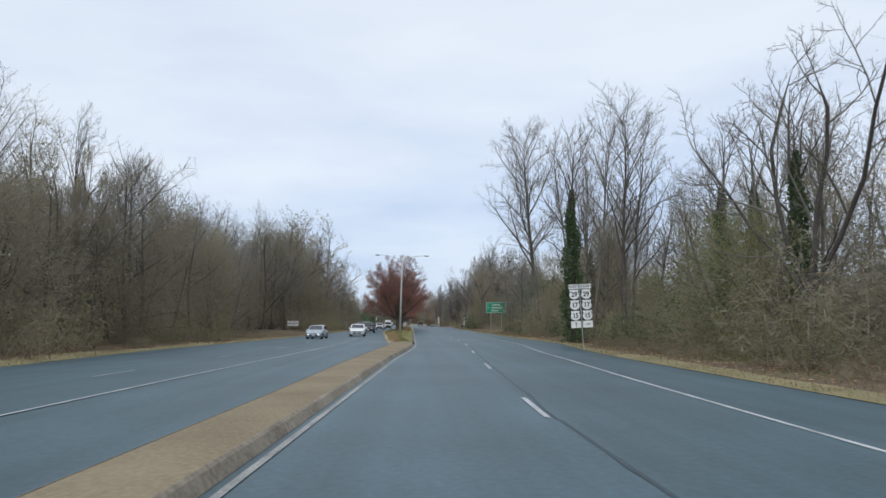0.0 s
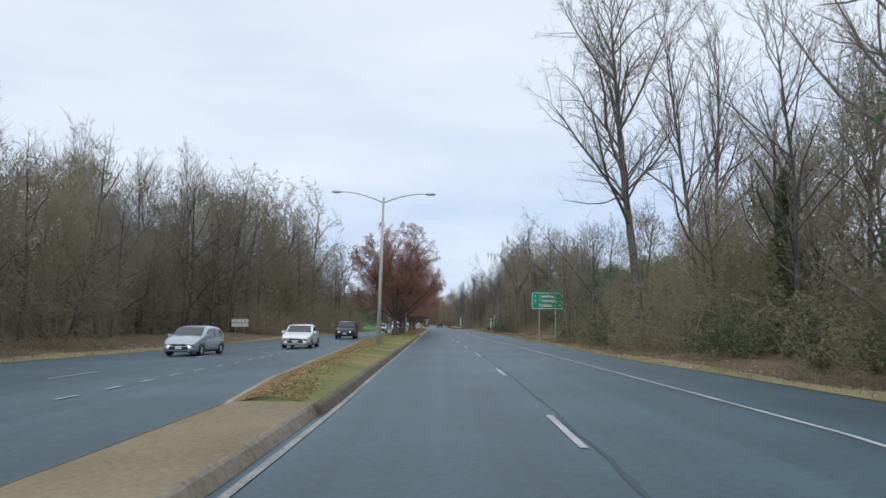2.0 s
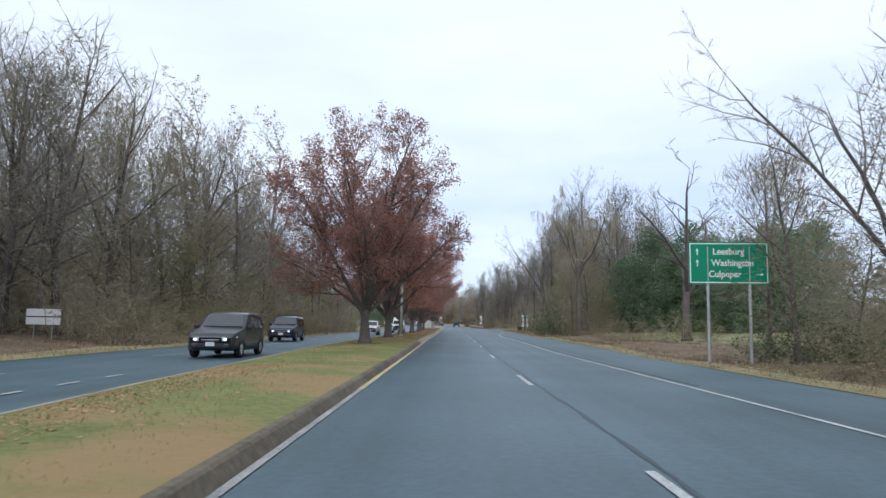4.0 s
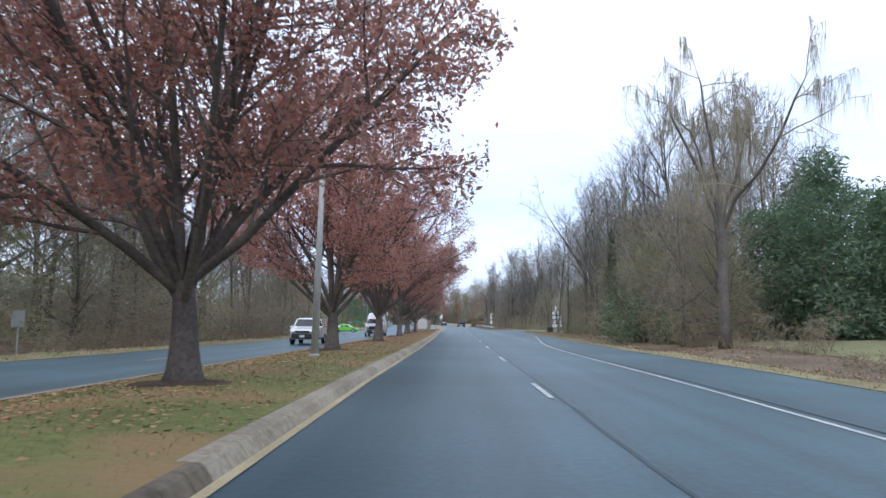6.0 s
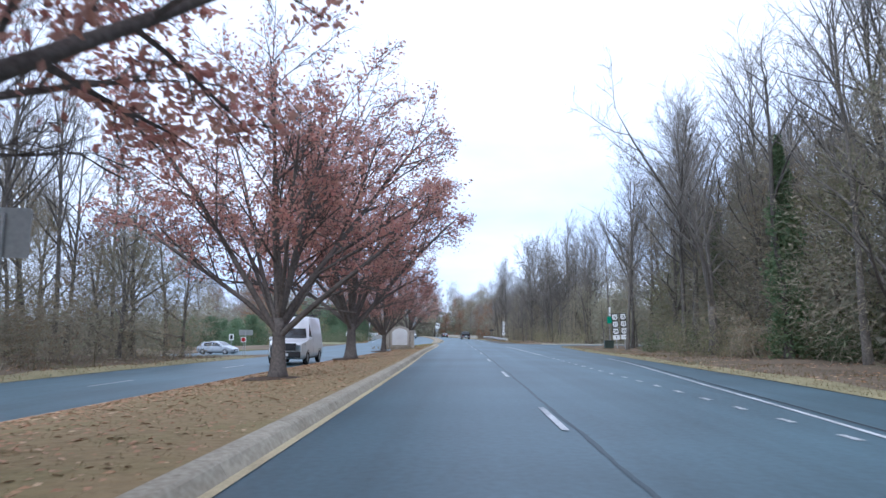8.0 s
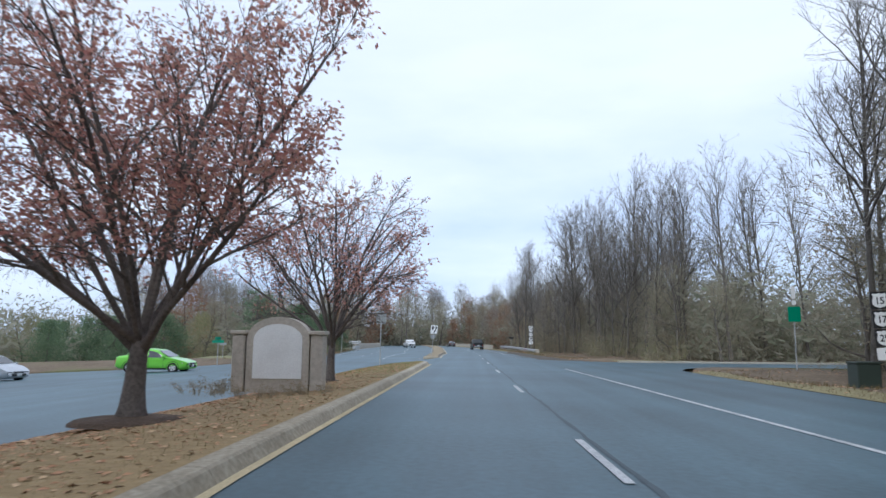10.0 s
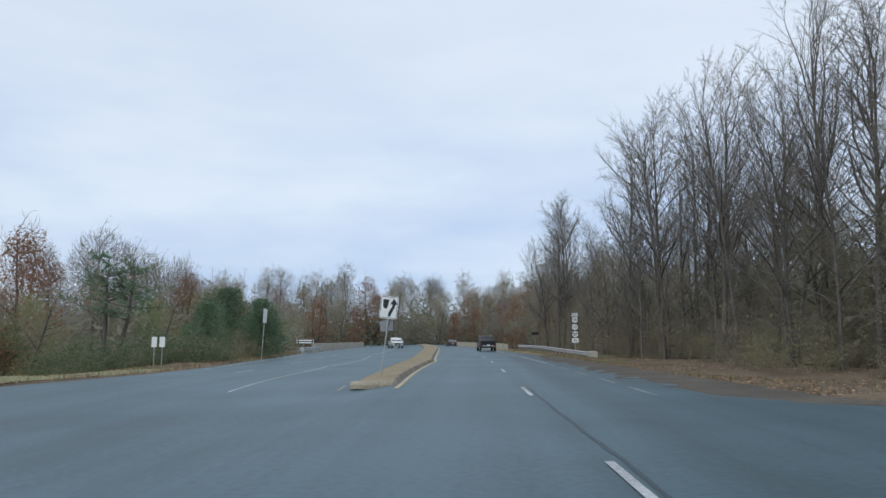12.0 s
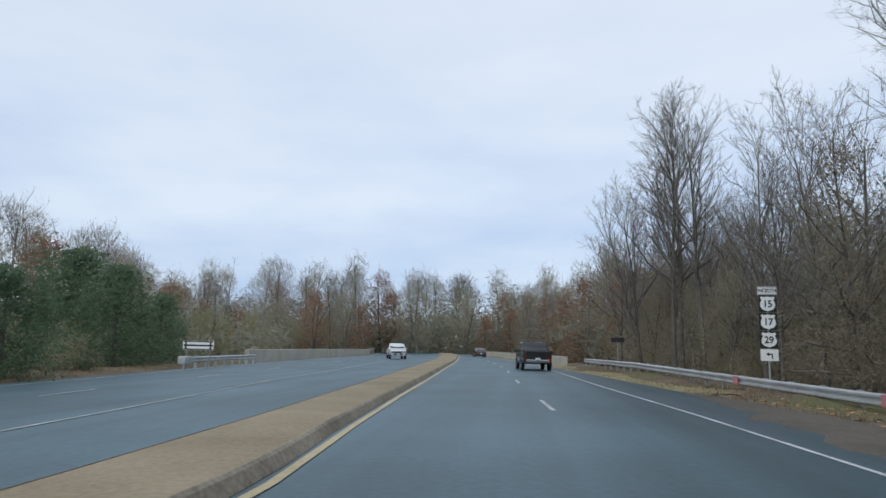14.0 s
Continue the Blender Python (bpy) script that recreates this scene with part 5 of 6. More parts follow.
def plate(s, outline, x, z, t=0.004, y=0.0):
    s.slab(outline, t, Matrix.Translation((x, y, z)))


def arrow(dx, dz, size, bent=False):
    """An arrow outline pointing along dx, dz."""
    pts = [(-0.12, -0.9), (0.12, -0.9), (0.12, 0.15), (0.42, 0.15), (0, 0.95), (-0.42, 0.15), (-0.12, 0.15)]
    if bent:
        pts = [(0.45, -0.9), (0.75, -0.9), (0.75, 0.35), (-0.1, 0.35), (-0.1, 0.7), (-0.85, 0.2), (-0.1, -0.3), (-0.1, 0.05), (0.45, 0.05)]
    a = 0.0 if bent else math.atan2(-dx, dz)
    return [((x * math.cos(a) - z * math.sin(a)) * size, (x * math.sin(a) + z * math.cos(a)) * size) for x, z in pts]


def route_sign(at, columns, label, post_h, lean=0.0, turn=0.0, posts=1, size=1.0, shield=0.325):
    """Route assembly: columns of (heading, numbers, arrow) on a post, boards facing south."""
    ob = thing("route_sign", at, label, "road sign", "route signs", turn=turn)
    ob.matrix_basis = pose(at[0], at[1], at[2], 0, lean, turn) @ Matrix.Scale(size, 4)
    n = len(columns)
    for k in range(posts):
        px = 0 if posts == 1 else (k - 0.5) * 0.72
        part("post", Shape().tube([(px, 0.06, -0.3), (px, 0.06, post_h)], [0.035, 0.035], 8), STEEL, ob)
    for c, (head, nums, arr) in enumerate(columns):
        x = (c - (n - 1) / 2) * 0.74
        z = post_h - 0.17
        def board(w, h, zc, material=SIGN_WHITE):
            return part("panel", Shape().slab([(px + x, pz + zc) for px, pz in rounded(w, h)], 0.02), material, ob)
        if head:
            b = board(0.66, 0.3, z)
            glyphs(head, 0.2, SIGN_BLACK, b, x, z)
            s = Shape()
            for e in (-1, 1):
                s.box(x - 0.31, x + 0.31, -0.004, 0, z + e * 0.13 - 0.008, z + e * 0.13 + 0.008)
            part("border", s, SIGN_BLACK, b)
            z -= 0.47
        else:
            z -= 0.15
        for num in nums:
            b = board(0.61, 0.61, z, SIGN_BLACK)
            s = Shape()
            plate(s, shield_outline(shield), x, z, 0.004, -0.005)
            part("shield", s, SIGN_WHITE, b)
            glyphs(num, 1.23 * shield, SIGN_BLACK, b, x, z - 0.02, -0.011)
            z -= 0.65
        z += 0.1
        if arr:
            b = board(0.61, 0.42, z)
            s = Shape()
            plate(s, arrow(arr[0], arr[1], 0.15, len(arr) > 2), x, z, 0.004, -0.005)
            part("arrow", s, SIGN_BLACK, b)
    return ob


route_sign((9.3, 42.2, ground_z(9.3, 42.2)), [("NORTH", ("29", "17", "15"), (0, 1)), ("SOUTH", ("29", "17", "15"), (1, 0))],
           "paired white route shields with arrows on one steel post", 4.0, -3.0, size=0.98)
route_sign((14.6, 225.0, ground_z(14.6, 225)), [("", ("15", "17", "29"), (0, 1)), ("", ("15", "17", "29"), (1, 0))],
           "paired route shields with dark surrounds on a grassy verge", 3.35, -3.5, -4, 2, shield=0.275)
route_sign((8.1, 303.4, ground_z(8.1, 303.4)), [("NORTH", ("15", "17", "29"), (-1, 0, 1))],
           "single column of route shields behind the guardrail", 3.75, 0, -3, shield=0.285)


def board_sign(name, at, w, h, z0, label, posts=(0.0,), front=SIGN_WHITE, turn=0.0, lean=0.0, draw=None, back=False, post_r=0.03, thick=0.02):
    """A sign board on posts; draw adds its markings."""
    ob = thing(name, at, label, "road sign", "")
    ob.matrix_basis = pose(at[0], at[1], at[2], 0, lean, turn)
    for px in posts:
        part("post", Shape().tube([(px, 0.05 if not back else -0.05, -0.3), (px, 0.05 if not back else -0.05, z0 + h * 0.9)], [post_r, post_r], 6), STEEL, ob)
    b = part("panel", Shape().slab([(x, z + z0 + h / 2) for x, z in rounded(w, h, min(0.05, h * 0.1))], thick), front, ob)
    if draw:
        draw(b, z0 + h / 2)
    return ob


def draw_green(b, zc):
    s = Shape()
    w, h = 2.95, 1.55
    for e in (-1, 1):
        s.box(-w / 2, w / 2, -0.004, 0, zc + e * h / 2 - 0.02, zc + e * h / 2 + 0.02)
        s.box(e * w / 2 - 0.02, e * w / 2 + 0.02, -0.004, 0, zc - h / 2, zc + h / 2)
    part("border", s, SIGN_WHITE, b)
    for k, (x, word) in enumerate(((0.0, "Leesburg"), (0.15, "Washington"), (-0.15, "Culpeper"))):
        glyphs(word, 0.36, SIGN_WHITE, b, x, zc + 0.45 - 0.45 * k)
    for k, (dx, dz) in enumerate(((0, 1), (0, 1), (1, 0))):
        s = Shape()
        plate(s, arrow(dx, dz, 0.15), -1.2 if k < 2 else 1.2, zc + 0.45 - 0.45 * k, 0.004, -0.005)
        part("arrow", s, SIGN_WHITE, b)


board_sign("guide_sign", (11.5, 109.2, ground_z(11.5, 109.2)), 3.1, 1.7, 3.05, "green guide sign with white lettering on two posts", (-0.8, 0.8), SIGN_GREEN, -5, draw=draw_green, post_r=0.06)


def draw_keep(b, zc):
    s = Shape()
    for o, t in ((0.3, 0.008),):
        for e in (-1, 1):
            s.box(-0.29, 0.29, -0.004, 0, zc + e * 0.36 - 0.008, zc + e * 0.36 + 0.008)
            s.box(e * 0.285 - 0.008, e * 0.285 + 0.008, -0.004, 0, zc - 0.36, zc + 0.36)
    part("border", s, SIGN_BLACK, b)
    s = Shape()
    plate(s, [(-0.08, -0.05), (-0.05, 0.0), (-0.03, 0.08), (-0.02, 0.27), (-0.22, 0.27), (-0.21, 0.08), (-0.19, 0.0), (-0.14, -0.05)], 0, zc, 0.004, -0.005)
    part("island_mark", s, SIGN_BLACK, b)
    s = Shape()
    plate(s, [(0.0, -0.31), (0.09, -0.31), (0.1, -0.22), (0.16, -0.1), (0.2, 0.0), (0.21, 0.12), (0.29, 0.12), (0.16, 0.32), (0.03, 0.12), (0.12, 0.12), (0.11, 0.03), (0.05, -0.08), (0.0, -0.2)], 0, zc, 0.004, -0.005)
    part("arrow", s, SIGN_BLACK, b)


ks = board_sign("keep_right_sign", (-4.02, 263.3, 0.15), 0.62, 0.78, 1.93, "white median sign with a curved black arrow on a leaning post", (0.02,), SIGN_WHITE, 0, 6.5, draw_keep)
part("rear_panel", Shape().slab(rounded(0.45, 0.36), 0.015, pose(-0.02, 0.1, 1.68, 0, -14, 8)), SIGN_BACK, ks, "bare aluminium back of a sign")
board_sign("median_sign", (-5.75, 242.2, 0.2), 0.61, 0.76, 2.2, "bare aluminium back of a sign on the median", (0.0,), SIGN_BACK, 3, 0.8, None, True)
board_sign("sign_back", (-6.2, 170.0, 0.0), 0.76, 0.72, 2.4, "bare aluminium back of a sign on a tall median post", (0.0,), SIGN_BACK, 4, 0.6, None, True)
board_sign("sign_back", (-18.3, 169.6, ground_z(-18.3, 169.6)), 0.5, 0.55, 1.45, "pale back of a small sign", (0.0,), SIGN_BACK, 8, back=True)


def draw_bars(b, zc):
    s = Shape()
    s.box(-0.95, 0.95, -0.005, 0, zc - 0.26, zc - 0.2)
    s.box(-0.95, 0.95, -0.005, 0, zc - 0.05, zc + 0.05)
    for e in (-1, 1):
        s.box(e * 0.8 - 0.05, e * 0.8 + 0.05, -0.006, 0, zc - 0.26, zc + 0.26)
    s.box(-0.95, 0.95, -0.005, 0, zc + 0.2, zc + 0.26)
    part("stripe", s, SIGN_BLACK, b)


board_sign("barrier_board", (-20.6, 319, ground_z(-20.6, 319)), 2.0, 0.55, 1.25, "white board with dark stripes on two posts", (-0.75, 0.75), SIGN_WHITE, 0, draw=draw_bars)
board_sign("twin_board", (-21.7, 118.8, ground_z(-21.7, 118.8)), 1.9, 0.85, 0.75, "two pale boards on posts at the edge of the woods", (-0.5, 0.5), SIGN_WHITE, 0, draw=lambda b, z: part("gap", Shape().box(-0.95, 0.95, -0.006, 0, z - 0.03, z + 0.03), SIGN_BLACK, b))
board_sign("edge_on_sign", (-18.4, 296, ground_z(-18.4, 296)), 0.6, 1.15, 3.0, "white sign seen edge-on on a leaning post", (0.0,), SIGN_WHITE, 78, 5)
gs = board_sign("street_name_sign", (15.7, 235.3, ground_z(15.7, 235.3)), 0.62, 0.75, 2.3, "small green sign on a slim post", (0.0,), SIGN_GREEN, 0)
part("marker_plate", Shape().slab(rounded(0.2, 0.62, 0.05), 0.015, Matrix.Translation((0, 0.0, 3.75))), SIGN_WHITE, gs, "slim white marker plate")
part("marker_plate", Shape().slab(rounded(0.2, 0.22, 0.03), 0.015, Matrix.Translation((0, 0.0, 3.25))), SIGN_WHITE, gs, "small white marker plate")
part("post_top", Shape().tube([(0, 0.05, 2.9), (0, 0.05, 4.0)], [0.028, 0.028], 6), STEEL, gs)
board_sign("small_brown_sign", (6.6, 330, ground_z(6.6, 330)), 0.95, 0.35, 2.0, "small dark board on a post", (0.0,), SIGN_BLACK, 0)


board_sign("sign_back", (-19.5, 223.2, ground_z(-19.5, 223.2)), 1.25, 0.5, 1.75, "wide grey back of a sign on the side street corner", (0.0,), SIGN_BACK, 4, back=True)
dne = board_sign("entry_sign", (-19.6, 222.9, ground_z(-19.6, 222.9)), 0.45, 0.45, 1.15, "small red and white traffic sign on the corner", (0.0,), SIGN_WHITE, 4)
part("red_disc", Shape().slab([(0.19 * math.cos(2 * math.pi * i / 20), 1.375 + 0.19 * math.sin(2 * math.pi * i / 20)) for i in range(20)], 0.004, Matrix.Translation((0, -0.005, 0))), SIGN_RED, dne)
board_sign("corner_sign", (-23.2, 230.3, left_z(-23.2, 226.5)), 0.45, 0.6, 1.5, "narrow white sign with dark markings on a post", (0.0,), SIGN_WHITE, 4, draw=lambda b, z: part("marking", Shape().box(-0.12, 0.12, -0.006, 0, z - 0.2, z + 0.2), SIGN_BLACK, b))
st = board_sign("street_sign", (-19.2, 251.6, ground_z(-19.2, 251.6)), 0.9, 0.22, 1.75, "green crossed street name blades on a post", (0.0,), SIGN_GREEN, 0)
part("blade", Shape().slab([(x, z + 2.1) for x, z in rounded(0.85, 0.2, 0.02)], 0.02, pose(0, 0, 0, 0, 0, 80)), SIGN_GREEN, st)
for dx in (-0.24, 0.24):
    board_sign("marker_panel", (-19.7 + dx, 280.0, ground_z(-19.7, 280)), 0.33, 0.62, 1.15, "slim white marker panel on a post by the kerb", (0.0,), SIGN_WHITE, 0)
board_sign("low_board", (-21.8, 259.8, ground_z(-21.8, 259.8)), 0.6, 0.22, 1.1, "small grey board on a low post", (0.0,), SIGN_BACK, 0)
board_sign("small_sign", (-15.5, 145.8, ground_z(-15.5, 145.8)), 0.5, 0.6, 1.0, "small pale sign at the road edge", (0.0,), SIGN_BACK, 0)

# ---- street lamps ----
def street_lamp(at, height, arm, turn=0.0, lean=0.0):
    ob = thing("street_lamp", at, "tall grey street lamp with two curved arms on the median", "street lamp", "street lamps")
    ob.matrix_basis = pose(at[0], at[1], at[2], 0, lean, turn)
    part("pole", Shape().tube([(0, 0, 0), (0, 0, height * 0.5), (0, 0, height)], [0.125, 0.095, 0.065], 12), POLE_GREY, ob, smooth=True)
    part("base", Shape().box(-0.15, 0.15, -0.15, 0.15, -0.05, 0.08, 0.02), POLE_GREY, ob)
    for e in (-1, 1):
        pts = [(e * arm * u, 0, height - 0.35 + 0.62 * math.sin(u * 1.75) ** 0.9) for u in (0.0, 0.2, 0.4, 0.6, 0.8, 0.93)]
        a = part("arm", Shape().tube(pts, [0.04, 0.038, 0.035, 0.032, 0.03, 0.03], 8), POLE_GREY, ob, smooth=True)
        s = Shape()
        x, z = pts[-1][0], pts[-1][2]
        rows = []
        for u, w, h in ((0, 0.05, 0.05), (0.12, 0.11, 0.09), (0.35, 0.14, 0.1), (0.52, 0.11, 0.08), (0.6, 0.03, 0.03)):
            rows.append([(x + e * u, w * math.cos(2 * math.pi * i / 10), z - 0.02 + h * math.sin(2 * math.pi * i / 10) * (1 if i < 5 else 0.7)) for i in range(10)])
        s.loft(rows, True)
        s.f += [tuple(range(10)), tuple(range(40, 50))]
        part("lamp_head", s, STEEL, a, smooth=True)
    return ob


street_lamp((-2.72, 81.5, 0.15), 8.95, 2.75, 0, 0.9)
street_lamp((-4.3, 143.7, 0.2), 9.0, 2.75, 0, 0.6)


# ---- guardrails and parapets ----
def guardrail(name, f, y0, y1, side, label, end_flare=0.0, z=0.0):
    """W-beam on posts; side is the way its face looks (-1: towards -x)."""
    ob = thing(name, (0, 0, 0), label, "guardrail", "guardrails")
    zf = z if callable(z) else (lambda y: z)
    prof = [(0.0, 0.38), (0.07, 0.43), (0.07, 0.48), (0.0, 0.53), (0.0, 0.57), (0.07, 0.62), (0.07, 0.67), (0.0, 0.72)]
    ys = np.arange(y0, y1 + 0.01, 1.9)
    k = 0
    while k < len(ys) - 1:
        rows = []
        for y in ys[k:k + 3]:
            rows.append([(f(float(y)) + side * o, float(y), zf(float(y)) + h) for o, h in prof])
        s = Shape().loft(rows)
        back = [[(x - side * 0.012, y, h) for x, y, h in r] for r in rows]
        s.loft(back)
        part("beam", s, STEEL, ob, smooth=False)
        k += 2
    for y in ys:
        x = f(float(y)) - side * 0.15
        part("post", Shape().box(x - 0.07, x + 0.07, float(y) - 0.08, float(y) + 0.08, zf(float(y)) - 0.4, zf(float(y)) + 0.74), STEEL, ob)
    return ob


gr = line((290, 8.35), (296, 8.15), (306, 7.3), (340, 4.6))
low_end = line((290, -0.3), (297, -0.28), (320, 0.0), (340, 0.0))
rail = guardrail("guardrail_east", gr, 295.2, 337, -1, "galvanised guardrail with reddish marked joints beside the verge", z=low_end)
part("end_terminal", Shape().box(8.0, 8.4, 293.2, 295.4, 0.02, 0.5, 0.04), CONCRETE, rail, "grey box-shaped end terminal")
RED_MARK = plain("red_marking", (0.55, 0.2, 0.2), 0.6)
for y in (295.5, 304.8):
    part("joint_mark", Shape().box(gr(y) - 0.11, gr(y) - 0.085, y - 0.25, y + 0.25, 0.4 + low_end(y), 0.7 + low_end(y)), RED_MARK, rail, "faded red paint patch")
gl = line((310, -19.6), (330, -21.6), (336, -22.3))
railw = guardrail("guardrail_west", gl, 317, 333, 1, "galvanised guardrail leading to a bridge parapet", z=-0.25)
part("end_shoe", Shape().box(-20.5, -20.0, 316.2, 317.2, 0.05, 0.5, 0.04), STEEL, railw)
for nm, f, y0, y1 in (("parapet_west", lambda y: LED(y) - 0.4, 333, 470), ("parapet_east", lambda y: EDG(y) + 1.4, 336, 470)):
    rows = []
    for y in np.arange(y0, y1, 4.0):
        x = f(float(y))
        rows.append([(x - 0.2, float(y), -0.5), (x - 0.2, float(y), 0.82), (x - 0.17, float(y), 0.85), (x + 0.17, float(y), 0.85), (x + 0.2, float(y), 0.82), (x + 0.2, float(y), -0.5)])
    s = Shape().loft(rows)
    s.f.append(tuple(range(6)))
    structure(nm, s, CONCRETE, "pale concrete bridge parapet")

# brick entrance monument on the median
MASON = mat("pale_masonry", (0.42, 0.38, 0.32), (0.58, 0.53, 0.46), 0.9, (0.8, 12), 0.3)
mon = thing("entrance_monument", (-5.0, 217.6, 0.05), "arched pale masonry entrance monument among shrubs on the median", "monument")
arch = [(-0.8, 0), (0.8, 0), (0.8, 1.35)] + [(0.8 * math.cos(radians(a)), 1.35 + 0.55 * math.sin(radians(a))) for a in range(15, 180, 15)] + [(-0.8, 1.35)]
part("wall", Shape().slab(arch, 0.4), MASON, mon)
part("panel", Shape().slab([(x * 0.78, z * 0.72 + 0.35) for x, z in arch], 0.03, Matrix.Translation((0, -0.028, 0))), SIGN_WHITE, mon, "smooth pale inscription panel")
for e in (-1, 1):
    p = part("pillar", Shape().box(e * 1.0 - 0.16, e * 1.0 + 0.16, -0.05, 0.42, 0, 1.45, 0.03), MASON, mon)
    part("cap", Shape().box(e * 1.0 - 0.21, e * 1.0 + 0.21, -0.1, 0.47, 1.45, 1.55, 0.02), MASON, p)
for x, y, sz in [(-6.5, 216.8, 0.35), (-3.9, 216.6, 0.3), (-5.6, 216.0, 0.22), (-4.6, 216.0, 0.22)]:
    plant("low", x, y, x * 50, sz, 1.0, 0.15)
cab = thing("utility_box", (13.5, 225.3, ground_z(13.5, 225.3)), "dark green utility box on the verge", "utility box")
part("body", Shape().box(-0.4, 0.4, -0.35, 0.35, -0.1, 0.85, 0.03), plain("box_green", (0.03, 0.045, 0.035), 0.6), cab)
part("lid", Shape().box(-0.43, 0.43, -0.38, 0.38, 0.85, 0.92, 0.02), plain("lid_green", (0.035, 0.05, 0.04), 0.6), cab)


# ---- vehicles ----
TYRE = plain("tyre_rubber", (0.018, 0.018, 0.019), 0.85, bump=0.2)
RIM = plain("wheel_alloy", (0.6, 0.61, 0.62), 0.4, 0.35)
GLASS = plain("tinted_glass", (0.02, 0.026, 0.03), 0.08, 0, 0.9, 0.3)
TRIM = plain("black_trim", (0.02, 0.02, 0.022), 0.5)
CHROME = plain("chrome", (0.5, 0.51, 0.52), 0.22, 0.9)
HEADLIGHT = shine("lit_headlight", (0.95, 0.95, 0.92), 1.6)
LENS = plain("lamp_lens", (0.55, 0.57, 0.6), 0.15, 0.2)
TAIL = plain("red_lens", (0.35, 0.01, 0.012), 0.2)
PLATE = plain("number_plate", (0.6, 0.62, 0.64), 0.5)


def vehicle(name, at, turn, label, paint_c, L, W, prof, cabin, belt, wheels, wr=0.33, lights=False, metal=0.3, rack=False, bed=None, bumper=None, glazed=None, big_grille=False, headboard=0.0):
    """A car: prof gives (u, top height, underside) along its length from nose to tail; cabin (u0 cowl, u1 roof front, u2 roof rear, u3 deck)."""
    ob = thing(name, at, label, "vehicle", "vehicles", turn=turn)
    body_m = plain(name + "_paint", paint_c, 0.3, metal, 0.5, 0.6)
    us = [p[0] for p in prof]
    half = W / 2
    zt, zb = (lambda u: float(np.interp(u, us, [p[1] for p in prof]))), (lambda u: float(np.interp(u, us, [p[2] for p in prof])))
    rows = []
    stops = sorted(set(us) | {0.01, 0.03, 0.97, 0.99} | set(np.linspace(0, 1, 25).round(3)))

    def section(u):
        x = (0.5 - u) * L
        end = min(1.0, 0.80 + 2.6 * math.sqrt(min(u, 1 - u) * 0.06 + 1e-6))
        w, top, low = half * end, zt(u), zb(u)
        bl = min(belt, top)
        inset = 0.30 * max(0.0, top - belt)
        wt = w - inset * 0.62 - 0.05
        return x, w, top, low, bl, wt

    for u in stops:
        x, w, top, low, bl, wt = section(u)
        hs = [(0, low), (w * 0.82, low), (w * 0.97, low + 0.08), (w, low + 0.28), (w, (low + bl) * 0.5 + 0.1), (w * 0.985, bl - 0.03), (wt + 0.04, max(bl, top - 0.06)), (wt - 0.06, top), (0, top + 0.015)]
        rows.append([(x, y, z) for y, z in hs] + [(x, -y, z) for y, z in hs[-2:0:-1]])
    s = Shape().loft(rows, True)
    n = len(rows[0])
    s.f += [tuple(range(n)), tuple(range((len(rows) - 1) * n, len(rows) * n))]
    body = part("body", s, body_m, ob, smooth=True)
    u0, u1, u2, u3 = cabin
    for e in (-1, 1):
        g0, g1 = glazed or (u0 + (u1 - u0) * 0.5, u2 + (u3 - u2) * 0.4)
        cuts = np.linspace(g0, g1, 2 if glazed else (4 if L > 4.5 and bed is None else 3))
        for a, b in zip(cuts[:-1], cuts[1:]):
            rr = []
            for u in np.linspace(a + 0.008, b - 0.008, 4):
                x, w, top, low, bl, wt = section(float(u))
                lo, hi = (w * 0.985, bl + 0.01), (wt + 0.04, max(bl + 0.02, top - 0.11))
                rr.append([(x, e * (lo[0] + 0.012), lo[1]), (x, e * (hi[0] + 0.012), hi[1])])
            part("side_window", Shape().loft(rr), GLASS, body)
        x, w, top, low, bl, wt = section(u0 + (u1 - u0) * 0.35)
        m = part("mirror", Shape().box(x - 0.1, x + 0.08, min(e * w, e * (w + 0.2)), max(e * w, e * (w + 0.2)), bl - 0.02, bl + 0.14, 0.03), body_m, body)
        # sill, door seams and handles
        sill = [(float(u), section(float(u))) for u in np.linspace(wheels[0] + 0.09, wheels[1] - 0.09, 4)]
        part("sill_trim", Shape().loft([[(q[0], e * (q[1] * 0.97 + 0.006), q[3] + 0.01), (q[0], e * (q[1] * 0.985 + 0.008), q[3] + 0.1)] for _, q in sill]), TRIM, body)
        seams = (u0 + 0.07, u1 + 0.14) if bed or glazed else (u0 + 0.07, (u1 + u2) / 2 - 0.02, u2 - 0.02)
        for u in seams:
            q0, q1 = section(u - 0.0015), section(u + 0.0015)
            part("door_seam", Shape().loft([[(q[0], e * (q[1] + 0.003), q[3] + 0.16), (q[0], e * (q[1] + 0.004), (q[3] + q[4]) * 0.5 + 0.1), (q[0], e * (q[1] * 0.985 + 0.004), q[4] - 0.03)] for q in (q0, q1)]), TRIM, body)
        for u in seams[1:]:
            q = section(u - 0.03)
            y0, y1 = sorted((e * q[1] * 0.985, e * (q[1] + 0.025)))
            part("door_handle", Shape().box(q[0] - 0.07, q[0] + 0.07, y0, y1, q[4] - 0.13, q[4] - 0.095, 0.008), TRIM if bed else body_m, body)
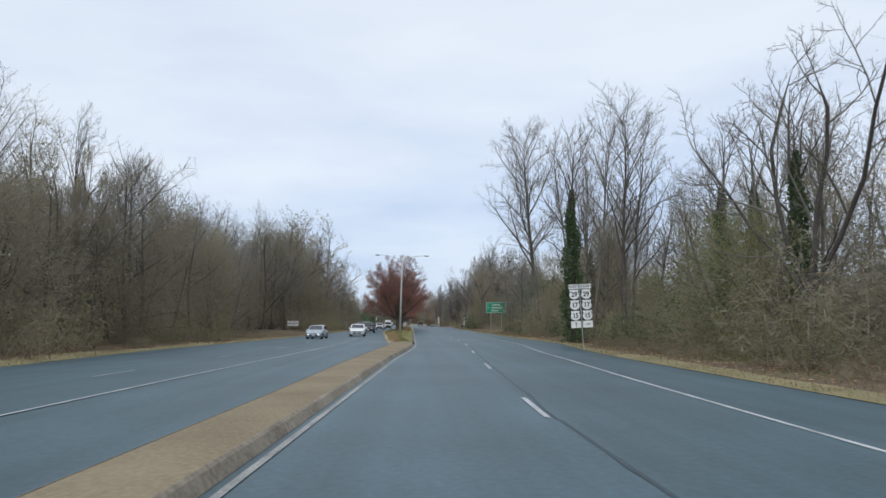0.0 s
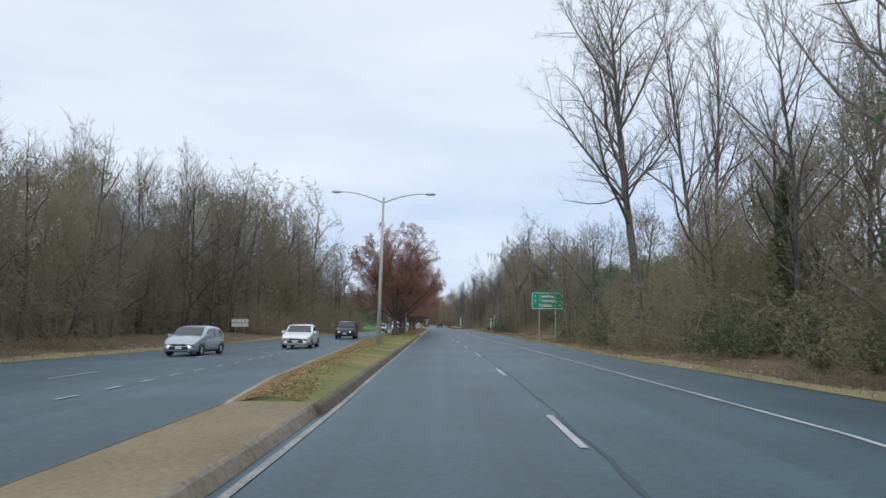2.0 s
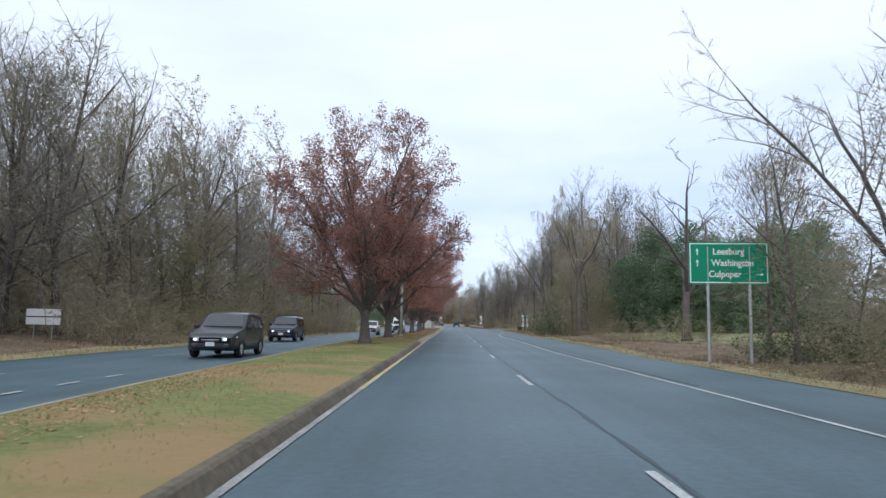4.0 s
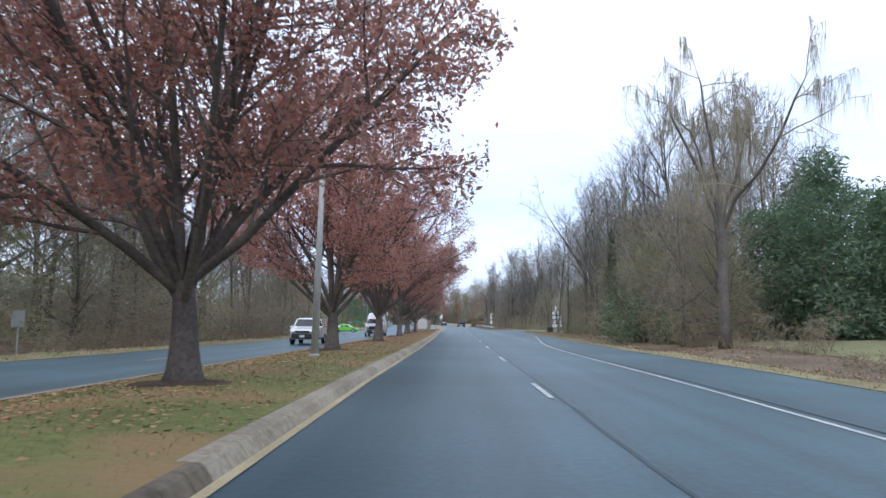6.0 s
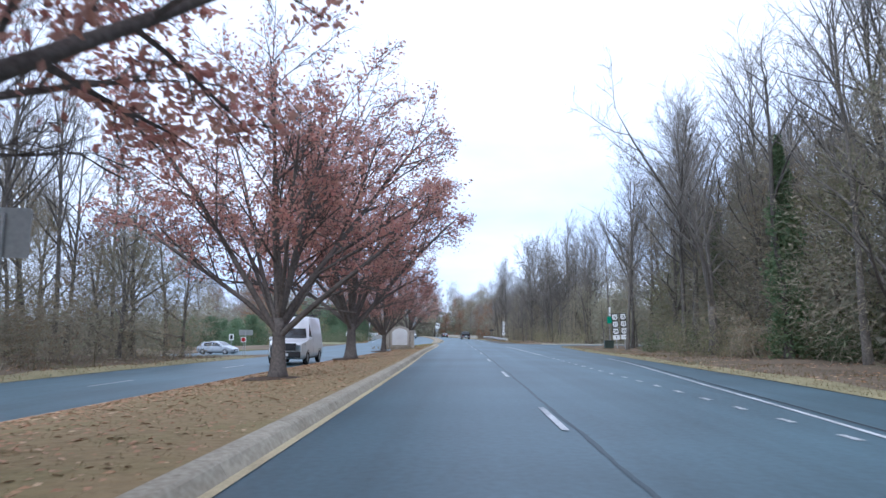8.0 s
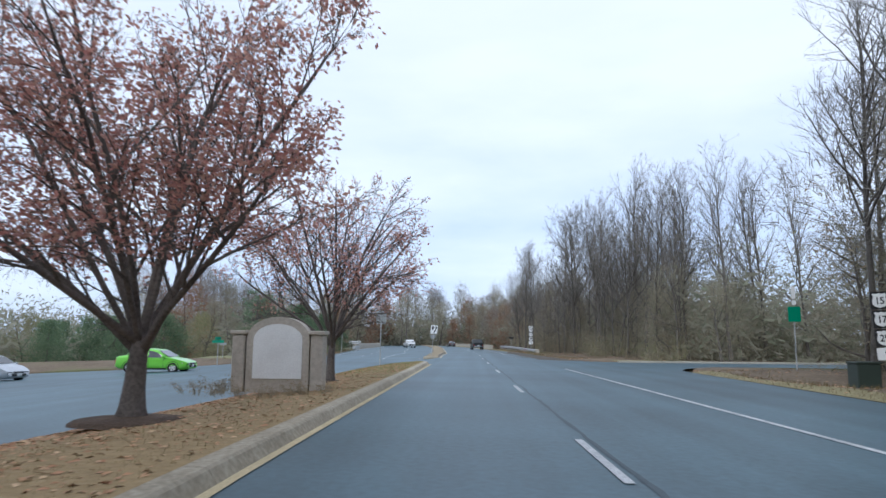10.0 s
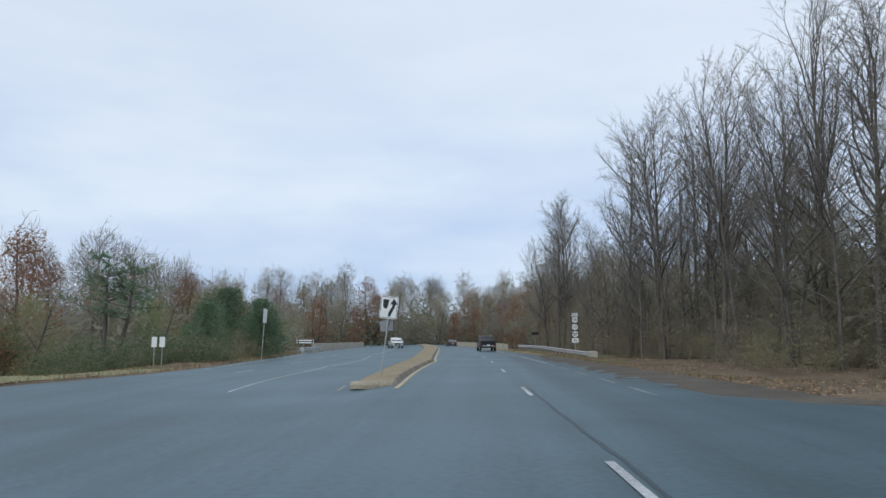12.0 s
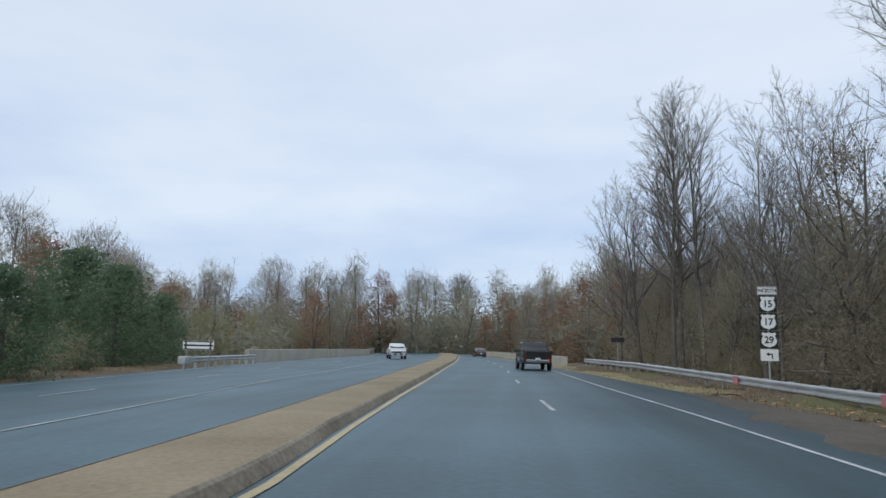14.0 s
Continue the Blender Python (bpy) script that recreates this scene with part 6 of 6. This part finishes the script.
    for nm, a, b in (("windscreen", u0, u1), ("rear_window", u3, u2)):
        xa, wa, ta, _, _, wta = section(a)
        xb, wb, tb, _, _, wtb = section(b)
        k = 0.012 if nm == "windscreen" else -0.012
        f0, f1 = 0.1, 0.93
        pa, pb = (xa + (xb - xa) * f0, ta + (tb - ta) * f0), (xa + (xb - xa) * f1, ta + (tb - ta) * f1)
        ya, yb = wta * 0.9, wtb * 0.9 - 0.03
        part(nm, Shape().add([(pa[0] + k * 2, ya, pa[1] + 0.02), (pa[0] + k * 2, -ya, pa[1] + 0.02), (pb[0] + k * 2, -yb, pb[1] + 0.02), (pb[0] + k * 2, yb, pb[1] + 0.02)], [(0, 1, 2, 3)]), GLASS, body)
    for u in wheels:
        for e in (-1, 1):
            x, y = (0.5 - u) * L, e * (half - 0.1)
            pts = [(-0.1, wr * 0.6), (-0.11, wr * 0.9), (-0.07, wr), (0.07, wr), (0.11, wr * 0.9), (0.1, wr * 0.6)]
            s = Shape().loft([[(x + r * math.cos(2 * math.pi * i / 22), y + o, wr + r * math.sin(2 * math.pi * i / 22)) for o, r in pts] for i in range(23)])
            arc = Shape()
            ra = wr + 0.055
            arc.tube([(x + ra * math.cos(radians(g)), e * (half + 0.002), wr + ra * math.sin(radians(g))) for g in range(-8, 189, 14)], [0.015] * 15, 5)
            part("wheel_arch", arc, TRIM, body)
            wh = part("wheel", s, TYRE, ob, smooth=True)
            disc = Shape()
            yo = y + e * 0.09
            ring = [(x + wr * 0.62 * math.cos(2 * math.pi * i / 20), yo, wr + wr * 0.62 * math.sin(2 * math.pi * i / 20)) for i in range(20)]
            disc.add(ring + [(x, yo + e * 0.02, wr)], [(i, (i + 1) % 20, 20) for i in range(20)])
            part("rim", disc, RIM, wh)
            for i in range(5):
                a = 2 * math.pi * i / 5
                c, d = math.cos(a), math.sin(a)
                q = [(0.2, -0.015), (0.2, 0.015), (0.54, 0.045), (0.54, -0.045)]
                part("slot", Shape().add([(x + wr * (r * c - o * 2 * d), yo + e * 0.022, wr + wr * (r * d + o * 2 * c)) for r, o in q], [(0, 1, 2, 3)]), TRIM, wh)
    # nose
    x, w, top, low, bl, wt = section(0.0)
    nz = zt(0.02)
    front = (0.5) * L
    if big_grille:
        part("front_bumper", Shape().box(front - 0.12, front + 0.05, -w * 0.98, w * 0.98, low + 0.02, low + 0.34, 0.04), bumper or TRIM, body)
        part("grille", Shape().box(front - 0.05, front + 0.03, -w * 0.66, w * 0.66, low + 0.4, nz - 0.02, 0.015), TRIM, body)
    else:
        part("front_bumper", Shape().box(front - 0.16, front + 0.04, -w * 0.96, w * 0.96, low + 0.02, low + 0.2, 0.05), bumper or body_m, body)
        part("lower_grille", Shape().box(front - 0.05, front + 0.046, -w * 0.68, w * 0.68, low + 0.07, low + 0.2, 0.012), TRIM, body)
        gz = (low + 0.24, max(low + 0.34, nz - 0.16))
        part("grille", Shape().box(front - 0.08, front + 0.02, -w * 0.45, w * 0.45, gz[0], gz[1], 0.02), TRIM, body)
        part("grille_bar", Shape().box(front - 0.02, front + 0.03, -w * 0.45, w * 0.45, gz[1] - 0.03, gz[1], 0.008), CHROME, body)
    for e in (-1, 1):
        # lamps sweep back round the corner of the wing
        rows = []
        for k, (u, yy) in enumerate(((0.0, 0.56), (0.012, 0.74), (0.035, 0.92), (0.07, 1.0))):
            xx, ww, tt, _, _, _ = section(u)
            hi = min(zt(0.05) - 0.05, nz) - 0.07 + 0.02 * k
            rows.append([(xx + 0.025, e * ww * yy, hi - 0.15 + 0.02 * k), (xx + 0.035, e * ww * (yy + 0.01), hi - 0.07), (xx + 0.015, e * ww * yy, hi)])
        part("headlight", Shape().loft(rows), LENS, body)
        if lights:
            ring = [(front + 0.03, e * w * 0.74 + 0.055 * math.cos(2 * math.pi * i / 12), nz - 0.14 + 0.05 * math.sin(2 * math.pi * i / 12)) for i in range(12)]
            part("lit_lamp", Shape().add(ring, [tuple(range(12))]), HEADLIGHT, body)
    part("front_plate", Shape().box(front + 0.05, front + 0.06, -0.16, 0.16, low + 0.1, low + 0.25), PLATE, body)
    # tail
    x, w, top, low, bl, wt = section(1.0)
    rz = zt(0.985)
    part("rear_bumper", Shape().box(-front - 0.06, -front + 0.12, -w * 0.98, w * 0.98, low + 0.02, low + 0.22, 0.04), CHROME if bumper is CHROME else (TRIM if big_grille else body_m), body)
    for e in (-1, 1):
        a, b = sorted((e * w * 0.82, e * w * 1.03))
        part("tail_light", Shape().box(-front - 0.02, -front + 0.14, a, b, min(rz, 1.1) - 0.38, min(rz, 1.1) - 0.06, 0.02), TAIL, body)
    part("rear_plate", Shape().box(-front - 0.075, -front - 0.06, -0.16, 0.16, low + 0.2, low + 0.34), PLATE, body)
    if bed:
        b0, b1, bz = bed
        xa, xb = (0.5 - b0) * L, (0.5 - b1) * L
        part("bed_floor", Shape().box(xb, xa, -half * 0.84, half * 0.84, bz + 0.016, bz + 0.03), TRIM, body)
        for e in (-1, 1):
            a, b = sorted((e * half * 0.86, e * half * 0.95))
            part("bed_rail", Shape().box(xb - 0.02, xa, a, b, bz - 0.02, bz + 0.1, 0.02), body_m, body)
            part("bed_cap", Shape().box(xb, xa - 0.02, a - 0.006, b + 0.006, bz + 0.1, bz + 0.118, 0.004), TRIM, body)
        part("tailgate", Shape().box(-front - 0.03, -front + 0.05, -half * 0.8, half * 0.8, low + 0.28, bz + 0.1, 0.025), body_m, body)
        part("tailgate_handle", Shape().box(-front - 0.05, -front - 0.02, -0.12, 0.12, bz - 0.08, bz - 0.02), TRIM, body)
    if headboard:
        # upright ladder frame behind the cab
        x = (0.5 - bed[0]) * L - 0.12
        for y in (-half * 0.78, -half * 0.26, half * 0.26, half * 0.78):
            part("frame_post", Shape().tube([(x, y, bed[2]), (x, y, headboard)], [0.022, 0.022], 6), body_m, body)
        for z in (headboard, headboard - 0.2):
            part("frame_rail", Shape().tube([(x, -half * 0.82, z), (x, half * 0.82, z)], [0.026, 0.026], 6), body_m, body)
    if rack:
        for x in rack:
            part("roof_bar", Shape().tube([((0.5 - x) * L, -half * 0.8, zt(x) + 0.0), ((0.5 - x) * L, -half * 0.75, zt(x) + 0.12), ((0.5 - x) * L, half * 0.75, zt(x) + 0.12), ((0.5 - x) * L, half * 0.8, zt(x))], [0.025] * 4, 6), TRIM, body)
    return ob


SEDAN = [(0, 0.62, 0.28), (0.04, 0.72, 0.22), (0.14, 0.84, 0.2), (0.27, 0.95, 0.2), (0.43, 1.40, 0.2), (0.55, 1.46, 0.2), (0.68, 1.40, 0.2), (0.84, 1.06, 0.2), (0.96, 1.0, 0.24), (1, 0.86, 0.32)]
HATCH = [(0, 0.58, 0.26), (0.05, 0.7, 0.2), (0.13, 0.84, 0.18), (0.22, 0.95, 0.18), (0.41, 1.4, 0.18), (0.56, 1.46, 0.18), (0.8, 1.38, 0.18), (0.93, 1.02, 0.22), (1, 0.85, 0.32)]
SUV = [(0, 0.75, 0.35), (0.04, 0.92, 0.28), (0.2, 1.04, 0.26), (0.28, 1.1, 0.26), (0.42, 1.62, 0.26), (0.55, 1.7, 0.26), (0.86, 1.66, 0.26), (0.96, 1.2, 0.3), (1, 1.0, 0.4)]
PICKUP = [(0, 0.85, 0.4), (0.03, 1.0, 0.36), (0.2, 1.1, 0.34), (0.25, 1.14, 0.34), (0.36, 1.68, 0.34), (0.44, 1.74, 0.34), (0.56, 1.7, 0.34), (0.6, 1.12, 0.34), (0.61, 1.05, 0.34), (0.98, 1.05, 0.4), (1, 1.03, 0.46)]
BIGPICK = [(0, 0.95, 0.45), (0.03, 1.12, 0.42), (0.2, 1.2, 0.4), (0.24, 1.24, 0.4), (0.34, 1.8, 0.4), (0.42, 1.86, 0.4), (0.6, 1.83, 0.4), (0.64, 1.25, 0.4), (0.65, 1.16, 0.4), (0.98, 1.16, 0.46), (1, 1.14, 0.5)]
VAN = [(0, 1.08, 0.4), (0.02, 1.2, 0.35), (0.1, 1.29, 0.32), (0.185, 1.38, 0.32), (0.275, 2.0, 0.32), (0.36, 2.52, 0.32), (0.42, 2.64, 0.32), (0.96, 2.64, 0.36), (1, 2.56, 0.42)]

vehicle("black_pickup_truck", (0.25, 325.2, 0.0), 95, "black pickup truck with a chrome rear bumper on the carriageway", (0.018, 0.022, 0.024), 5.4, 1.95, BIGPICK, (0.24, 0.36, 0.58, 0.64), 1.2, (0.17, 0.79), 0.38, False, 0.2, bed=(0.66, 0.985, 1.16), bumper=CHROME)
vehicle("silver_hatchback", (-11.35, 75.3, left_z(-11.35, 75)), -93, "silver-blue hatchback with lit headlights coming the other way", (0.46, 0.52, 0.57), 3.95, 1.7, HATCH, (0.22, 0.41, 0.8, 0.93), 0.9, (0.18, 0.82), 0.3, True, 0.5)
vehicle("white_sedan", (-7.8, 84.1, left_z(-7.8, 84)), -88, "white sedan coming the other way", (0.86, 0.87, 0.88), 4.4, 1.75, SEDAN, (0.27, 0.43, 0.68, 0.84), 0.92, (0.18, 0.8), 0.31, False, 0.1)
vehicle("dark_suv", (-8.3, 109, left_z(-8.3, 109)), -88, "dark SUV with lit headlights", (0.04, 0.045, 0.055), 4.6, 1.85, SUV, (0.28, 0.42, 0.86, 0.96), 1.08, (0.18, 0.8), 0.35, True, 0.4)
vehicle("navy_crossover", (-11.1, 129.9, left_z(-11.1, 130)), -87, "dark blue crossover with lit headlights and roof bars", (0.02, 0.03, 0.06), 4.45, 1.8, SUV, (0.28, 0.42, 0.86, 0.96), 1.08, (0.18, 0.8), 0.35, True, 0.4, rack=(0.5, 0.75))
vehicle("white_pickup_truck", (-9.9, 168.3, left_z(-9.9, 168)), -88, "white compact pickup truck with a black grille", (0.86, 0.87, 0.9), 4.8, 1.75, PICKUP, (0.25, 0.36, 0.56, 0.61), 1.08, (0.18, 0.78), 0.35, False, 0.1, bed=(0.63, 0.985, 1.05), headboard=1.66, glazed=(0.34, 0.53), big_grille=True)
vehicle("white_van", (-9.3, 200.6, left_z(-9.3, 200)), -88, "white high-roof cargo van with a dark grille", (0.86, 0.87, 0.89), 6.1, 2.03, VAN, (0.185, 0.275, 0.96, 0.999), 1.38, (0.15, 0.75), 0.38, False, 0.1, glazed=(0.225, 0.345), rack=(0.46, 0.62, 0.78), big_grille=True)
vehicle("green_coupe", (-19.8, 243.0, left_z(-19.8, 240)), 0, "bright lime green coupe waiting on the side street", (0.2, 0.62, 0.06), 4.5, 1.8, SEDAN, (0.25, 0.42, 0.66, 0.88), 0.92, (0.19, 0.8), 0.33, False, 0.2)
vehicle("silver_liftback", (-27.5, 238.6, left_z(-27.5, 238)), -12, "silver liftback on the side street", (0.45, 0.48, 0.52), 4.45, 1.74, HATCH, (0.22, 0.41, 0.7, 0.93), 0.9, (0.18, 0.81), 0.31, False, 0.5)
vehicle("white_work_truck", (-15.2, 361.0, left_z(-15.2, 361)), -75, "white work truck with a ladder rack coming the other way", (0.7, 0.7, 0.7), 5.8, 2.0, BIGPICK, (0.24, 0.36, 0.58, 0.64), 1.2, (0.17, 0.79), 0.38, False, 0.1, rack=(0.45, 0.55))
vehicle("dark_sedan", (-6.6, 392, 0.0), 100, "dark sedan far ahead", (0.04, 0.03, 0.03), 4.6, 1.8, SEDAN, (0.27, 0.43, 0.68, 0.84), 0.92, (0.18, 0.8), 0.31, False, 0.3)


# ---- ground cover ----
def scatter(name, label, material, n, area, size, seed, lift=0.012, upright=False, category="leaves"):
    """Many small leaves or blades over an area function that gives a place."""
    r = np.random.default_rng(seed)
    s = Shape()
    for _ in range(n):
        p = area(r)
        if p is None:
            continue
        x, y, z = p
        k = size * r.uniform(0.6, 1.4)
        a = r.random() * 2 * math.pi
        c, d = math.cos(a), math.sin(a)
        if upright:
            b = len(s.v)
            w, dx, dy = k * 0.07, r.normal(0, 0.3) * k, r.normal(0, 0.3) * k
            s.v += [(x - w * c, y - w * d, z), (x + w * c, y + w * d, z), (x + dx, y + dy, z + k)]
            s.f.append((b, b + 1, b + 2))
        else:
            b, t = len(s.v), r.uniform(-0.25, 0.25) * k
            s.v += [(x + k * c, y + k * d, z + lift + abs(t)), (x - 0.6 * k * d, y + 0.6 * k * c, z + lift + 0.3 * k), (x - k * c, y - k * d, z + lift), (x + 0.6 * k * d, y - 0.6 * k * c, z + lift + 0.05 * k)]
            s.f.append((b, b + 1, b + 2, b + 3))
    ob = part(name, s, material)
    return tagged(ob, label, category, kind="stuff")


def on_median(y0, y1, bias=1.0, west=1.0):
    def area(r):
        y = y0 + (y1 - y0) * r.random() ** bias
        a, b = MDL(y) + 0.35, YEL(y) - 0.5
        k = r.random() ** west
        return a + (b - a) * k, y, 0.16 + 0.9 * DIP(y) * (1 - k) + 0.1 * math.sin(math.pi * k) - 0.01
    return area


def on_verge(side, y0, y1, d0, d1):
    def area(r):
        y = r.uniform(y0, y1)
        d = d0 + (d1 - d0) * r.random() ** 1.4
        x = EDG(y) + d if side > 0 else LED(y) - d
        if (side > 0 and 236 < y < 256) or (side < 0 and 212 < y < 257):
            return None
        return x, y, ground_z(x, y)
    return area


scatter("median_grass", "short green median grass", GRASS_BLADE, 30000, on_median(52, 150), 0.055, 3, upright=True, category="grass")
scatter("median_dry_grass", "short straw-coloured median grass", DRY_BLADE, 26000, on_median(120, 243, 1.0, 0.7), 0.045, 4, upright=True, category="grass")
scatter("median_leaves", "fallen brown leaves on the median", GROUND_LEAF, 24000, on_median(128, 240, 1.0, 2.0), 0.046, 5)
scatter("median_leaves_south", "a few fallen leaves on the turf", GROUND_LEAF, 700, on_median(52, 128), 0.05, 6)
scatter("median_grass_north", "short green grass on the tip of the median", GRASS_BLADE, 7000, on_median(228, 243), 0.05, 17, upright=True, category="grass")
scatter("median_leaves_nose", "drift of brown leaves at the start of the turf", GROUND_LEAF, 1200, on_median(52, 66, 1.6), 0.035, 16)


def median_west_rim(r):
    y = r.uniform(52, 100)
    k = 0.48 * r.random() ** 1.3
    return MDL(y) + 0.3 + (YEL(y) - 0.8 - MDL(y)) * k, y, 0.155 + 0.9 * DIP(y) * (1 - k) + 0.1 * math.sin(math.pi * k)


scatter("median_rim_litter", "brown litter along the rim of the median", GROUND_LEAF, 15000, median_west_rim, 0.024, 18)
scatter("verge_grass_east", "tufts of dry verge grass", DRY_BLADE, 24000, on_verge(1, -5, 330, 0.1, 4), 0.12, 7, upright=True, category="grass")
scatter("verge_grass_west", "tufts of dry verge grass", DRY_BLADE, 22000, on_verge(-1, 5, 330, 0.1, 6), 0.14, 8, upright=True, category="grass")
scatter("verge_leaves_east", "fallen leaves on the verge", GROUND_LEAF, 14000, on_verge(1, 0, 310, 0.2, 8), 0.07, 9)
scatter("verge_leaves_west", "fallen leaves on the verge", GROUND_LEAF, 9000, on_verge(-1, 5, 300, 0.3, 8), 0.08, 10)


def rail_fence(at, w, turn):
    """A short white two-rail fence."""
    ob = thing("rail_fence", at, "short white rail fence on the lawn", "fence", turn=turn)
    for i in range(4):
        x = (i / 3 - 0.5) * w
        part("post", Shape().box(x - 0.05, x + 0.05, -0.05, 0.05, -0.1, 0.95, 0.01), SIGN_WHITE, ob)
    for z in (0.5, 0.8):
        part("rail", Shape().box(-w / 2, w / 2, -0.075, -0.05, z - 0.06, z + 0.06, 0.01), SIGN_WHITE, ob)
    return ob


rail_fence((30.9, 167.7, ground_z(30.9, 167.7)), 2.4, 12)
